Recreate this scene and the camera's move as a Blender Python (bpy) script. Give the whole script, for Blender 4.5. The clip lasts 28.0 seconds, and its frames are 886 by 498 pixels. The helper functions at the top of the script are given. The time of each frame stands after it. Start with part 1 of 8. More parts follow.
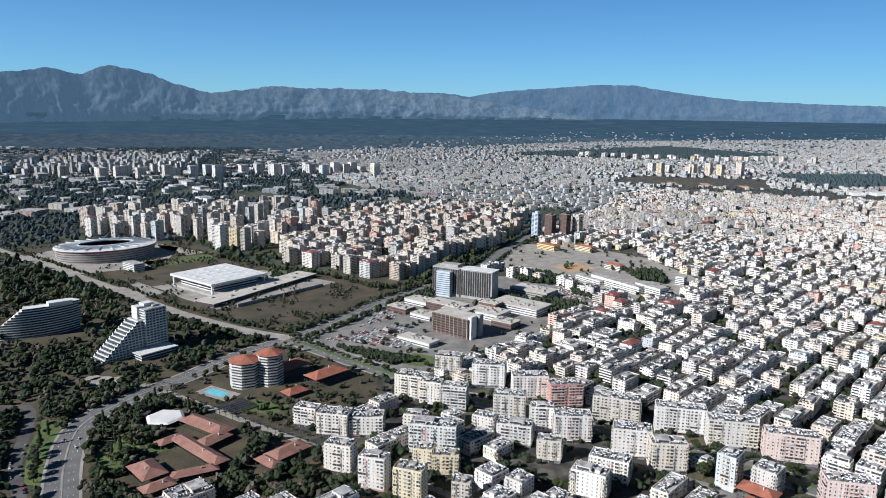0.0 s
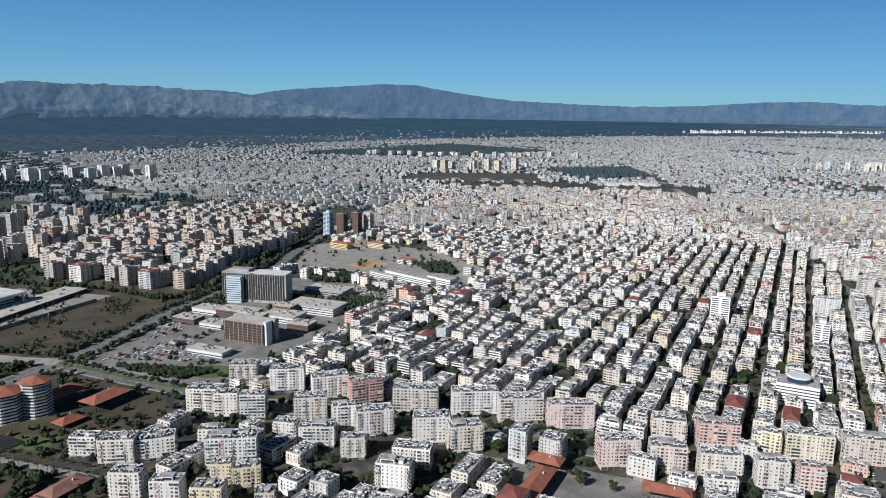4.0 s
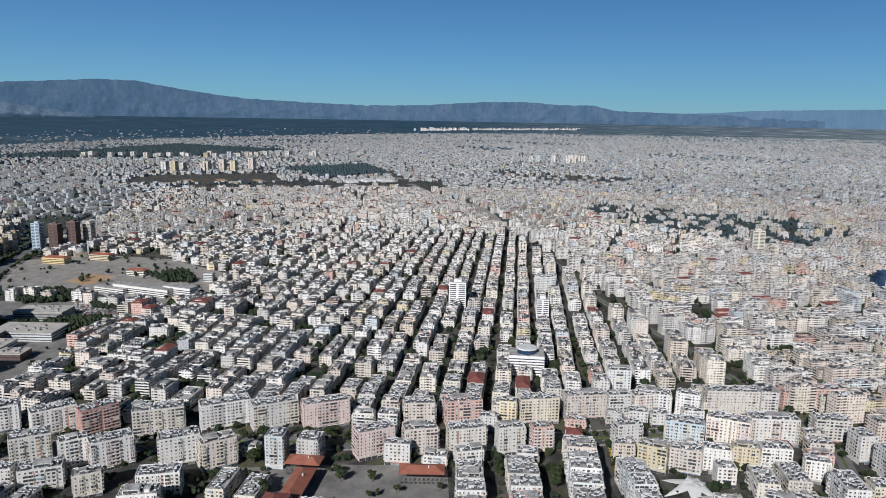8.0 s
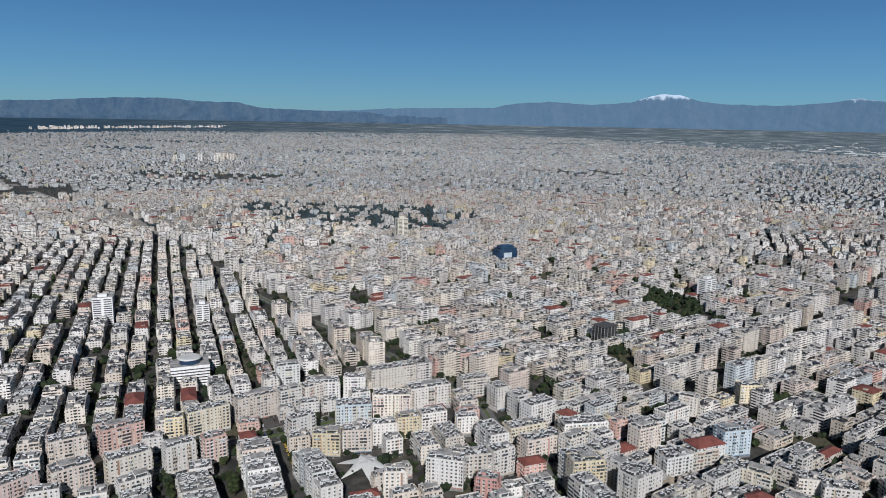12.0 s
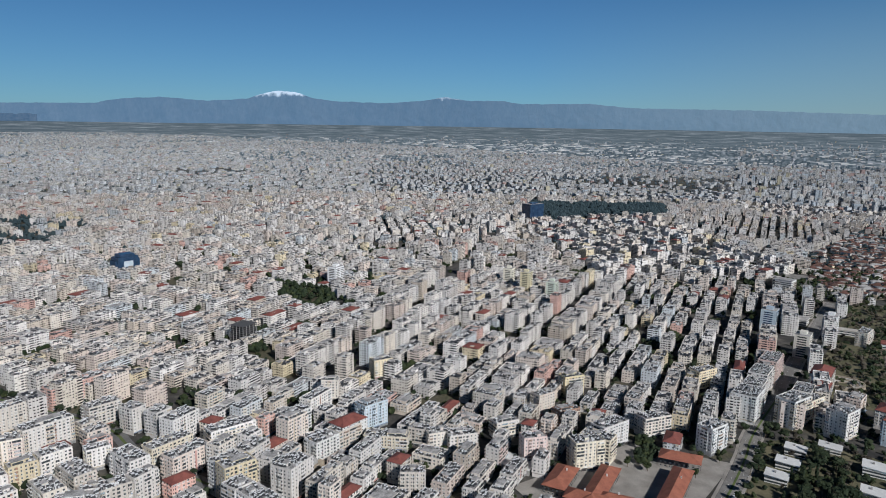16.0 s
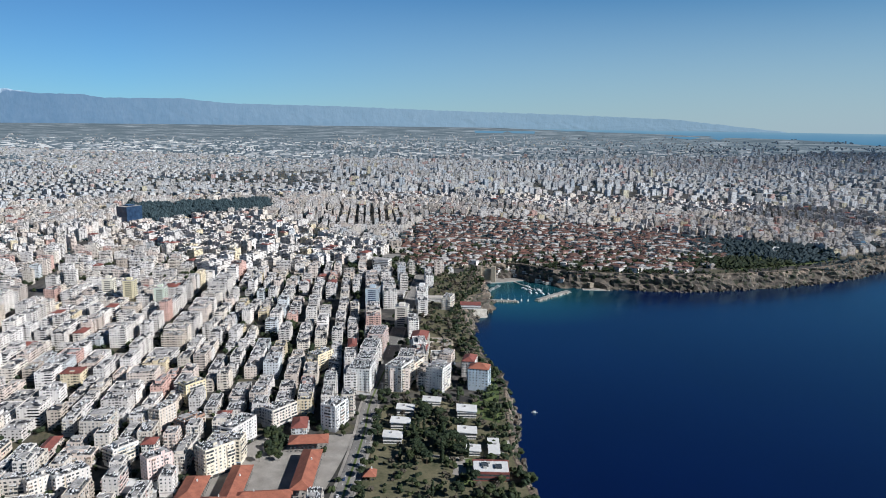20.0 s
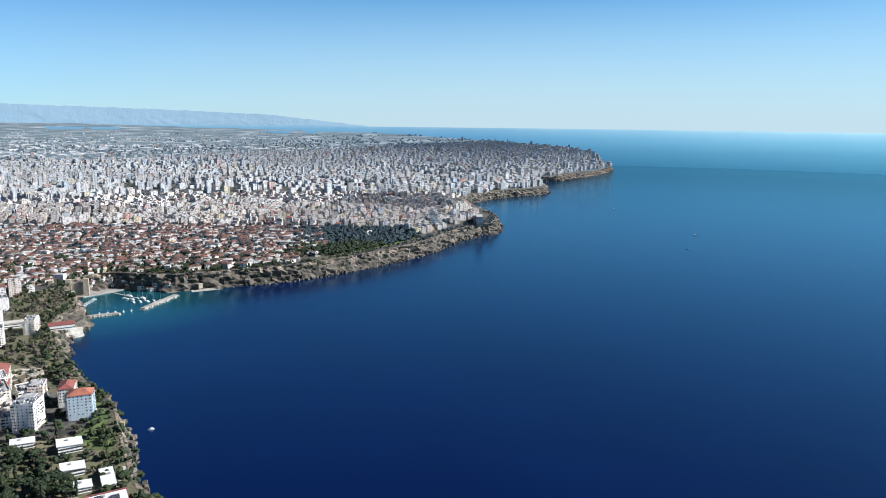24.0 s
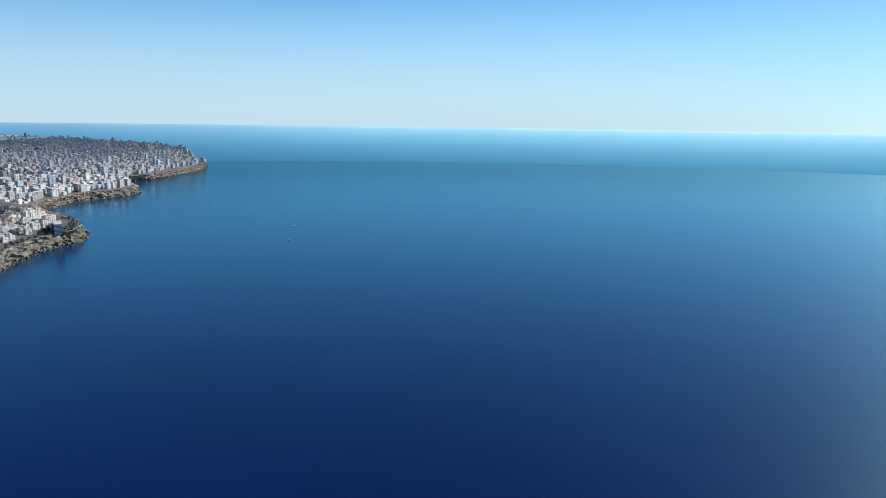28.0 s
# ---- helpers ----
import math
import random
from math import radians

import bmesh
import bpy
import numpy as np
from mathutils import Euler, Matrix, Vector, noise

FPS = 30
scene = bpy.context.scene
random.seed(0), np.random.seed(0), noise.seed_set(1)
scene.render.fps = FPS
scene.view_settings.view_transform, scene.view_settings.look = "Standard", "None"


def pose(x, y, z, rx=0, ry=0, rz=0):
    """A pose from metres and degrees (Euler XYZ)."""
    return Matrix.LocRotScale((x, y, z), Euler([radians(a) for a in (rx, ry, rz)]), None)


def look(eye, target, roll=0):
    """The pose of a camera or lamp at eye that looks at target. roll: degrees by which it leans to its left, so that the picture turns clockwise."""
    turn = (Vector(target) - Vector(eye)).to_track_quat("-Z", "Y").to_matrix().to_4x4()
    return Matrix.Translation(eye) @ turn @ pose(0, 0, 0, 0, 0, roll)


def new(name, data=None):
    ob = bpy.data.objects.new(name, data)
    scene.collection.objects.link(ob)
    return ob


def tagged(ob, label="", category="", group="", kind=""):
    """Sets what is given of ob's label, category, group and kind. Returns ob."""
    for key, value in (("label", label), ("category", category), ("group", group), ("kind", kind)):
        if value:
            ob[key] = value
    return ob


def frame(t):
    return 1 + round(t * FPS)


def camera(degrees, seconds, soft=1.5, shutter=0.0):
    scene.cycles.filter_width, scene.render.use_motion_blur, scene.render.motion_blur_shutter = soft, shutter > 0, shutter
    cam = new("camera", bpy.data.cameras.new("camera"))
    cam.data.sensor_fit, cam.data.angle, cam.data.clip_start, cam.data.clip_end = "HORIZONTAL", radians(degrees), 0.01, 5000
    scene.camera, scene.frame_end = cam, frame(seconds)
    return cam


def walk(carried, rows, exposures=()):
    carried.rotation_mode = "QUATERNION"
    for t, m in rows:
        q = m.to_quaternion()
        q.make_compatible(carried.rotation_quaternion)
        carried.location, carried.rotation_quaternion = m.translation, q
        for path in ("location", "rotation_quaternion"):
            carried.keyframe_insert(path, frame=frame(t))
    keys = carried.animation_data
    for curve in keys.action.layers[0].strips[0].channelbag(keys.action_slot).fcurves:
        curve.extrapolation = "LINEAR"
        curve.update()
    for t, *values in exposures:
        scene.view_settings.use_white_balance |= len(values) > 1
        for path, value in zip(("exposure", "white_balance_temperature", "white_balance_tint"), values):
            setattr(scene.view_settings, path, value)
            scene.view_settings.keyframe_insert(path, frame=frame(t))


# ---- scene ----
# A coastal city seen from a camera that turns on the spot, 290 m over its streets.
EYE = 290.0       # height of the camera over the city's ground
SEA = -30.0       # sea level under the cliffs

cam = camera(64.27, 28.0, soft=0.95)
PATH = [
    (0.0, pose(0, 0, EYE, 78.980, -0.731, 0.005)),
    (0.5, pose(0, 0, EYE, 78.981, -0.772, -1.787)),
    (1.0, pose(0, 0, EYE, 78.995, -0.790, -3.804)),
    (1.5, pose(0, 0, EYE, 79.018, -0.797, -5.879)),
    (2.0, pose(0, 0, EYE, 79.041, -0.814, -7.969)),
    (2.5, pose(0, 0, EYE, 79.061, -0.832, -10.189)),
    (4.5, pose(0, 0, EYE, 79.131, -0.895, -19.291)),
    (5.0, pose(0, 0, EYE, 79.154, -0.905, -21.688)),
    (5.5, pose(0, 0, EYE, 79.187, -0.911, -24.169)),
    (6.0, pose(0, 0, EYE, 79.219, -0.944, -26.692)),
    (6.5, pose(0, 0, EYE, 79.245, -0.990, -29.311)),
    (7.0, pose(0, 0, EYE, 79.264, -0.999, -32.020)),
    (7.5, pose(0, 0, EYE, 79.284, -0.987, -34.864)),
    (8.0, pose(0, 0, EYE, 79.315, -0.978, -37.841)),
    (8.5, pose(0, 0, EYE, 79.349, -0.980, -40.986)),
    (9.0, pose(0, 0, EYE, 79.374, -1.005, -44.169)),
    (9.5, pose(0, 0, EYE, 79.403, -1.029, -47.456)),
    (10.0, pose(0, 0, EYE, 79.431, -1.024, -50.959)),
    (10.5, pose(0, 0, EYE, 79.455, -1.015, -54.567)),
    (11.0, pose(0, 0, EYE, 79.488, -1.003, -58.210)),
    (11.5, pose(0, 0, EYE, 79.522, -0.983, -61.898)),
    (12.0, pose(0, 0, EYE, 79.550, -0.986, -65.574)),
    (12.5, pose(0, 0, EYE, 79.573, -0.990, -69.266)),
    (14.5, pose(0, 0, EYE, 79.655, -0.950, -84.066)),
    (15.0, pose(0, 0, EYE, 79.682, -0.940, -87.744)),
    (15.5, pose(0, 0, EYE, 79.714, -0.898, -91.558)),
    (16.0, pose(0, 0, EYE, 79.731, -0.848, -95.415)),
    (16.5, pose(0, 0, EYE, 79.741, -0.830, -99.295)),
    (17.0, pose(0, 0, EYE, 79.755, -0.811, -103.156)),
    (17.5, pose(0, 0, EYE, 79.763, -0.791, -107.102)),
    (18.0, pose(0, 0, EYE, 79.763, -0.769, -111.033)),
    (18.5, pose(0, 0, EYE, 79.770, -0.723, -115.000)),
    (19.0, pose(0, 0, EYE, 79.780, -0.687, -118.947)),
    (19.5, pose(0, 0, EYE, 79.782, -0.683, -122.907)),
    (20.0, pose(0, 0, EYE, 79.776, -0.686, -126.847)),
    (20.5, pose(0, 0, EYE, 79.771, -0.686, -130.798)),
    (22.5, pose(0, 0, EYE, 79.746, -0.674, -146.600)),
    (23.0, pose(0, 0, EYE, 79.737, -0.667, -150.571)),
    (23.5, pose(0, 0, EYE, 79.734, -0.650, -154.528)),
    (24.0, pose(0, 0, EYE, 79.733, -0.620, -158.486)),
    (24.5, pose(0, 0, EYE, 79.726, -0.586, -162.181)),
    (25.0, pose(0, 0, EYE, 79.716, -0.587, -166.147)),
    (25.5, pose(0, 0, EYE, 79.709, -0.612, -170.115)),
    (26.0, pose(0, 0, EYE, 79.695, -0.595, -174.072)),
    (26.5, pose(0, 0, EYE, 79.674, -0.549, -178.046)),
    (27.0, pose(0, 0, EYE, 79.662, -0.538, -182.006)),
    (27.5, pose(0, 0, EYE, 79.672, -0.598, -185.958)),
    (28.0, pose(0, 0, EYE, 79.716, -0.752, -190.354)),
]
EXPOSE = [(0.0, 0.28, 6050, 10), (5.0, -0.10, 6050, 10), (8.0, -0.27, 6050, 10), (11.0, -0.46, 6050, 10), (15.0, -0.46, 6050, 10), (17.0, -0.27, 6050, 10), (20.0, 0.14, 6050, 10), (24.0, 0.76, 6050, 10), (28.0, 0.75, 6050, 10)]
walk(cam, PATH, EXPOSE)

# ---------------------------------------------------------------- world and sun
SUN_AZ, SUN_EL = 242.0, 32.0     # clockwise from +y, and above the horizon
world = bpy.data.worlds.new("world")
scene.world = world
world.use_nodes = True
wt = world.node_tree
sky = wt.nodes.new("ShaderNodeTexSky")
sky.sky_type, sky.sun_disc = "NISHITA", False
sky.sun_elevation, sky.sun_rotation = radians(SUN_EL), radians(SUN_AZ)
sky.air_density, sky.dust_density, sky.ozone_density, sky.altitude = 1.0, 0.4, 5.0, 300
back = next(n for n in wt.nodes if n.type == "BACKGROUND")
back.inputs["Strength"].default_value = 0.0385
lift = wt.nodes.new("ShaderNodeMapping")       # the clear band over the hazy rim of the sky
lift.inputs["Location"].default_value = (0, 0, 0.022)
lift.inputs["Scale"].default_value = (1, 1, 0.97)
coord = wt.nodes.new("ShaderNodeTexCoord")
wt.links.new(coord.outputs["Generated"], lift.inputs[0])
wt.links.new(lift.outputs[0], sky.inputs["Vector"])
tone = wt.nodes.new("ShaderNodeMix")
tone.data_type, tone.blend_type = "RGBA", "MULTIPLY"
tone.inputs[0].default_value = 1.0
wt.links.new(sky.outputs[0], tone.inputs[6])
# pale haze low over the sea
split = wt.nodes.new("ShaderNodeSeparateXYZ")
wt.links.new(coord.outputs["Generated"], split.inputs[0])
low = wt.nodes.new("ShaderNodeMapRange")
low.inputs["From Min"].default_value, low.inputs["From Max"].default_value = 0.0, 0.16
low.inputs["To Min"].default_value, low.inputs["To Max"].default_value = 0.92, 0.0
wt.links.new(split.outputs[2], low.inputs["Value"])
toward = wt.nodes.new("ShaderNodeVectorMath")
toward.operation = "DOT_PRODUCT"
toward.inputs[1].default_value = (math.sin(radians(178)), math.cos(radians(178)), 0)
wt.links.new(coord.outputs["Generated"], toward.inputs[0])
side = wt.nodes.new("ShaderNodeMapRange")
side.inputs["From Min"].default_value, side.inputs["From Max"].default_value = 0.25, 0.97
wt.links.new(toward.outputs["Value"], side.inputs["Value"])
amount = wt.nodes.new("ShaderNodeMath")
amount.operation = "MULTIPLY"
wt.links.new(low.outputs[0], amount.inputs[0])
wt.links.new(side.outputs[0], amount.inputs[1])
tint = wt.nodes.new("ShaderNodeMix")             # the sky over the sea is paler and brighter
tint.data_type = "RGBA"
wt.links.new(side.outputs[0], tint.inputs[0])
tint.inputs[6].default_value, tint.inputs[7].default_value = (0.63, 0.955, 1.165, 1), (0.70, 0.95, 0.985, 1)
wt.links.new(tint.outputs[2], tone.inputs[7])
haze = wt.nodes.new("ShaderNodeMix")
haze.data_type = "RGBA"
wt.links.new(amount.outputs[0], haze.inputs[0])
glow = wt.nodes.new("ShaderNodeMapRange")        # clear air is brighter towards the horizon
glow.inputs["From Min"].default_value, glow.inputs["From Max"].default_value = 0.0, 0.75
glow.inputs["To Min"].default_value, glow.inputs["To Max"].default_value = 1.72, 0.30
wt.links.new(split.outputs[2], glow.inputs["Value"])
bright = wt.nodes.new("ShaderNodeVectorMath")
bright.operation = "SCALE"
wt.links.new(tone.outputs[2], bright.inputs[0])
across = wt.nodes.new("ShaderNodeVectorMath")    # the sky at right angles to the sun is lit by the sea and the haze too
across.operation = "DOT_PRODUCT"
across.inputs[1].default_value = (math.sin(radians(SUN_AZ)), math.cos(radians(SUN_AZ)), 0)
wt.links.new(coord.outputs["Generated"], across.inputs[0])
even = wt.nodes.new("ShaderNodeMath")
even.operation = "MULTIPLY"
for k in (0, 1):
    wt.links.new(across.outputs["Value"], even.inputs[k])
level = wt.nodes.new("ShaderNodeMapRange")
level.inputs["To Min"].default_value, level.inputs["To Max"].default_value = 1.52, 1.0
wt.links.new(even.outputs[0], level.inputs["Value"])
gain = wt.nodes.new("ShaderNodeMath")
gain.operation = "MULTIPLY"
wt.links.new(glow.outputs[0], gain.inputs[0])
wt.links.new(level.outputs[0], gain.inputs[1])
wt.links.new(gain.outputs[0], bright.inputs["Scale"])
wt.links.new(bright.outputs[0], haze.inputs[6])
haze.inputs[7].default_value = (9.0, 11.2, 12.2, 1)
wt.links.new(haze.outputs[2], back.inputs[0])

sun = new("sun", bpy.data.lights.new("sun", "SUN"))
sun.data.energy, sun.data.angle, sun.data.color = 5.9, radians(0.53), (1.0, 0.955, 0.90)
sun.matrix_world = look((0, 0, 0), (-math.sin(radians(SUN_AZ)) * math.cos(radians(SUN_EL)),
                                    -math.cos(radians(SUN_AZ)) * math.cos(radians(SUN_EL)), -math.sin(radians(SUN_EL))))

# ---------------------------------------------------------------- materials
class Nodes:
    """A small writer for node materials."""

    def __init__(self, name):
        self.mat = bpy.data.materials.new(name)
        self.mat.use_nodes = True
        self.t = self.mat.node_tree
        self.b = next(n for n in self.t.nodes if n.type == "BSDF_PRINCIPLED")

    def put(self, socket, value):
        if isinstance(value, bpy.types.NodeSocket):
            self.t.links.new(value, socket)
        else:
            socket.default_value = value

    def noise(self, scale, detail=3, coord=None, rough=0.6):
        n = self.t.nodes.new("ShaderNodeTexNoise")
        n.inputs["Scale"].default_value, n.inputs["Detail"].default_value = scale, detail
        n.inputs["Roughness"].default_value = rough
        self.t.links.new(coord or self.place(), n.inputs["Vector"])
        return n.outputs["Fac"]

    def place(self):
        return self.t.nodes.new("ShaderNodeNewGeometry").outputs["Position"]

    def math(self, op, a, b=0.0, c=0.0):
        n = self.t.nodes.new("ShaderNodeMath")
        n.operation = op
        for s, v in zip(n.inputs, (a, b, c)):
            self.put(s, v)
        return n.outputs[0]

    def ramp(self, fac, *stops):
        n = self.t.nodes.new("ShaderNodeValToRGB")
        while len(n.color_ramp.elements) < len(stops):
            n.color_ramp.elements.new(0.5)
        for e, (p, c) in zip(n.color_ramp.elements, stops):
            e.position, e.color = p, (*c, 1)
        self.put(n.inputs[0], fac)
        return n.outputs[0]

    def mix(self, fac, a, b, mode="MIX"):
        n = self.t.nodes.new("ShaderNodeMix")
        n.data_type, n.blend_type = "RGBA", mode
        self.put(n.inputs[0], fac)
        for s, v in ((n.inputs[6], a), (n.inputs[7], b)):
            self.put(s, v if isinstance(v, bpy.types.NodeSocket) else (*v, 1))
        return n.outputs[2]

    def attribute(self, name):
        n = self.t.nodes.new("ShaderNodeAttribute")
        n.attribute_name = name
        return n.outputs["Color"]

    def bump(self, height, strength, distance, level=False):
        n = self.t.nodes.new("ShaderNodeBump")
        if level:                         # water stays level
            up = self.t.nodes.new("ShaderNodeCombineXYZ")
            up.inputs[2].default_value = 1.0
            self.t.links.new(up.outputs[0], n.inputs["Normal"])
        n.inputs["Strength"].default_value, n.inputs["Distance"].default_value = strength, distance
        self.t.links.new(height, n.inputs["Height"])
        self.t.links.new(n.outputs[0], self.b.inputs["Normal"])

    def done(self, color, rough=0.8, metal=0.0, spec=None):
        self.put(self.b.inputs["Base Color"], color if isinstance(color, bpy.types.NodeSocket) else (*color, 1))
        self.put(self.b.inputs["Roughness"], rough)
        self.b.inputs["Metallic"].default_value = metal
        if spec is not None:
            self.b.inputs["Specular IOR Level"].default_value = spec
        return self.mat


def two_tone(name, a, b, scale, rough=0.85, fine=None, bump=0.0, metal=0.0):
    """A surface that varies between two colours in large patches and in fine grain."""
    n = Nodes(name)
    big, small = n.noise(scale, 4), n.noise(fine or scale * 9, 3)
    mixed = n.math("ADD", n.math("MULTIPLY", big, 0.65), n.math("MULTIPLY", small, 0.35))
    if bump:
        n.bump(small, 0.6, bump)
    return n.done(n.ramp(mixed, (0.36, a), (0.64, b)), rough, metal)


def painted(name, windows=False):
    """Painted render in the colour of each house, with rain streaks; far houses carry their rows of windows and the
    shade of balcony recesses in it.
    """
    n = Nodes(name)
    tint = n.attribute("tint")
    streak = n.t.nodes.new("ShaderNodeMapping")
    streak.inputs["Scale"].default_value = (1, 1, 0.15)
    n.t.links.new(n.place(), streak.inputs[0])
    dirt = n.ramp(n.noise(0.8, 4, streak.outputs[0]), (0.35, (0.80, 0.78, 0.75)), (0.6, (1, 1, 1)))
    wall = n.mix(1.0, tint, dirt, "MULTIPLY")
    if not windows:
        return n.done(wall, 0.8)
    uv = n.t.nodes.new("ShaderNodeUVMap")
    uv.uv_map = "uv"
    sep = n.t.nodes.new("ShaderNodeSeparateXYZ")
    n.t.links.new(uv.outputs[0], sep.inputs[0])
    u, v = n.math("DIVIDE", sep.outputs[0], 3.3), n.math("DIVIDE", sep.outputs[1], 3.0)
    cell = n.t.nodes.new("ShaderNodeCombineXYZ")
    n.t.links.new(n.math("FLOOR", u), cell.inputs[0])
    n.t.links.new(n.math("FLOOR", v), cell.inputs[1])
    pick = n.t.nodes.new("ShaderNodeTexWhiteNoise")
    n.t.links.new(cell.outputs[0], pick.inputs["Vector"])
    fu, fv = n.math("FRACT", u), n.math("FRACT", v)
    wide = n.math("ADD", 0.14, n.math("MULTIPLY", pick.outputs["Value"], 0.16))
    column = n.t.nodes.new("ShaderNodeTexWhiteNoise")
    lone = n.t.nodes.new("ShaderNodeCombineXYZ")
    n.t.links.new(n.math("FLOOR", u), lone.inputs[0])
    n.t.links.new(lone.outputs[0], column.inputs["Vector"])
    balcony = n.math("LESS_THAN", column.outputs["Value"], 0.28)
    # shade of the balcony recesses, drawn as dark bands up these columns
    recess = n.math("MULTIPLY", balcony, n.math("MULTIPLY", n.math("GREATER_THAN", fv, 0.42), n.math("LESS_THAN", fv, 0.86)))
    inside = n.math("MULTIPLY", n.math("LESS_THAN", n.math("ABSOLUTE", n.math("SUBTRACT", fu, 0.5)), wide),
                    n.math("LESS_THAN", n.math("ABSOLUTE", n.math("SUBTRACT", fv, 0.52)), 0.20))
    keep = n.math("GREATER_THAN", pick.outputs["Value"], 0.25)
    hole = n.math("MAXIMUM", recess, n.math("MULTIPLY", inside, keep))
    glass = n.ramp(pick.outputs["Value"], (0.3, (0.012, 0.013, 0.016)), (0.75, (0.04, 0.04, 0.04)), (1.0, (0.15, 0.14, 0.125)))
    rough = n.math("SUBTRACT", 0.85, n.math("MULTIPLY", hole, 0.6))
    return n.done(n.mix(hole, wall, glass), rough)


M = {}
M["wall"] = painted("painted_wall")
M["facade"] = painted("painted_facade", True)
M["roof"] = two_tone("flat_roof", (0.13, 0.125, 0.12), (0.52, 0.505, 0.485), 0.16, fine=0.9)
M["glass"] = two_tone("window_glass", (0.02, 0.025, 0.03), (0.09, 0.10, 0.105), 0.4, rough=0.12, fine=1.3)
M["dark"] = two_tone("recess", (0.022, 0.020, 0.019), (0.07, 0.065, 0.06), 0.5)
M["panel"] = two_tone("solar_collector", (0.022, 0.023, 0.027), (0.055, 0.057, 0.062), 2.0, rough=0.45)
M["tank"] = two_tone("white_tank", (0.50, 0.51, 0.52), (0.78, 0.78, 0.77), 1.5, rough=0.4)
M["tile"] = two_tone("clay_roof_tiles", (0.21, 0.072, 0.045), (0.35, 0.128, 0.078), 0.15, fine=2.4, bump=0.08)
M["maroon"] = two_tone("dark_red_roof_tiles", (0.13, 0.04, 0.033), (0.25, 0.08, 0.06), 0.15, fine=2.0, bump=0.06)
M["dusty"] = two_tone("dusty_pink_roof_tiles", (0.17, 0.085, 0.065), (0.30, 0.155, 0.12), 0.12, fine=2.0, bump=0.06)
M["oldtile"] = two_tone("weathered_roof_tiles", (0.055, 0.036, 0.030), (0.19, 0.088, 0.064), 0.05, fine=0.5)
M["asphalt"] = two_tone("asphalt", (0.09, 0.09, 0.092), (0.17, 0.168, 0.163), 0.05, fine=1.2)
M["street"] = two_tone("worn_street", (0.048, 0.047, 0.045), (0.11, 0.106, 0.10), 0.04, fine=0.9)
M["paving"] = two_tone("pale_paving", (0.20, 0.185, 0.165), (0.36, 0.335, 0.30), 0.06, fine=1.4)
M["lot"] = two_tone("parking_ground", (0.12, 0.115, 0.108), (0.26, 0.247, 0.228), 0.05, fine=0.6)
M["cream"] = two_tone("cream_gravel_roof", (0.36, 0.33, 0.29), (0.54, 0.51, 0.46), 0.09, fine=0.8)
M["grove"] = two_tone("dark_grove_floor", (0.022, 0.032, 0.02), (0.07, 0.075, 0.045), 0.015, fine=0.12)
M["line"] = two_tone("road_paint", (0.55, 0.55, 0.53), (0.8, 0.8, 0.78), 0.8)
M["grass"] = two_tone("lawn", (0.045, 0.075, 0.02), (0.12, 0.15, 0.045), 0.05, fine=0.8)
M["soil"] = two_tone("dry_grass_and_soil", (0.028, 0.029, 0.015), (0.095, 0.072, 0.044), 0.03, fine=0.4)
M["garden"] = two_tone("garden_ground", (0.045, 0.052, 0.022), (0.165, 0.145, 0.085), 0.035, fine=0.35)
M["ochre"] = two_tone("ochre_earth", (0.36, 0.22, 0.11), (0.50, 0.33, 0.19), 0.03, fine=0.5)
M["bark"] = two_tone("bark", (0.06, 0.045, 0.03), (0.14, 0.10, 0.07), 2.0)
n = Nodes("cliff_rock")
stone = n.ramp(n.math("ADD", n.math("MULTIPLY", n.noise(0.06, 5), 0.6), n.math("MULTIPLY", n.noise(0.5, 4), 0.4)), (0.36, (0.030, 0.025, 0.022)), (0.5, (0.085, 0.070, 0.056)), (0.68, (0.21, 0.165, 0.125)))
height = n.t.nodes.new("ShaderNodeSeparateXYZ")
n.t.links.new(n.place(), height.inputs[0])
worn = n.ramp(n.math("ADD", n.math("DIVIDE", height.outputs[2], 26.0), n.math("MULTIPLY", n.noise(0.03, 4), 2.0)), (0.70, (0, 0, 0)), (1.05, (1, 1, 1)))
stone = n.mix(worn, stone, n.ramp(n.noise(0.3, 5), (0.35, (0.11, 0.086, 0.066)), (0.65, (0.29, 0.225, 0.17))))
M["rock"] = n.done(n.mix(n.ramp(n.noise(0.09, 4), (0.54, (0, 0, 0)), (0.60, (1, 1, 1))), stone, (0.030, 0.034, 0.018)), 0.9)
M["boulder"] = two_tone("pale_boulders", (0.24, 0.22, 0.19), (0.46, 0.43, 0.38), 0.15, fine=1.0, bump=0.4)
M["stone"] = two_tone("old_stone", (0.22, 0.18, 0.13), (0.40, 0.34, 0.26), 0.1, fine=0.9, bump=0.1)
M["white"] = two_tone("white_membrane", (0.50, 0.50, 0.49), (0.64, 0.64, 0.62), 0.06)
M["grey"] = two_tone("grey_concrete", (0.24, 0.23, 0.22), (0.38, 0.37, 0.35), 0.08)
M["brown"] = two_tone("brown_cladding", (0.085, 0.050, 0.042), (0.16, 0.092, 0.074), 0.12)
M["bluegl"] = two_tone("blue_curtain_glass", (0.012, 0.026, 0.06), (0.035, 0.07, 0.125), 0.08, rough=0.12)
M["paleblue"] = two_tone("pale_blue_glass", (0.38, 0.45, 0.50), (0.52, 0.58, 0.62), 0.1, rough=0.2)
M["panelgrey"] = two_tone("translucent_panels", (0.17, 0.20, 0.225), (0.26, 0.295, 0.32), 0.05, rough=0.35)
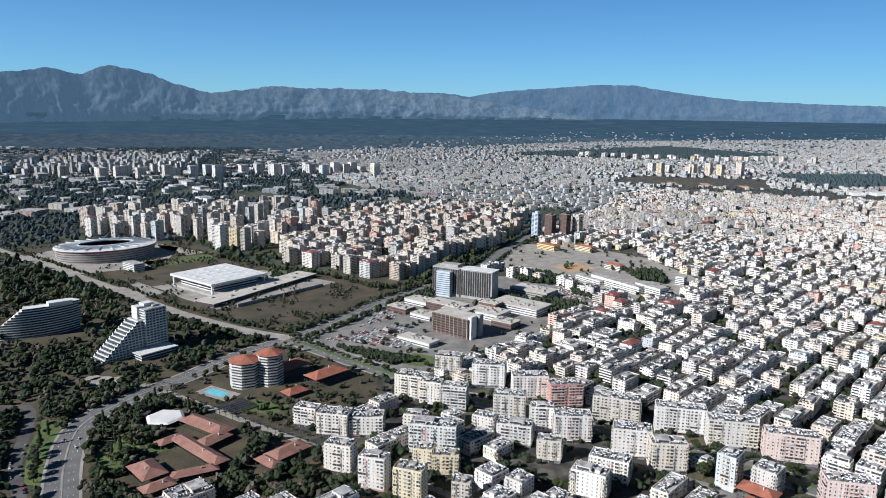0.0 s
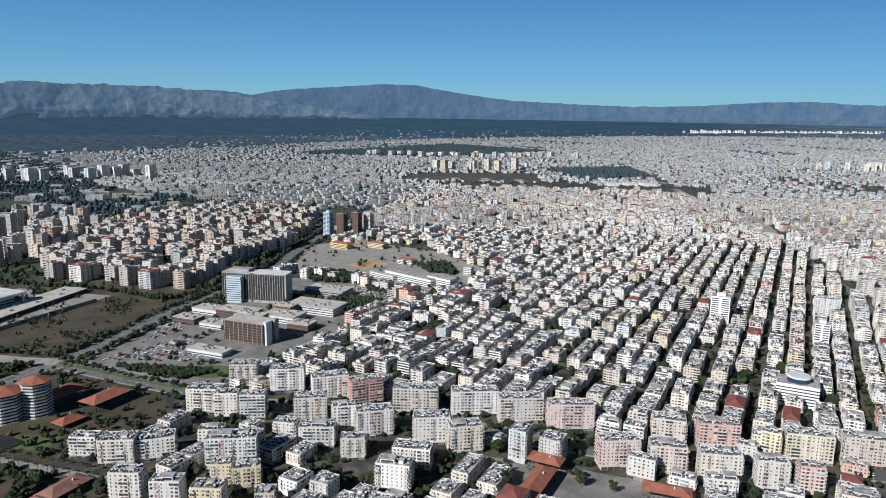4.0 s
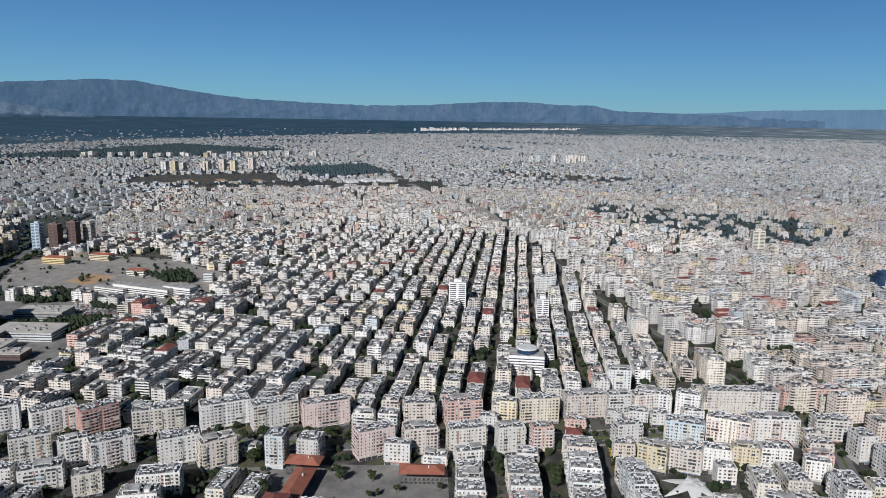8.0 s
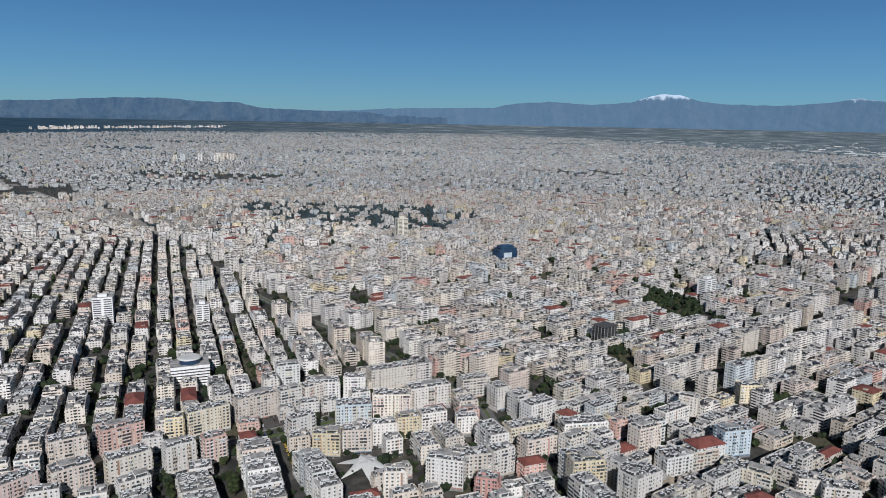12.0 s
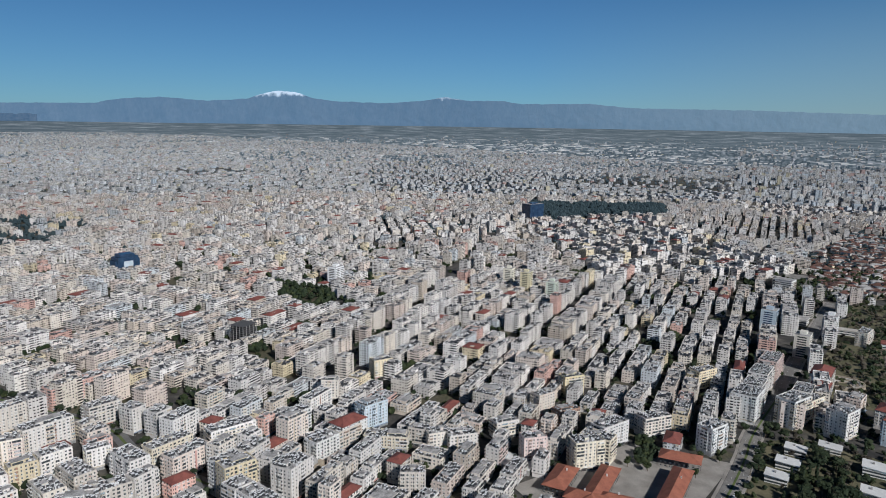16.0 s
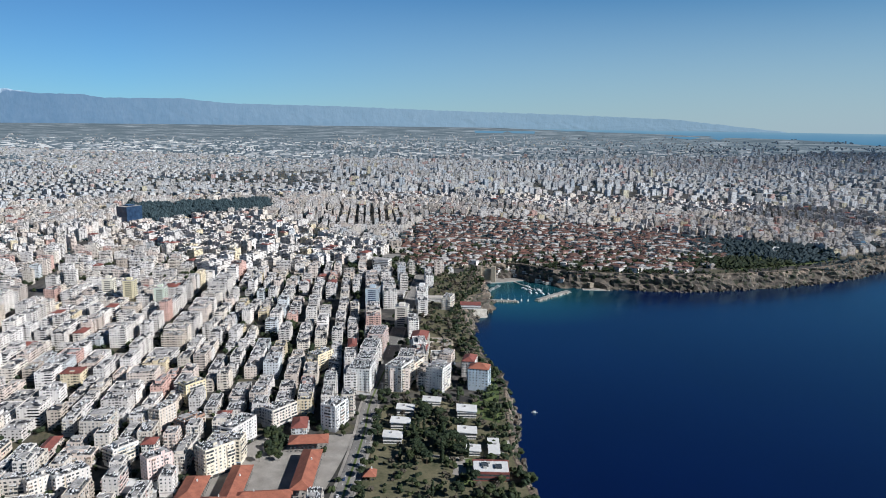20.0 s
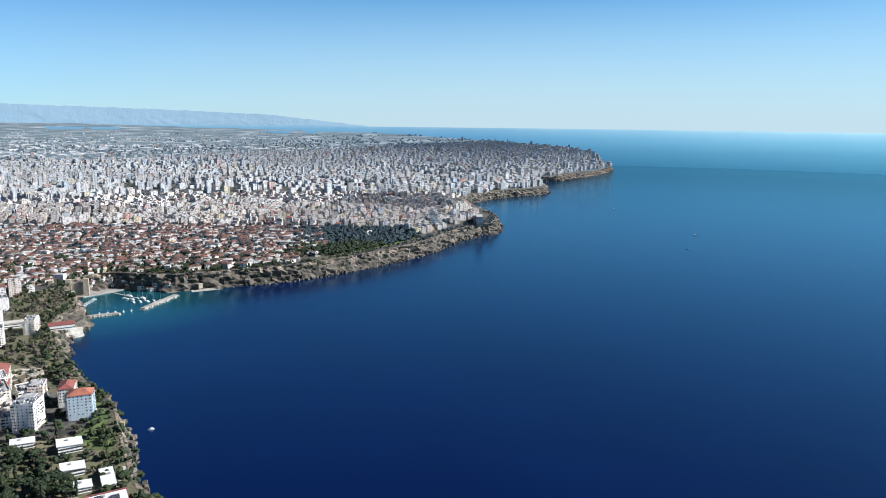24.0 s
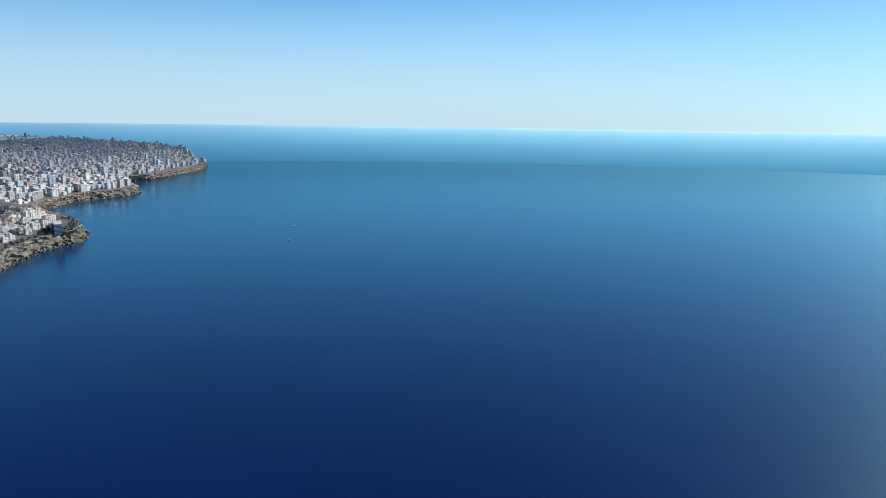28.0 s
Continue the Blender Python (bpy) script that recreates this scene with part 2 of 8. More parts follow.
M["recess"] = two_tone("dark_opening", (0.012, 0.012, 0.013), (0.03, 0.03, 0.032), 0.5)
M["darkgrey"] = two_tone("dark_concrete", (0.05, 0.05, 0.052), (0.10, 0.10, 0.10), 0.5)
M["red"] = two_tone("red_paint", (0.35, 0.03, 0.04), (0.50, 0.06, 0.06), 0.3)
M["pool"] = two_tone("pool_water", (0.12, 0.45, 0.55), (0.22, 0.58, 0.66), 0.2, rough=0.1)
M["metal"] = two_tone("grey_metal", (0.35, 0.36, 0.37), (0.5, 0.51, 0.52), 1.0, rough=0.4, metal=0.7)


def leaf(name, a, b, c):
    n = Nodes(name)
    isl = n.t.nodes.new("ShaderNodeNewGeometry").outputs["Random Per Island"]
    return n.done(n.mix(n.noise(0.35, 3), n.ramp(isl, (0.0, a), (0.6, b), (1.0, c)), a), 0.75, spec=0.2)


M["leaf"] = leaf("foliage", (0.020, 0.029, 0.011), (0.035, 0.050, 0.018), (0.066, 0.074, 0.030))
M["pine"] = leaf("pine_foliage", (0.015, 0.024, 0.012), (0.028, 0.042, 0.019), (0.048, 0.060, 0.028))
# far foliage, blued and paled in its base colour to stand for haze
M["farpine"] = leaf("haze_blue_foliage", (0.027, 0.045, 0.053), (0.040, 0.062, 0.069), (0.052, 0.075, 0.079))
M["hazepine"] = leaf("haze_pale_foliage", (0.075, 0.105, 0.125), (0.095, 0.125, 0.145), (0.115, 0.145, 0.165))
M["bare"] = leaf("winter_twigs", (0.06, 0.052, 0.04), (0.095, 0.083, 0.063), (0.135, 0.118, 0.09))

# sea: deep blue, turquoise over the shallows by the harbour, wind ripples
n = Nodes("sea_water")
pos = n.place()
sep = n.t.nodes.new("ShaderNodeVectorMath")
sep.operation = "DISTANCE"
n.t.links.new(pos, sep.inputs[0])
sep.inputs[1].default_value = (965, -910, SEA)
shallow = n.ramp(n.math("DIVIDE", sep.outputs["Value"], 260.0), (0.35, (1, 1, 1)), (0.9, (0, 0, 0)))
deep = n.ramp(n.noise(0.0035, 4), (0.3, (0.0006, 0.0034, 0.034)), (0.7, (0.0008, 0.0050, 0.045)))
streaks = n.t.nodes.new("ShaderNodeMapping")
streaks.inputs["Rotation"].default_value = (0, 0, radians(25))
streaks.inputs["Scale"].default_value = (0.12, 0.5, 1)
n.t.links.new(pos, streaks.inputs[0])
n.bump(n.noise(0.5, 5, streaks.outputs[0]), 0.16, 0.5, level=True)
water = n.t.nodes.new("ShaderNodeBsdfDiffuse")
n.t.links.new(n.mix(shallow, deep, (0.006, 0.05, 0.065)), water.inputs["Color"])
shine = n.t.nodes.new("ShaderNodeBsdfGlossy")
shine.inputs["Color"].default_value, shine.inputs["Roughness"].default_value = (0.56, 0.92, 1.0, 1), 0.22
fres = n.t.nodes.new("ShaderNodeFresnel")
fres.inputs["IOR"].default_value = 1.48
both = n.t.nodes.new("ShaderNodeMixShader")
ripple = n.b.inputs["Normal"].links[0].from_socket
for node in (water, shine, fres):
    n.t.links.new(ripple, node.inputs["Normal"])
n.t.links.new(fres.outputs[0], both.inputs[0])
n.t.links.new(water.outputs[0], both.inputs[1])
n.t.links.new(shine.outputs[0], both.inputs[2])
n.t.links.new(both.outputs[0], next(q for q in n.t.nodes if q.type == "OUTPUT_MATERIAL").inputs["Surface"])
M["sea"] = n.mat

# ground of the city: worn asphalt, concrete yards, soil, broken into patches
n = Nodes("city_ground")
patch = n.ramp(n.noise(0.05, 5), (0.36, (0.024, 0.023, 0.022)), (0.5, (0.048, 0.045, 0.041)), (0.66, (0.11, 0.10, 0.085)))
soil = n.ramp(n.noise(0.3, 3), (0.3, (0.035, 0.042, 0.02)), (0.7, (0.12, 0.10, 0.06)))
M["ground"] = n.done(n.mix(n.ramp(n.noise(0.012, 4), (0.52, (0, 0, 0)), (0.6, (1, 1, 1))), patch, soil), 0.9)
# distant plain: fields, groves and greenhouses, with the air's blue haze painted into their colours
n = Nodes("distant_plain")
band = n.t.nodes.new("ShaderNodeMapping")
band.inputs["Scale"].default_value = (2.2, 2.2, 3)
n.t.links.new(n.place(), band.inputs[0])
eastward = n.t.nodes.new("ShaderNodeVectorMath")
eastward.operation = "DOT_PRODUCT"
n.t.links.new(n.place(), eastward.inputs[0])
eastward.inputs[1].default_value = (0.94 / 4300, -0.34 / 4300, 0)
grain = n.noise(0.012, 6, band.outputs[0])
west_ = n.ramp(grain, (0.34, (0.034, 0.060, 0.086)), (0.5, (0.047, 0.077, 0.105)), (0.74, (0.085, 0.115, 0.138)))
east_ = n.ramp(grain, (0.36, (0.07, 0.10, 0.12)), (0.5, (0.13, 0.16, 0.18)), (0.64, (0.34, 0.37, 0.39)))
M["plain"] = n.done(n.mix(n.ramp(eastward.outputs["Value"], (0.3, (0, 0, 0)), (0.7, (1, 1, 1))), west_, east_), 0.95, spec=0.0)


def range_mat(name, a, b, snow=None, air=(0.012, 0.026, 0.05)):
    """Mountain rock and scrub; kilometres of air haze put into blued colours and emission."""
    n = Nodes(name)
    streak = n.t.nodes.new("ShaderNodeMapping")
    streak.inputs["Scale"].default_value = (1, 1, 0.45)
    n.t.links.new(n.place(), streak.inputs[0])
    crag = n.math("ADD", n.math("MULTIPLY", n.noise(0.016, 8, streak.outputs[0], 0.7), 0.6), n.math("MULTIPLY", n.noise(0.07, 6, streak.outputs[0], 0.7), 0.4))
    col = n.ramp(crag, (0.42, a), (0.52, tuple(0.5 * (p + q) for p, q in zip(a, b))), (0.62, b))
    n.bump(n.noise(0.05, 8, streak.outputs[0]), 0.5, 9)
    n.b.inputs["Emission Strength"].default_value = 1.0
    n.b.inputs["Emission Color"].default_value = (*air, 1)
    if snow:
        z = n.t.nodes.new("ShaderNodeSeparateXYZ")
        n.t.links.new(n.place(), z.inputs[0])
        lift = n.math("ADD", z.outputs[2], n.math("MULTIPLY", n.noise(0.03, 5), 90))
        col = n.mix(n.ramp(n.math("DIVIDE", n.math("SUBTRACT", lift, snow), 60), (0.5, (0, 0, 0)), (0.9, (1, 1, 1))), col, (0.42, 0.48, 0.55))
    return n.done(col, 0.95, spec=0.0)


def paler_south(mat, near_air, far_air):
    """More haze, painted as emission, where the range runs off to the south-east."""
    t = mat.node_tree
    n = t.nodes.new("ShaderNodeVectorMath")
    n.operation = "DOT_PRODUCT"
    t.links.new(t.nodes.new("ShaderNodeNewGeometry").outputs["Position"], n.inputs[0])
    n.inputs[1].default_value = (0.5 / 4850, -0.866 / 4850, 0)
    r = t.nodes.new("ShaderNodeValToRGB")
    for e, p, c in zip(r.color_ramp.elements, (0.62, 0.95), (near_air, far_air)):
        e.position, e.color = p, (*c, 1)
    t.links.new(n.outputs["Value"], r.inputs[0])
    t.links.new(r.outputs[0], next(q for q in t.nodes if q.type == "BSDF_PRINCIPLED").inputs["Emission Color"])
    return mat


# the last colour of each is its haze, given off as emission
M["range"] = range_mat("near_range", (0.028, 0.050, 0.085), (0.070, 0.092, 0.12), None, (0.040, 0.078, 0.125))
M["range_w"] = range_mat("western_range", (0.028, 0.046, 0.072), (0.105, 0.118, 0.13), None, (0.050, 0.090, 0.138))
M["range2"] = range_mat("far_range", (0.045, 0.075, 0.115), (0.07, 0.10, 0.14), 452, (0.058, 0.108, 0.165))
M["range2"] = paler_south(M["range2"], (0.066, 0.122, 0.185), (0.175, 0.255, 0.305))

# the sea beyond three kilometres, a backdrop; its paling haze towards the horizon is painted emission
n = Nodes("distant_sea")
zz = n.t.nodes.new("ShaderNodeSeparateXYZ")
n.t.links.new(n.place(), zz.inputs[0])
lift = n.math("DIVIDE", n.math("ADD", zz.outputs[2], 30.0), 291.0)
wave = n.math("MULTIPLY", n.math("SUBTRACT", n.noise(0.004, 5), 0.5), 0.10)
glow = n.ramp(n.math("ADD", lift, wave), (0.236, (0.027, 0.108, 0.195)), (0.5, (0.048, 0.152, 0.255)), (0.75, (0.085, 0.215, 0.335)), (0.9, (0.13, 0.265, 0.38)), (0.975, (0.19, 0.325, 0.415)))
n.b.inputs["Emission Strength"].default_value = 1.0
side = n.t.nodes.new("ShaderNodeVectorMath")     # glint towards the sun, painted as stronger emission
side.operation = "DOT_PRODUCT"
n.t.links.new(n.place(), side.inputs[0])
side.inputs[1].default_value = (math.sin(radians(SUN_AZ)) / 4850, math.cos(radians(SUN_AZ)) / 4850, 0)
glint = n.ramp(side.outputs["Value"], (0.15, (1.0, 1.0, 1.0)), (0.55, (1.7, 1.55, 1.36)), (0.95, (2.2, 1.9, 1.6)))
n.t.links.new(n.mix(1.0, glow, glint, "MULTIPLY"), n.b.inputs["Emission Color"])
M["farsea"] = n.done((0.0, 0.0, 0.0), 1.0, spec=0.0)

# the plain beyond nine kilometres, a backdrop: woods in the west, fields and greenhouses in the east, daylight and haze
# painted as emission
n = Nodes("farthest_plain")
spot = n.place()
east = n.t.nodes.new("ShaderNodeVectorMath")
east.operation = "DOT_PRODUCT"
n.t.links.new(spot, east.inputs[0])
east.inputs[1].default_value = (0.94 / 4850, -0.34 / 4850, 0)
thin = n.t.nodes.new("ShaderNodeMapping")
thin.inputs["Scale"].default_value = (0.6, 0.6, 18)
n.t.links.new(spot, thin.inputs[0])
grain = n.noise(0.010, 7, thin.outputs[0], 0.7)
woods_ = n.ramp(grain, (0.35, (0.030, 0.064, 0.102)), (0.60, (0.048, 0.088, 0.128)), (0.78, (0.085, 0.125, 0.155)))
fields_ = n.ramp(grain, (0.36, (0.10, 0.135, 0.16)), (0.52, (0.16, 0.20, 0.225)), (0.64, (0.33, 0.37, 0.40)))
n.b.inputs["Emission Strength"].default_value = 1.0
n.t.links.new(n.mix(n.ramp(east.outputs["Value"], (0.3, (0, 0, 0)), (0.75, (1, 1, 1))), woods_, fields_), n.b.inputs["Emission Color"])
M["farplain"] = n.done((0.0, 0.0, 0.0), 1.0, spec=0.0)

# ---------------------------------------------------------------- mesh tools
R_TRUE, R_SPAN = 3000.0, 1850.0   # true distances up to R_TRUE; beyond it the distance is drawn together


def far(v):
    """Draws the far distance together along the line of sight, so that the land out to the horizon fits within five kilometres."""
    v = np.array(v, dtype=float)
    r = np.maximum(np.hypot(v[:, 0], v[:, 1]), 1e-6)
    rs = np.where(r < R_TRUE, r, R_TRUE + R_SPAN * (1 - np.exp(-np.maximum(r - R_TRUE, 0) / R_SPAN)))
    s = rs / r
    return np.stack([v[:, 0] * s, v[:, 1] * s, EYE + (v[:, 2] - EYE) * s], 1)


def mesh_of(name, V, F, mats, mi=None, uv=None, tint=None, smooth=False):
    """A mesh from arrays of corners and of faces with one number of corners."""
    V, F = np.asarray(V, dtype=np.float32), np.asarray(F, dtype=np.int32)
    me = bpy.data.meshes.new(name)
    m, k = F.shape
    me.vertices.add(len(V))
    me.vertices.foreach_set("co", V.ravel())
    me.loops.add(m * k)
    me.loops.foreach_set("vertex_index", F.ravel())
    me.polygons.add(m)
    me.polygons.foreach_set("loop_start", np.arange(0, m * k, k, dtype=np.int32))
    for mat in mats:
        me.materials.append(mat)
    if mi is not None:
        me.polygons.foreach_set("material_index", np.asarray(mi, dtype=np.int32))
    me.polygons.foreach_set("use_smooth", np.full(m, bool(smooth)))
    if uv is not None:
        me.uv_layers.new(name="uv").data.foreach_set("uv", np.asarray(uv, dtype=np.float32).ravel())
    if tint is not None:
        at = me.attributes.new("tint", "FLOAT_COLOR", "FACE")
        t4 = np.ones((m, 4), dtype=np.float32)
        t4[:, :3] = tint
        at.data.foreach_set("color", t4.ravel())
    me.update(calc_edges=True)
    return me


BOX = np.array([(0, 1, 5, 4), (1, 2, 6, 5), (2, 3, 7, 6), (3, 0, 4, 7), (4, 5, 6, 7), (3, 2, 1, 0)])


def axes(yaw):
    """Local x and y of something whose y axis has that heading, clockwise from +y."""
    a = np.radians(yaw)
    return np.stack([np.cos(a), -np.sin(a)], -1), np.stack([np.sin(a), np.cos(a)], -1)


class Soup:
    """Gathers quads with their material, paint and window grid into one mesh."""

    def __init__(self):
        self.V, self.F, self.MI, self.UV, self.T, self.n = [], [], [], [], [], 0

    def quads(self, V, F, mi, tint=(0.7, 0.7, 0.7), uv=None):
        V, F = np.asarray(V, float).reshape(-1, 3), np.asarray(F, int).reshape(-1, 4)
        self.V.append(V)
        self.F.append(F + self.n)
        self.MI.append(np.broadcast_to(np.asarray(mi), (len(F),)))
        self.T.append(np.broadcast_to(np.asarray(tint, float), (len(F), 3)))
        self.UV.append(np.zeros((len(F), 4, 2)) if uv is None else uv)
        self.n += len(V)

    def boxes(self, cx, cy, hx, hy, yaw, z0, z1, mi_side, mi_top=None, tint=(0.7, 0.7, 0.7), bottom=False, shift=0.0):
        cx = np.atleast_1d(np.asarray(cx, float))
        n = len(cx)
        if n == 0:
            return
        cy, hx, hy, yaw, z0, z1, shift = (np.broadcast_to(np.asarray(q, float), (n,)) for q in (cy, hx, hy, yaw, z0, z1, shift))
        ax, ay = axes(yaw)
        c = np.stack([cx, cy], 1)
        sx, sy = np.array([-1, 1, 1, -1]), np.array([-1, -1, 1, 1])
        xy = c[:, None] + (hx[:, None] * sx)[..., None] * ax[:, None] + (hy[:, None] * sy)[..., None] * ay[:, None]
        V = np.zeros((n, 8, 3))
        V[:, :4, :2], V[:, 4:, :2] = xy, xy
        V[:, :4, 2], V[:, 4:, 2] = z0[:, None], z1[:, None]
        k = 6 if bottom else 5
        F = BOX[None, :k] + 8 * np.arange(n)[:, None, None]
        uv = np.zeros((n, k, 4, 2))
        for f in range(4):
            w = 2 * (hx if f % 2 == 0 else hy)
            u0 = shift + 33.0 * f
            uv[:, f, 0, 0] = uv[:, f, 3, 0] = u0
            uv[:, f, 1, 0] = uv[:, f, 2, 0] = u0 + w
            uv[:, f, 2, 1] = uv[:, f, 3, 1] = z1 - z0
        mi = np.zeros((n, k), int) + mi_side
        if mi_top is not None:
            mi[:, 4] = mi_top
        tint = np.broadcast_to(np.asarray(tint, float), (n, 3))
        self.quads(V, F, mi.ravel(), np.repeat(tint, k, 0), uv.reshape(n * k, 4, 2))

    def arrays(self):
        return (np.concatenate(self.V), np.concatenate(self.F), np.concatenate(self.MI), np.concatenate(self.UV), np.concatenate(self.T))

    def build(self, name, mats, drawn=True, data_only=False):
        V, F, MI, UV, T = self.arrays()
        me = mesh_of(name, far(V) if drawn else V, F, mats, MI, UV, T)
        return me if data_only else new(name, me)


def inside(poly, x, y):
    """Which of the points lie in the polygon."""
    x, y = np.asarray(x, float), np.asarray(y, float)
    hit = np.zeros(x.shape, bool)
    for (x0, y0), (x1, y1) in zip(poly, poly[1:] + poly[:1]):
        if y0 != y1:
            hit ^= ((y0 > y) != (y1 > y)) & (x < (x1 - x0) * (y - y0) / (y1 - y0) + x0)
    return hit


def gap_to(line, x, y):
    """Distance of points from a polyline."""
    x, y = np.asarray(x, float), np.asarray(y, float)
    best = np.full(x.shape, 1e9)
    for (x0, y0), (x1, y1) in zip(line, line[1:]):
        dx, dy = x1 - x0, y1 - y0
        t = np.clip(((x - x0) * dx + (y - y0) * dy) / (dx * dx + dy * dy), 0, 1)
        best = np.minimum(best, np.hypot(x - x0 - t * dx, y - y0 - t * dy))
    return best


def spline(pts, step):
    """Points every so many metres on a smooth curve through those given."""
    P = np.array([pts[0], *pts, pts[-1]], float)
    out = []
    for i in range(1, len(P) - 2):
        p0, p1, p2, p3 = P[i - 1:i + 3]
        k = max(1, int(np.hypot(*(p2 - p1)) / step))
        for t in np.arange(k)[:, None] / k:
            out.append(0.5 * (2 * p1 + (p2 - p0) * t + (2 * p0 - 5 * p1 + 4 * p2 - p3) * t ** 2 + (3 * p1 - p0 - 3 * p2 + p3) * t ** 3))
    out.append(P[-2])
    return np.array(out)


# ---------------------------------------------------------------- plan: coast, roads, green
COAST_NEAR = [(-4600, 2600), (-2400, 1450), (-1000, 420), (-420, 60), (-40, -150), (230, -300), (400, -389), (471, -440), (562, -514),
              (619, -541), (684, -575), (757, -618), (850, -686), (893, -732), (905, -778), (938, -798)]
HARBOUR = [(955, -813), (1009, -846), (1050, -878), (1084, -931), (1065, -991), (980, -1009), (936, -1030)]
COAST_EAST = [(897, -1072), (842, -1135), (791, -1195), (745, -1290), (691, -1447), (665, -1591), (663, -1736), (640, -1887), (613, -1959),
              (669, -2149), (907, -2512), (917, -2716), (861, -2915), (743, -3191), (931, -3647), (824, -3928), (704, -4753),
              (844, -5529), (1440, -7650), (2900, -9780), (5500, -12830), (9300, -16110), (30000, -26000)]
COAST = COAST_NEAR + HARBOUR + COAST_EAST

AVENUE = [(-262, 440), (-285, 487), (-305, 528), (-326, 582), (-331, 626), (-310, 680), (-279, 733), (-245, 800), (-193, 871), (-141, 955), (-87, 1058), (-9, 1166),
          (80, 1330), (167, 1562), (420, 2100), (800, 2800)]
WEST_ROAD = [(-193, 871), (-272, 908), (-390, 989), (-516, 1099), (-680, 1234), (-1200, 1650)]
BOULEVARD = [(-193, 871), (-122, 808), (-59, 755), (-13, 708), (70, 665), (152, 618), (225, 570), (305, 512), (372, 462), (440, 418), (520, 372), (600, 318), (690, 255)]
PALM_ROAD = [(-318, 712), (-283, 691), (-231, 656), (-177, 619), (-126, 586), (-60, 545), (20, 490)]
FAR_ROAD = [(1250, 1330), (1400, 1560), (1500, 1760), (1632, 2193), (2011, 3067), (2282, 3785)]
DIAGONAL = [(1250, 1330), (1046, 967), (906, 749), (827, 593), (780, 480), (726, 381), (658, 260), (596, 207), (549, 147), (480, 60)]
COAST_ROAD = [(390, -195), (452, -245), (512, -294), (559, -330), (599, -358), (684, -432), (771, -502), (824, -545), (924, -629), (1080, -760)]
PARK_LANE = [(-300, 460), (-319, 491), (-346, 531), (-366, 575), (-384, 618), (-405, 650), (-440, 640), (-500, 590)]
TAXI_STREET = [(427, 328), (488, 388), (545, 445)]
EAST_ROAD = [(790, 45), (871, 11), (1028, -57), (1406, -179), (1808, -319), (2140, -447), (2900, -700)]
EAST_STREET = [(900, -200), (1018, -288), (1244, -435), (1523, -621), (2021, -1011), (2500, -1350)]
ROADS = [(EAST_ROAD, 5), (EAST_STREET, 4), (AVENUE, 26), (WEST_ROAD, 30), (BOULEVARD, 30), (PALM_ROAD, 12), (DIAGONAL, 13), (COAST_ROAD, 17), (TAXI_STREET, 15), (PARK_LANE, 15), (FAR_ROAD, 26)]

ESTATE_A = [(-800, 1530), (-530, 1560), (-480, 1440), (-362, 1423), (-320, 1480), (-280, 1800), (-360, 2050), (-800, 1990), (-930, 1800)]
ESTATE_B = [(-306, 1282), (-181, 1225), (-100, 1145), (-40, 1199), (10, 1367), (120, 1500), (190, 1690), (250, 2050), (-60, 2120), (-250, 1990), (-381, 1608)]
ISLAND = [(-352, 559), (-374, 622), (-352, 620), (-341, 585), (-331, 559), (-306, 503), (-324, 505)]
LAWN_PARK = [(-296, 560), (-289, 598), (-260, 571), (-259, 532), (-273, 522)]
# places with no ordinary houses
WEST_PARK = [(-1500, 1300), (-1150, 700), (-330, 420), (-190, 480), (20, 480), (-60, 545), (-130, 586), (-235, 660), (-310, 710), (-193, 871), (-390, 989), (-680, 1234)]
HOTEL_GROUND = [(-310, 715), (-232, 664), (-140, 605), (-60, 640), (-70, 750), (-193, 868)]
HOSPITAL = [(-193, 880), (-60, 765), (-15, 748), (60, 812), (150, 940), (255, 1080), (190, 1200), (60, 1260), (-30, 1140)]
VACANT = [(-193, 880), (-60, 1095), (-20, 1180), (-180, 1240), (-320, 1290), (-480, 1420), (-560, 1530), (-800, 1520), (-900, 1400), (-700, 1250), (-390, 995)]
SCHOOL_GROUND = [(190, 1200), (300, 1085), (370, 1080), (470, 1210), (420, 1420), (300, 1560), (180, 1560), (80, 1340)]
SCHOOL_SOUTH = [(185, 540), (272, 485), (345, 430), (300, 370), (200, 440)]
DOME_YARD = [(540, 40), (570, 36), (575, 66), (545, 70)]
RED_SCHOOL = [(440, -140), (520, -110), (590, -235), (545, -310), (500, -268), (440, -210)]
VILLAS = [(395, -215), (452, -260), (512, -307), (585, -366), (590, -400), (548, -440), (516, -470), (470, -434), (385, -376), (300, -329)]
CLIFF_PARK = [(622, -537), (700, -470), (800, -560), (940, -680), (1060, -770), (1058, -868), (1010, -836), (945, -793), (908, -768), (896, -728), (852, -680), (757, -612), (684, -570)]
PARK_EAST = [(1264, 186), (1204, 79), (1061, 71), (1072, 136)]
PARK_MID = [(1643, 1384), (1828, 1600), (1985, 1433), (1925, 1214), (2122, 1093), (2066, 825), (1897, 740), (1663, 715), (1535, 863), (1610, 1141)]
GROVE_DARK = [(2500, -560), (2430, -1018), (2183, -945), (2040, -500)]
OLD_TOWN = [(1085, -770), (1250, -830), (1500, -1000), (1795, -1312), (1623, -1395), (1327, -1538), (1000, -1640), (850, -1420), (806, -1210), (900, -1075), (985, -1030), (1080, -1010), (1100, -930)]
SEA_PARK = [(1040, -1600), (816, -1726), (700, -1640), (712, -1500), (765, -1330), (860, -1290)]
FIELD_BROWN = [(688, 2993), (1298, 2809), (1501, 3252), (914, 3364)]
FOREST_A = [(457, 4914), (1355, 4512), (2438, 5132), (1989, 6314)]
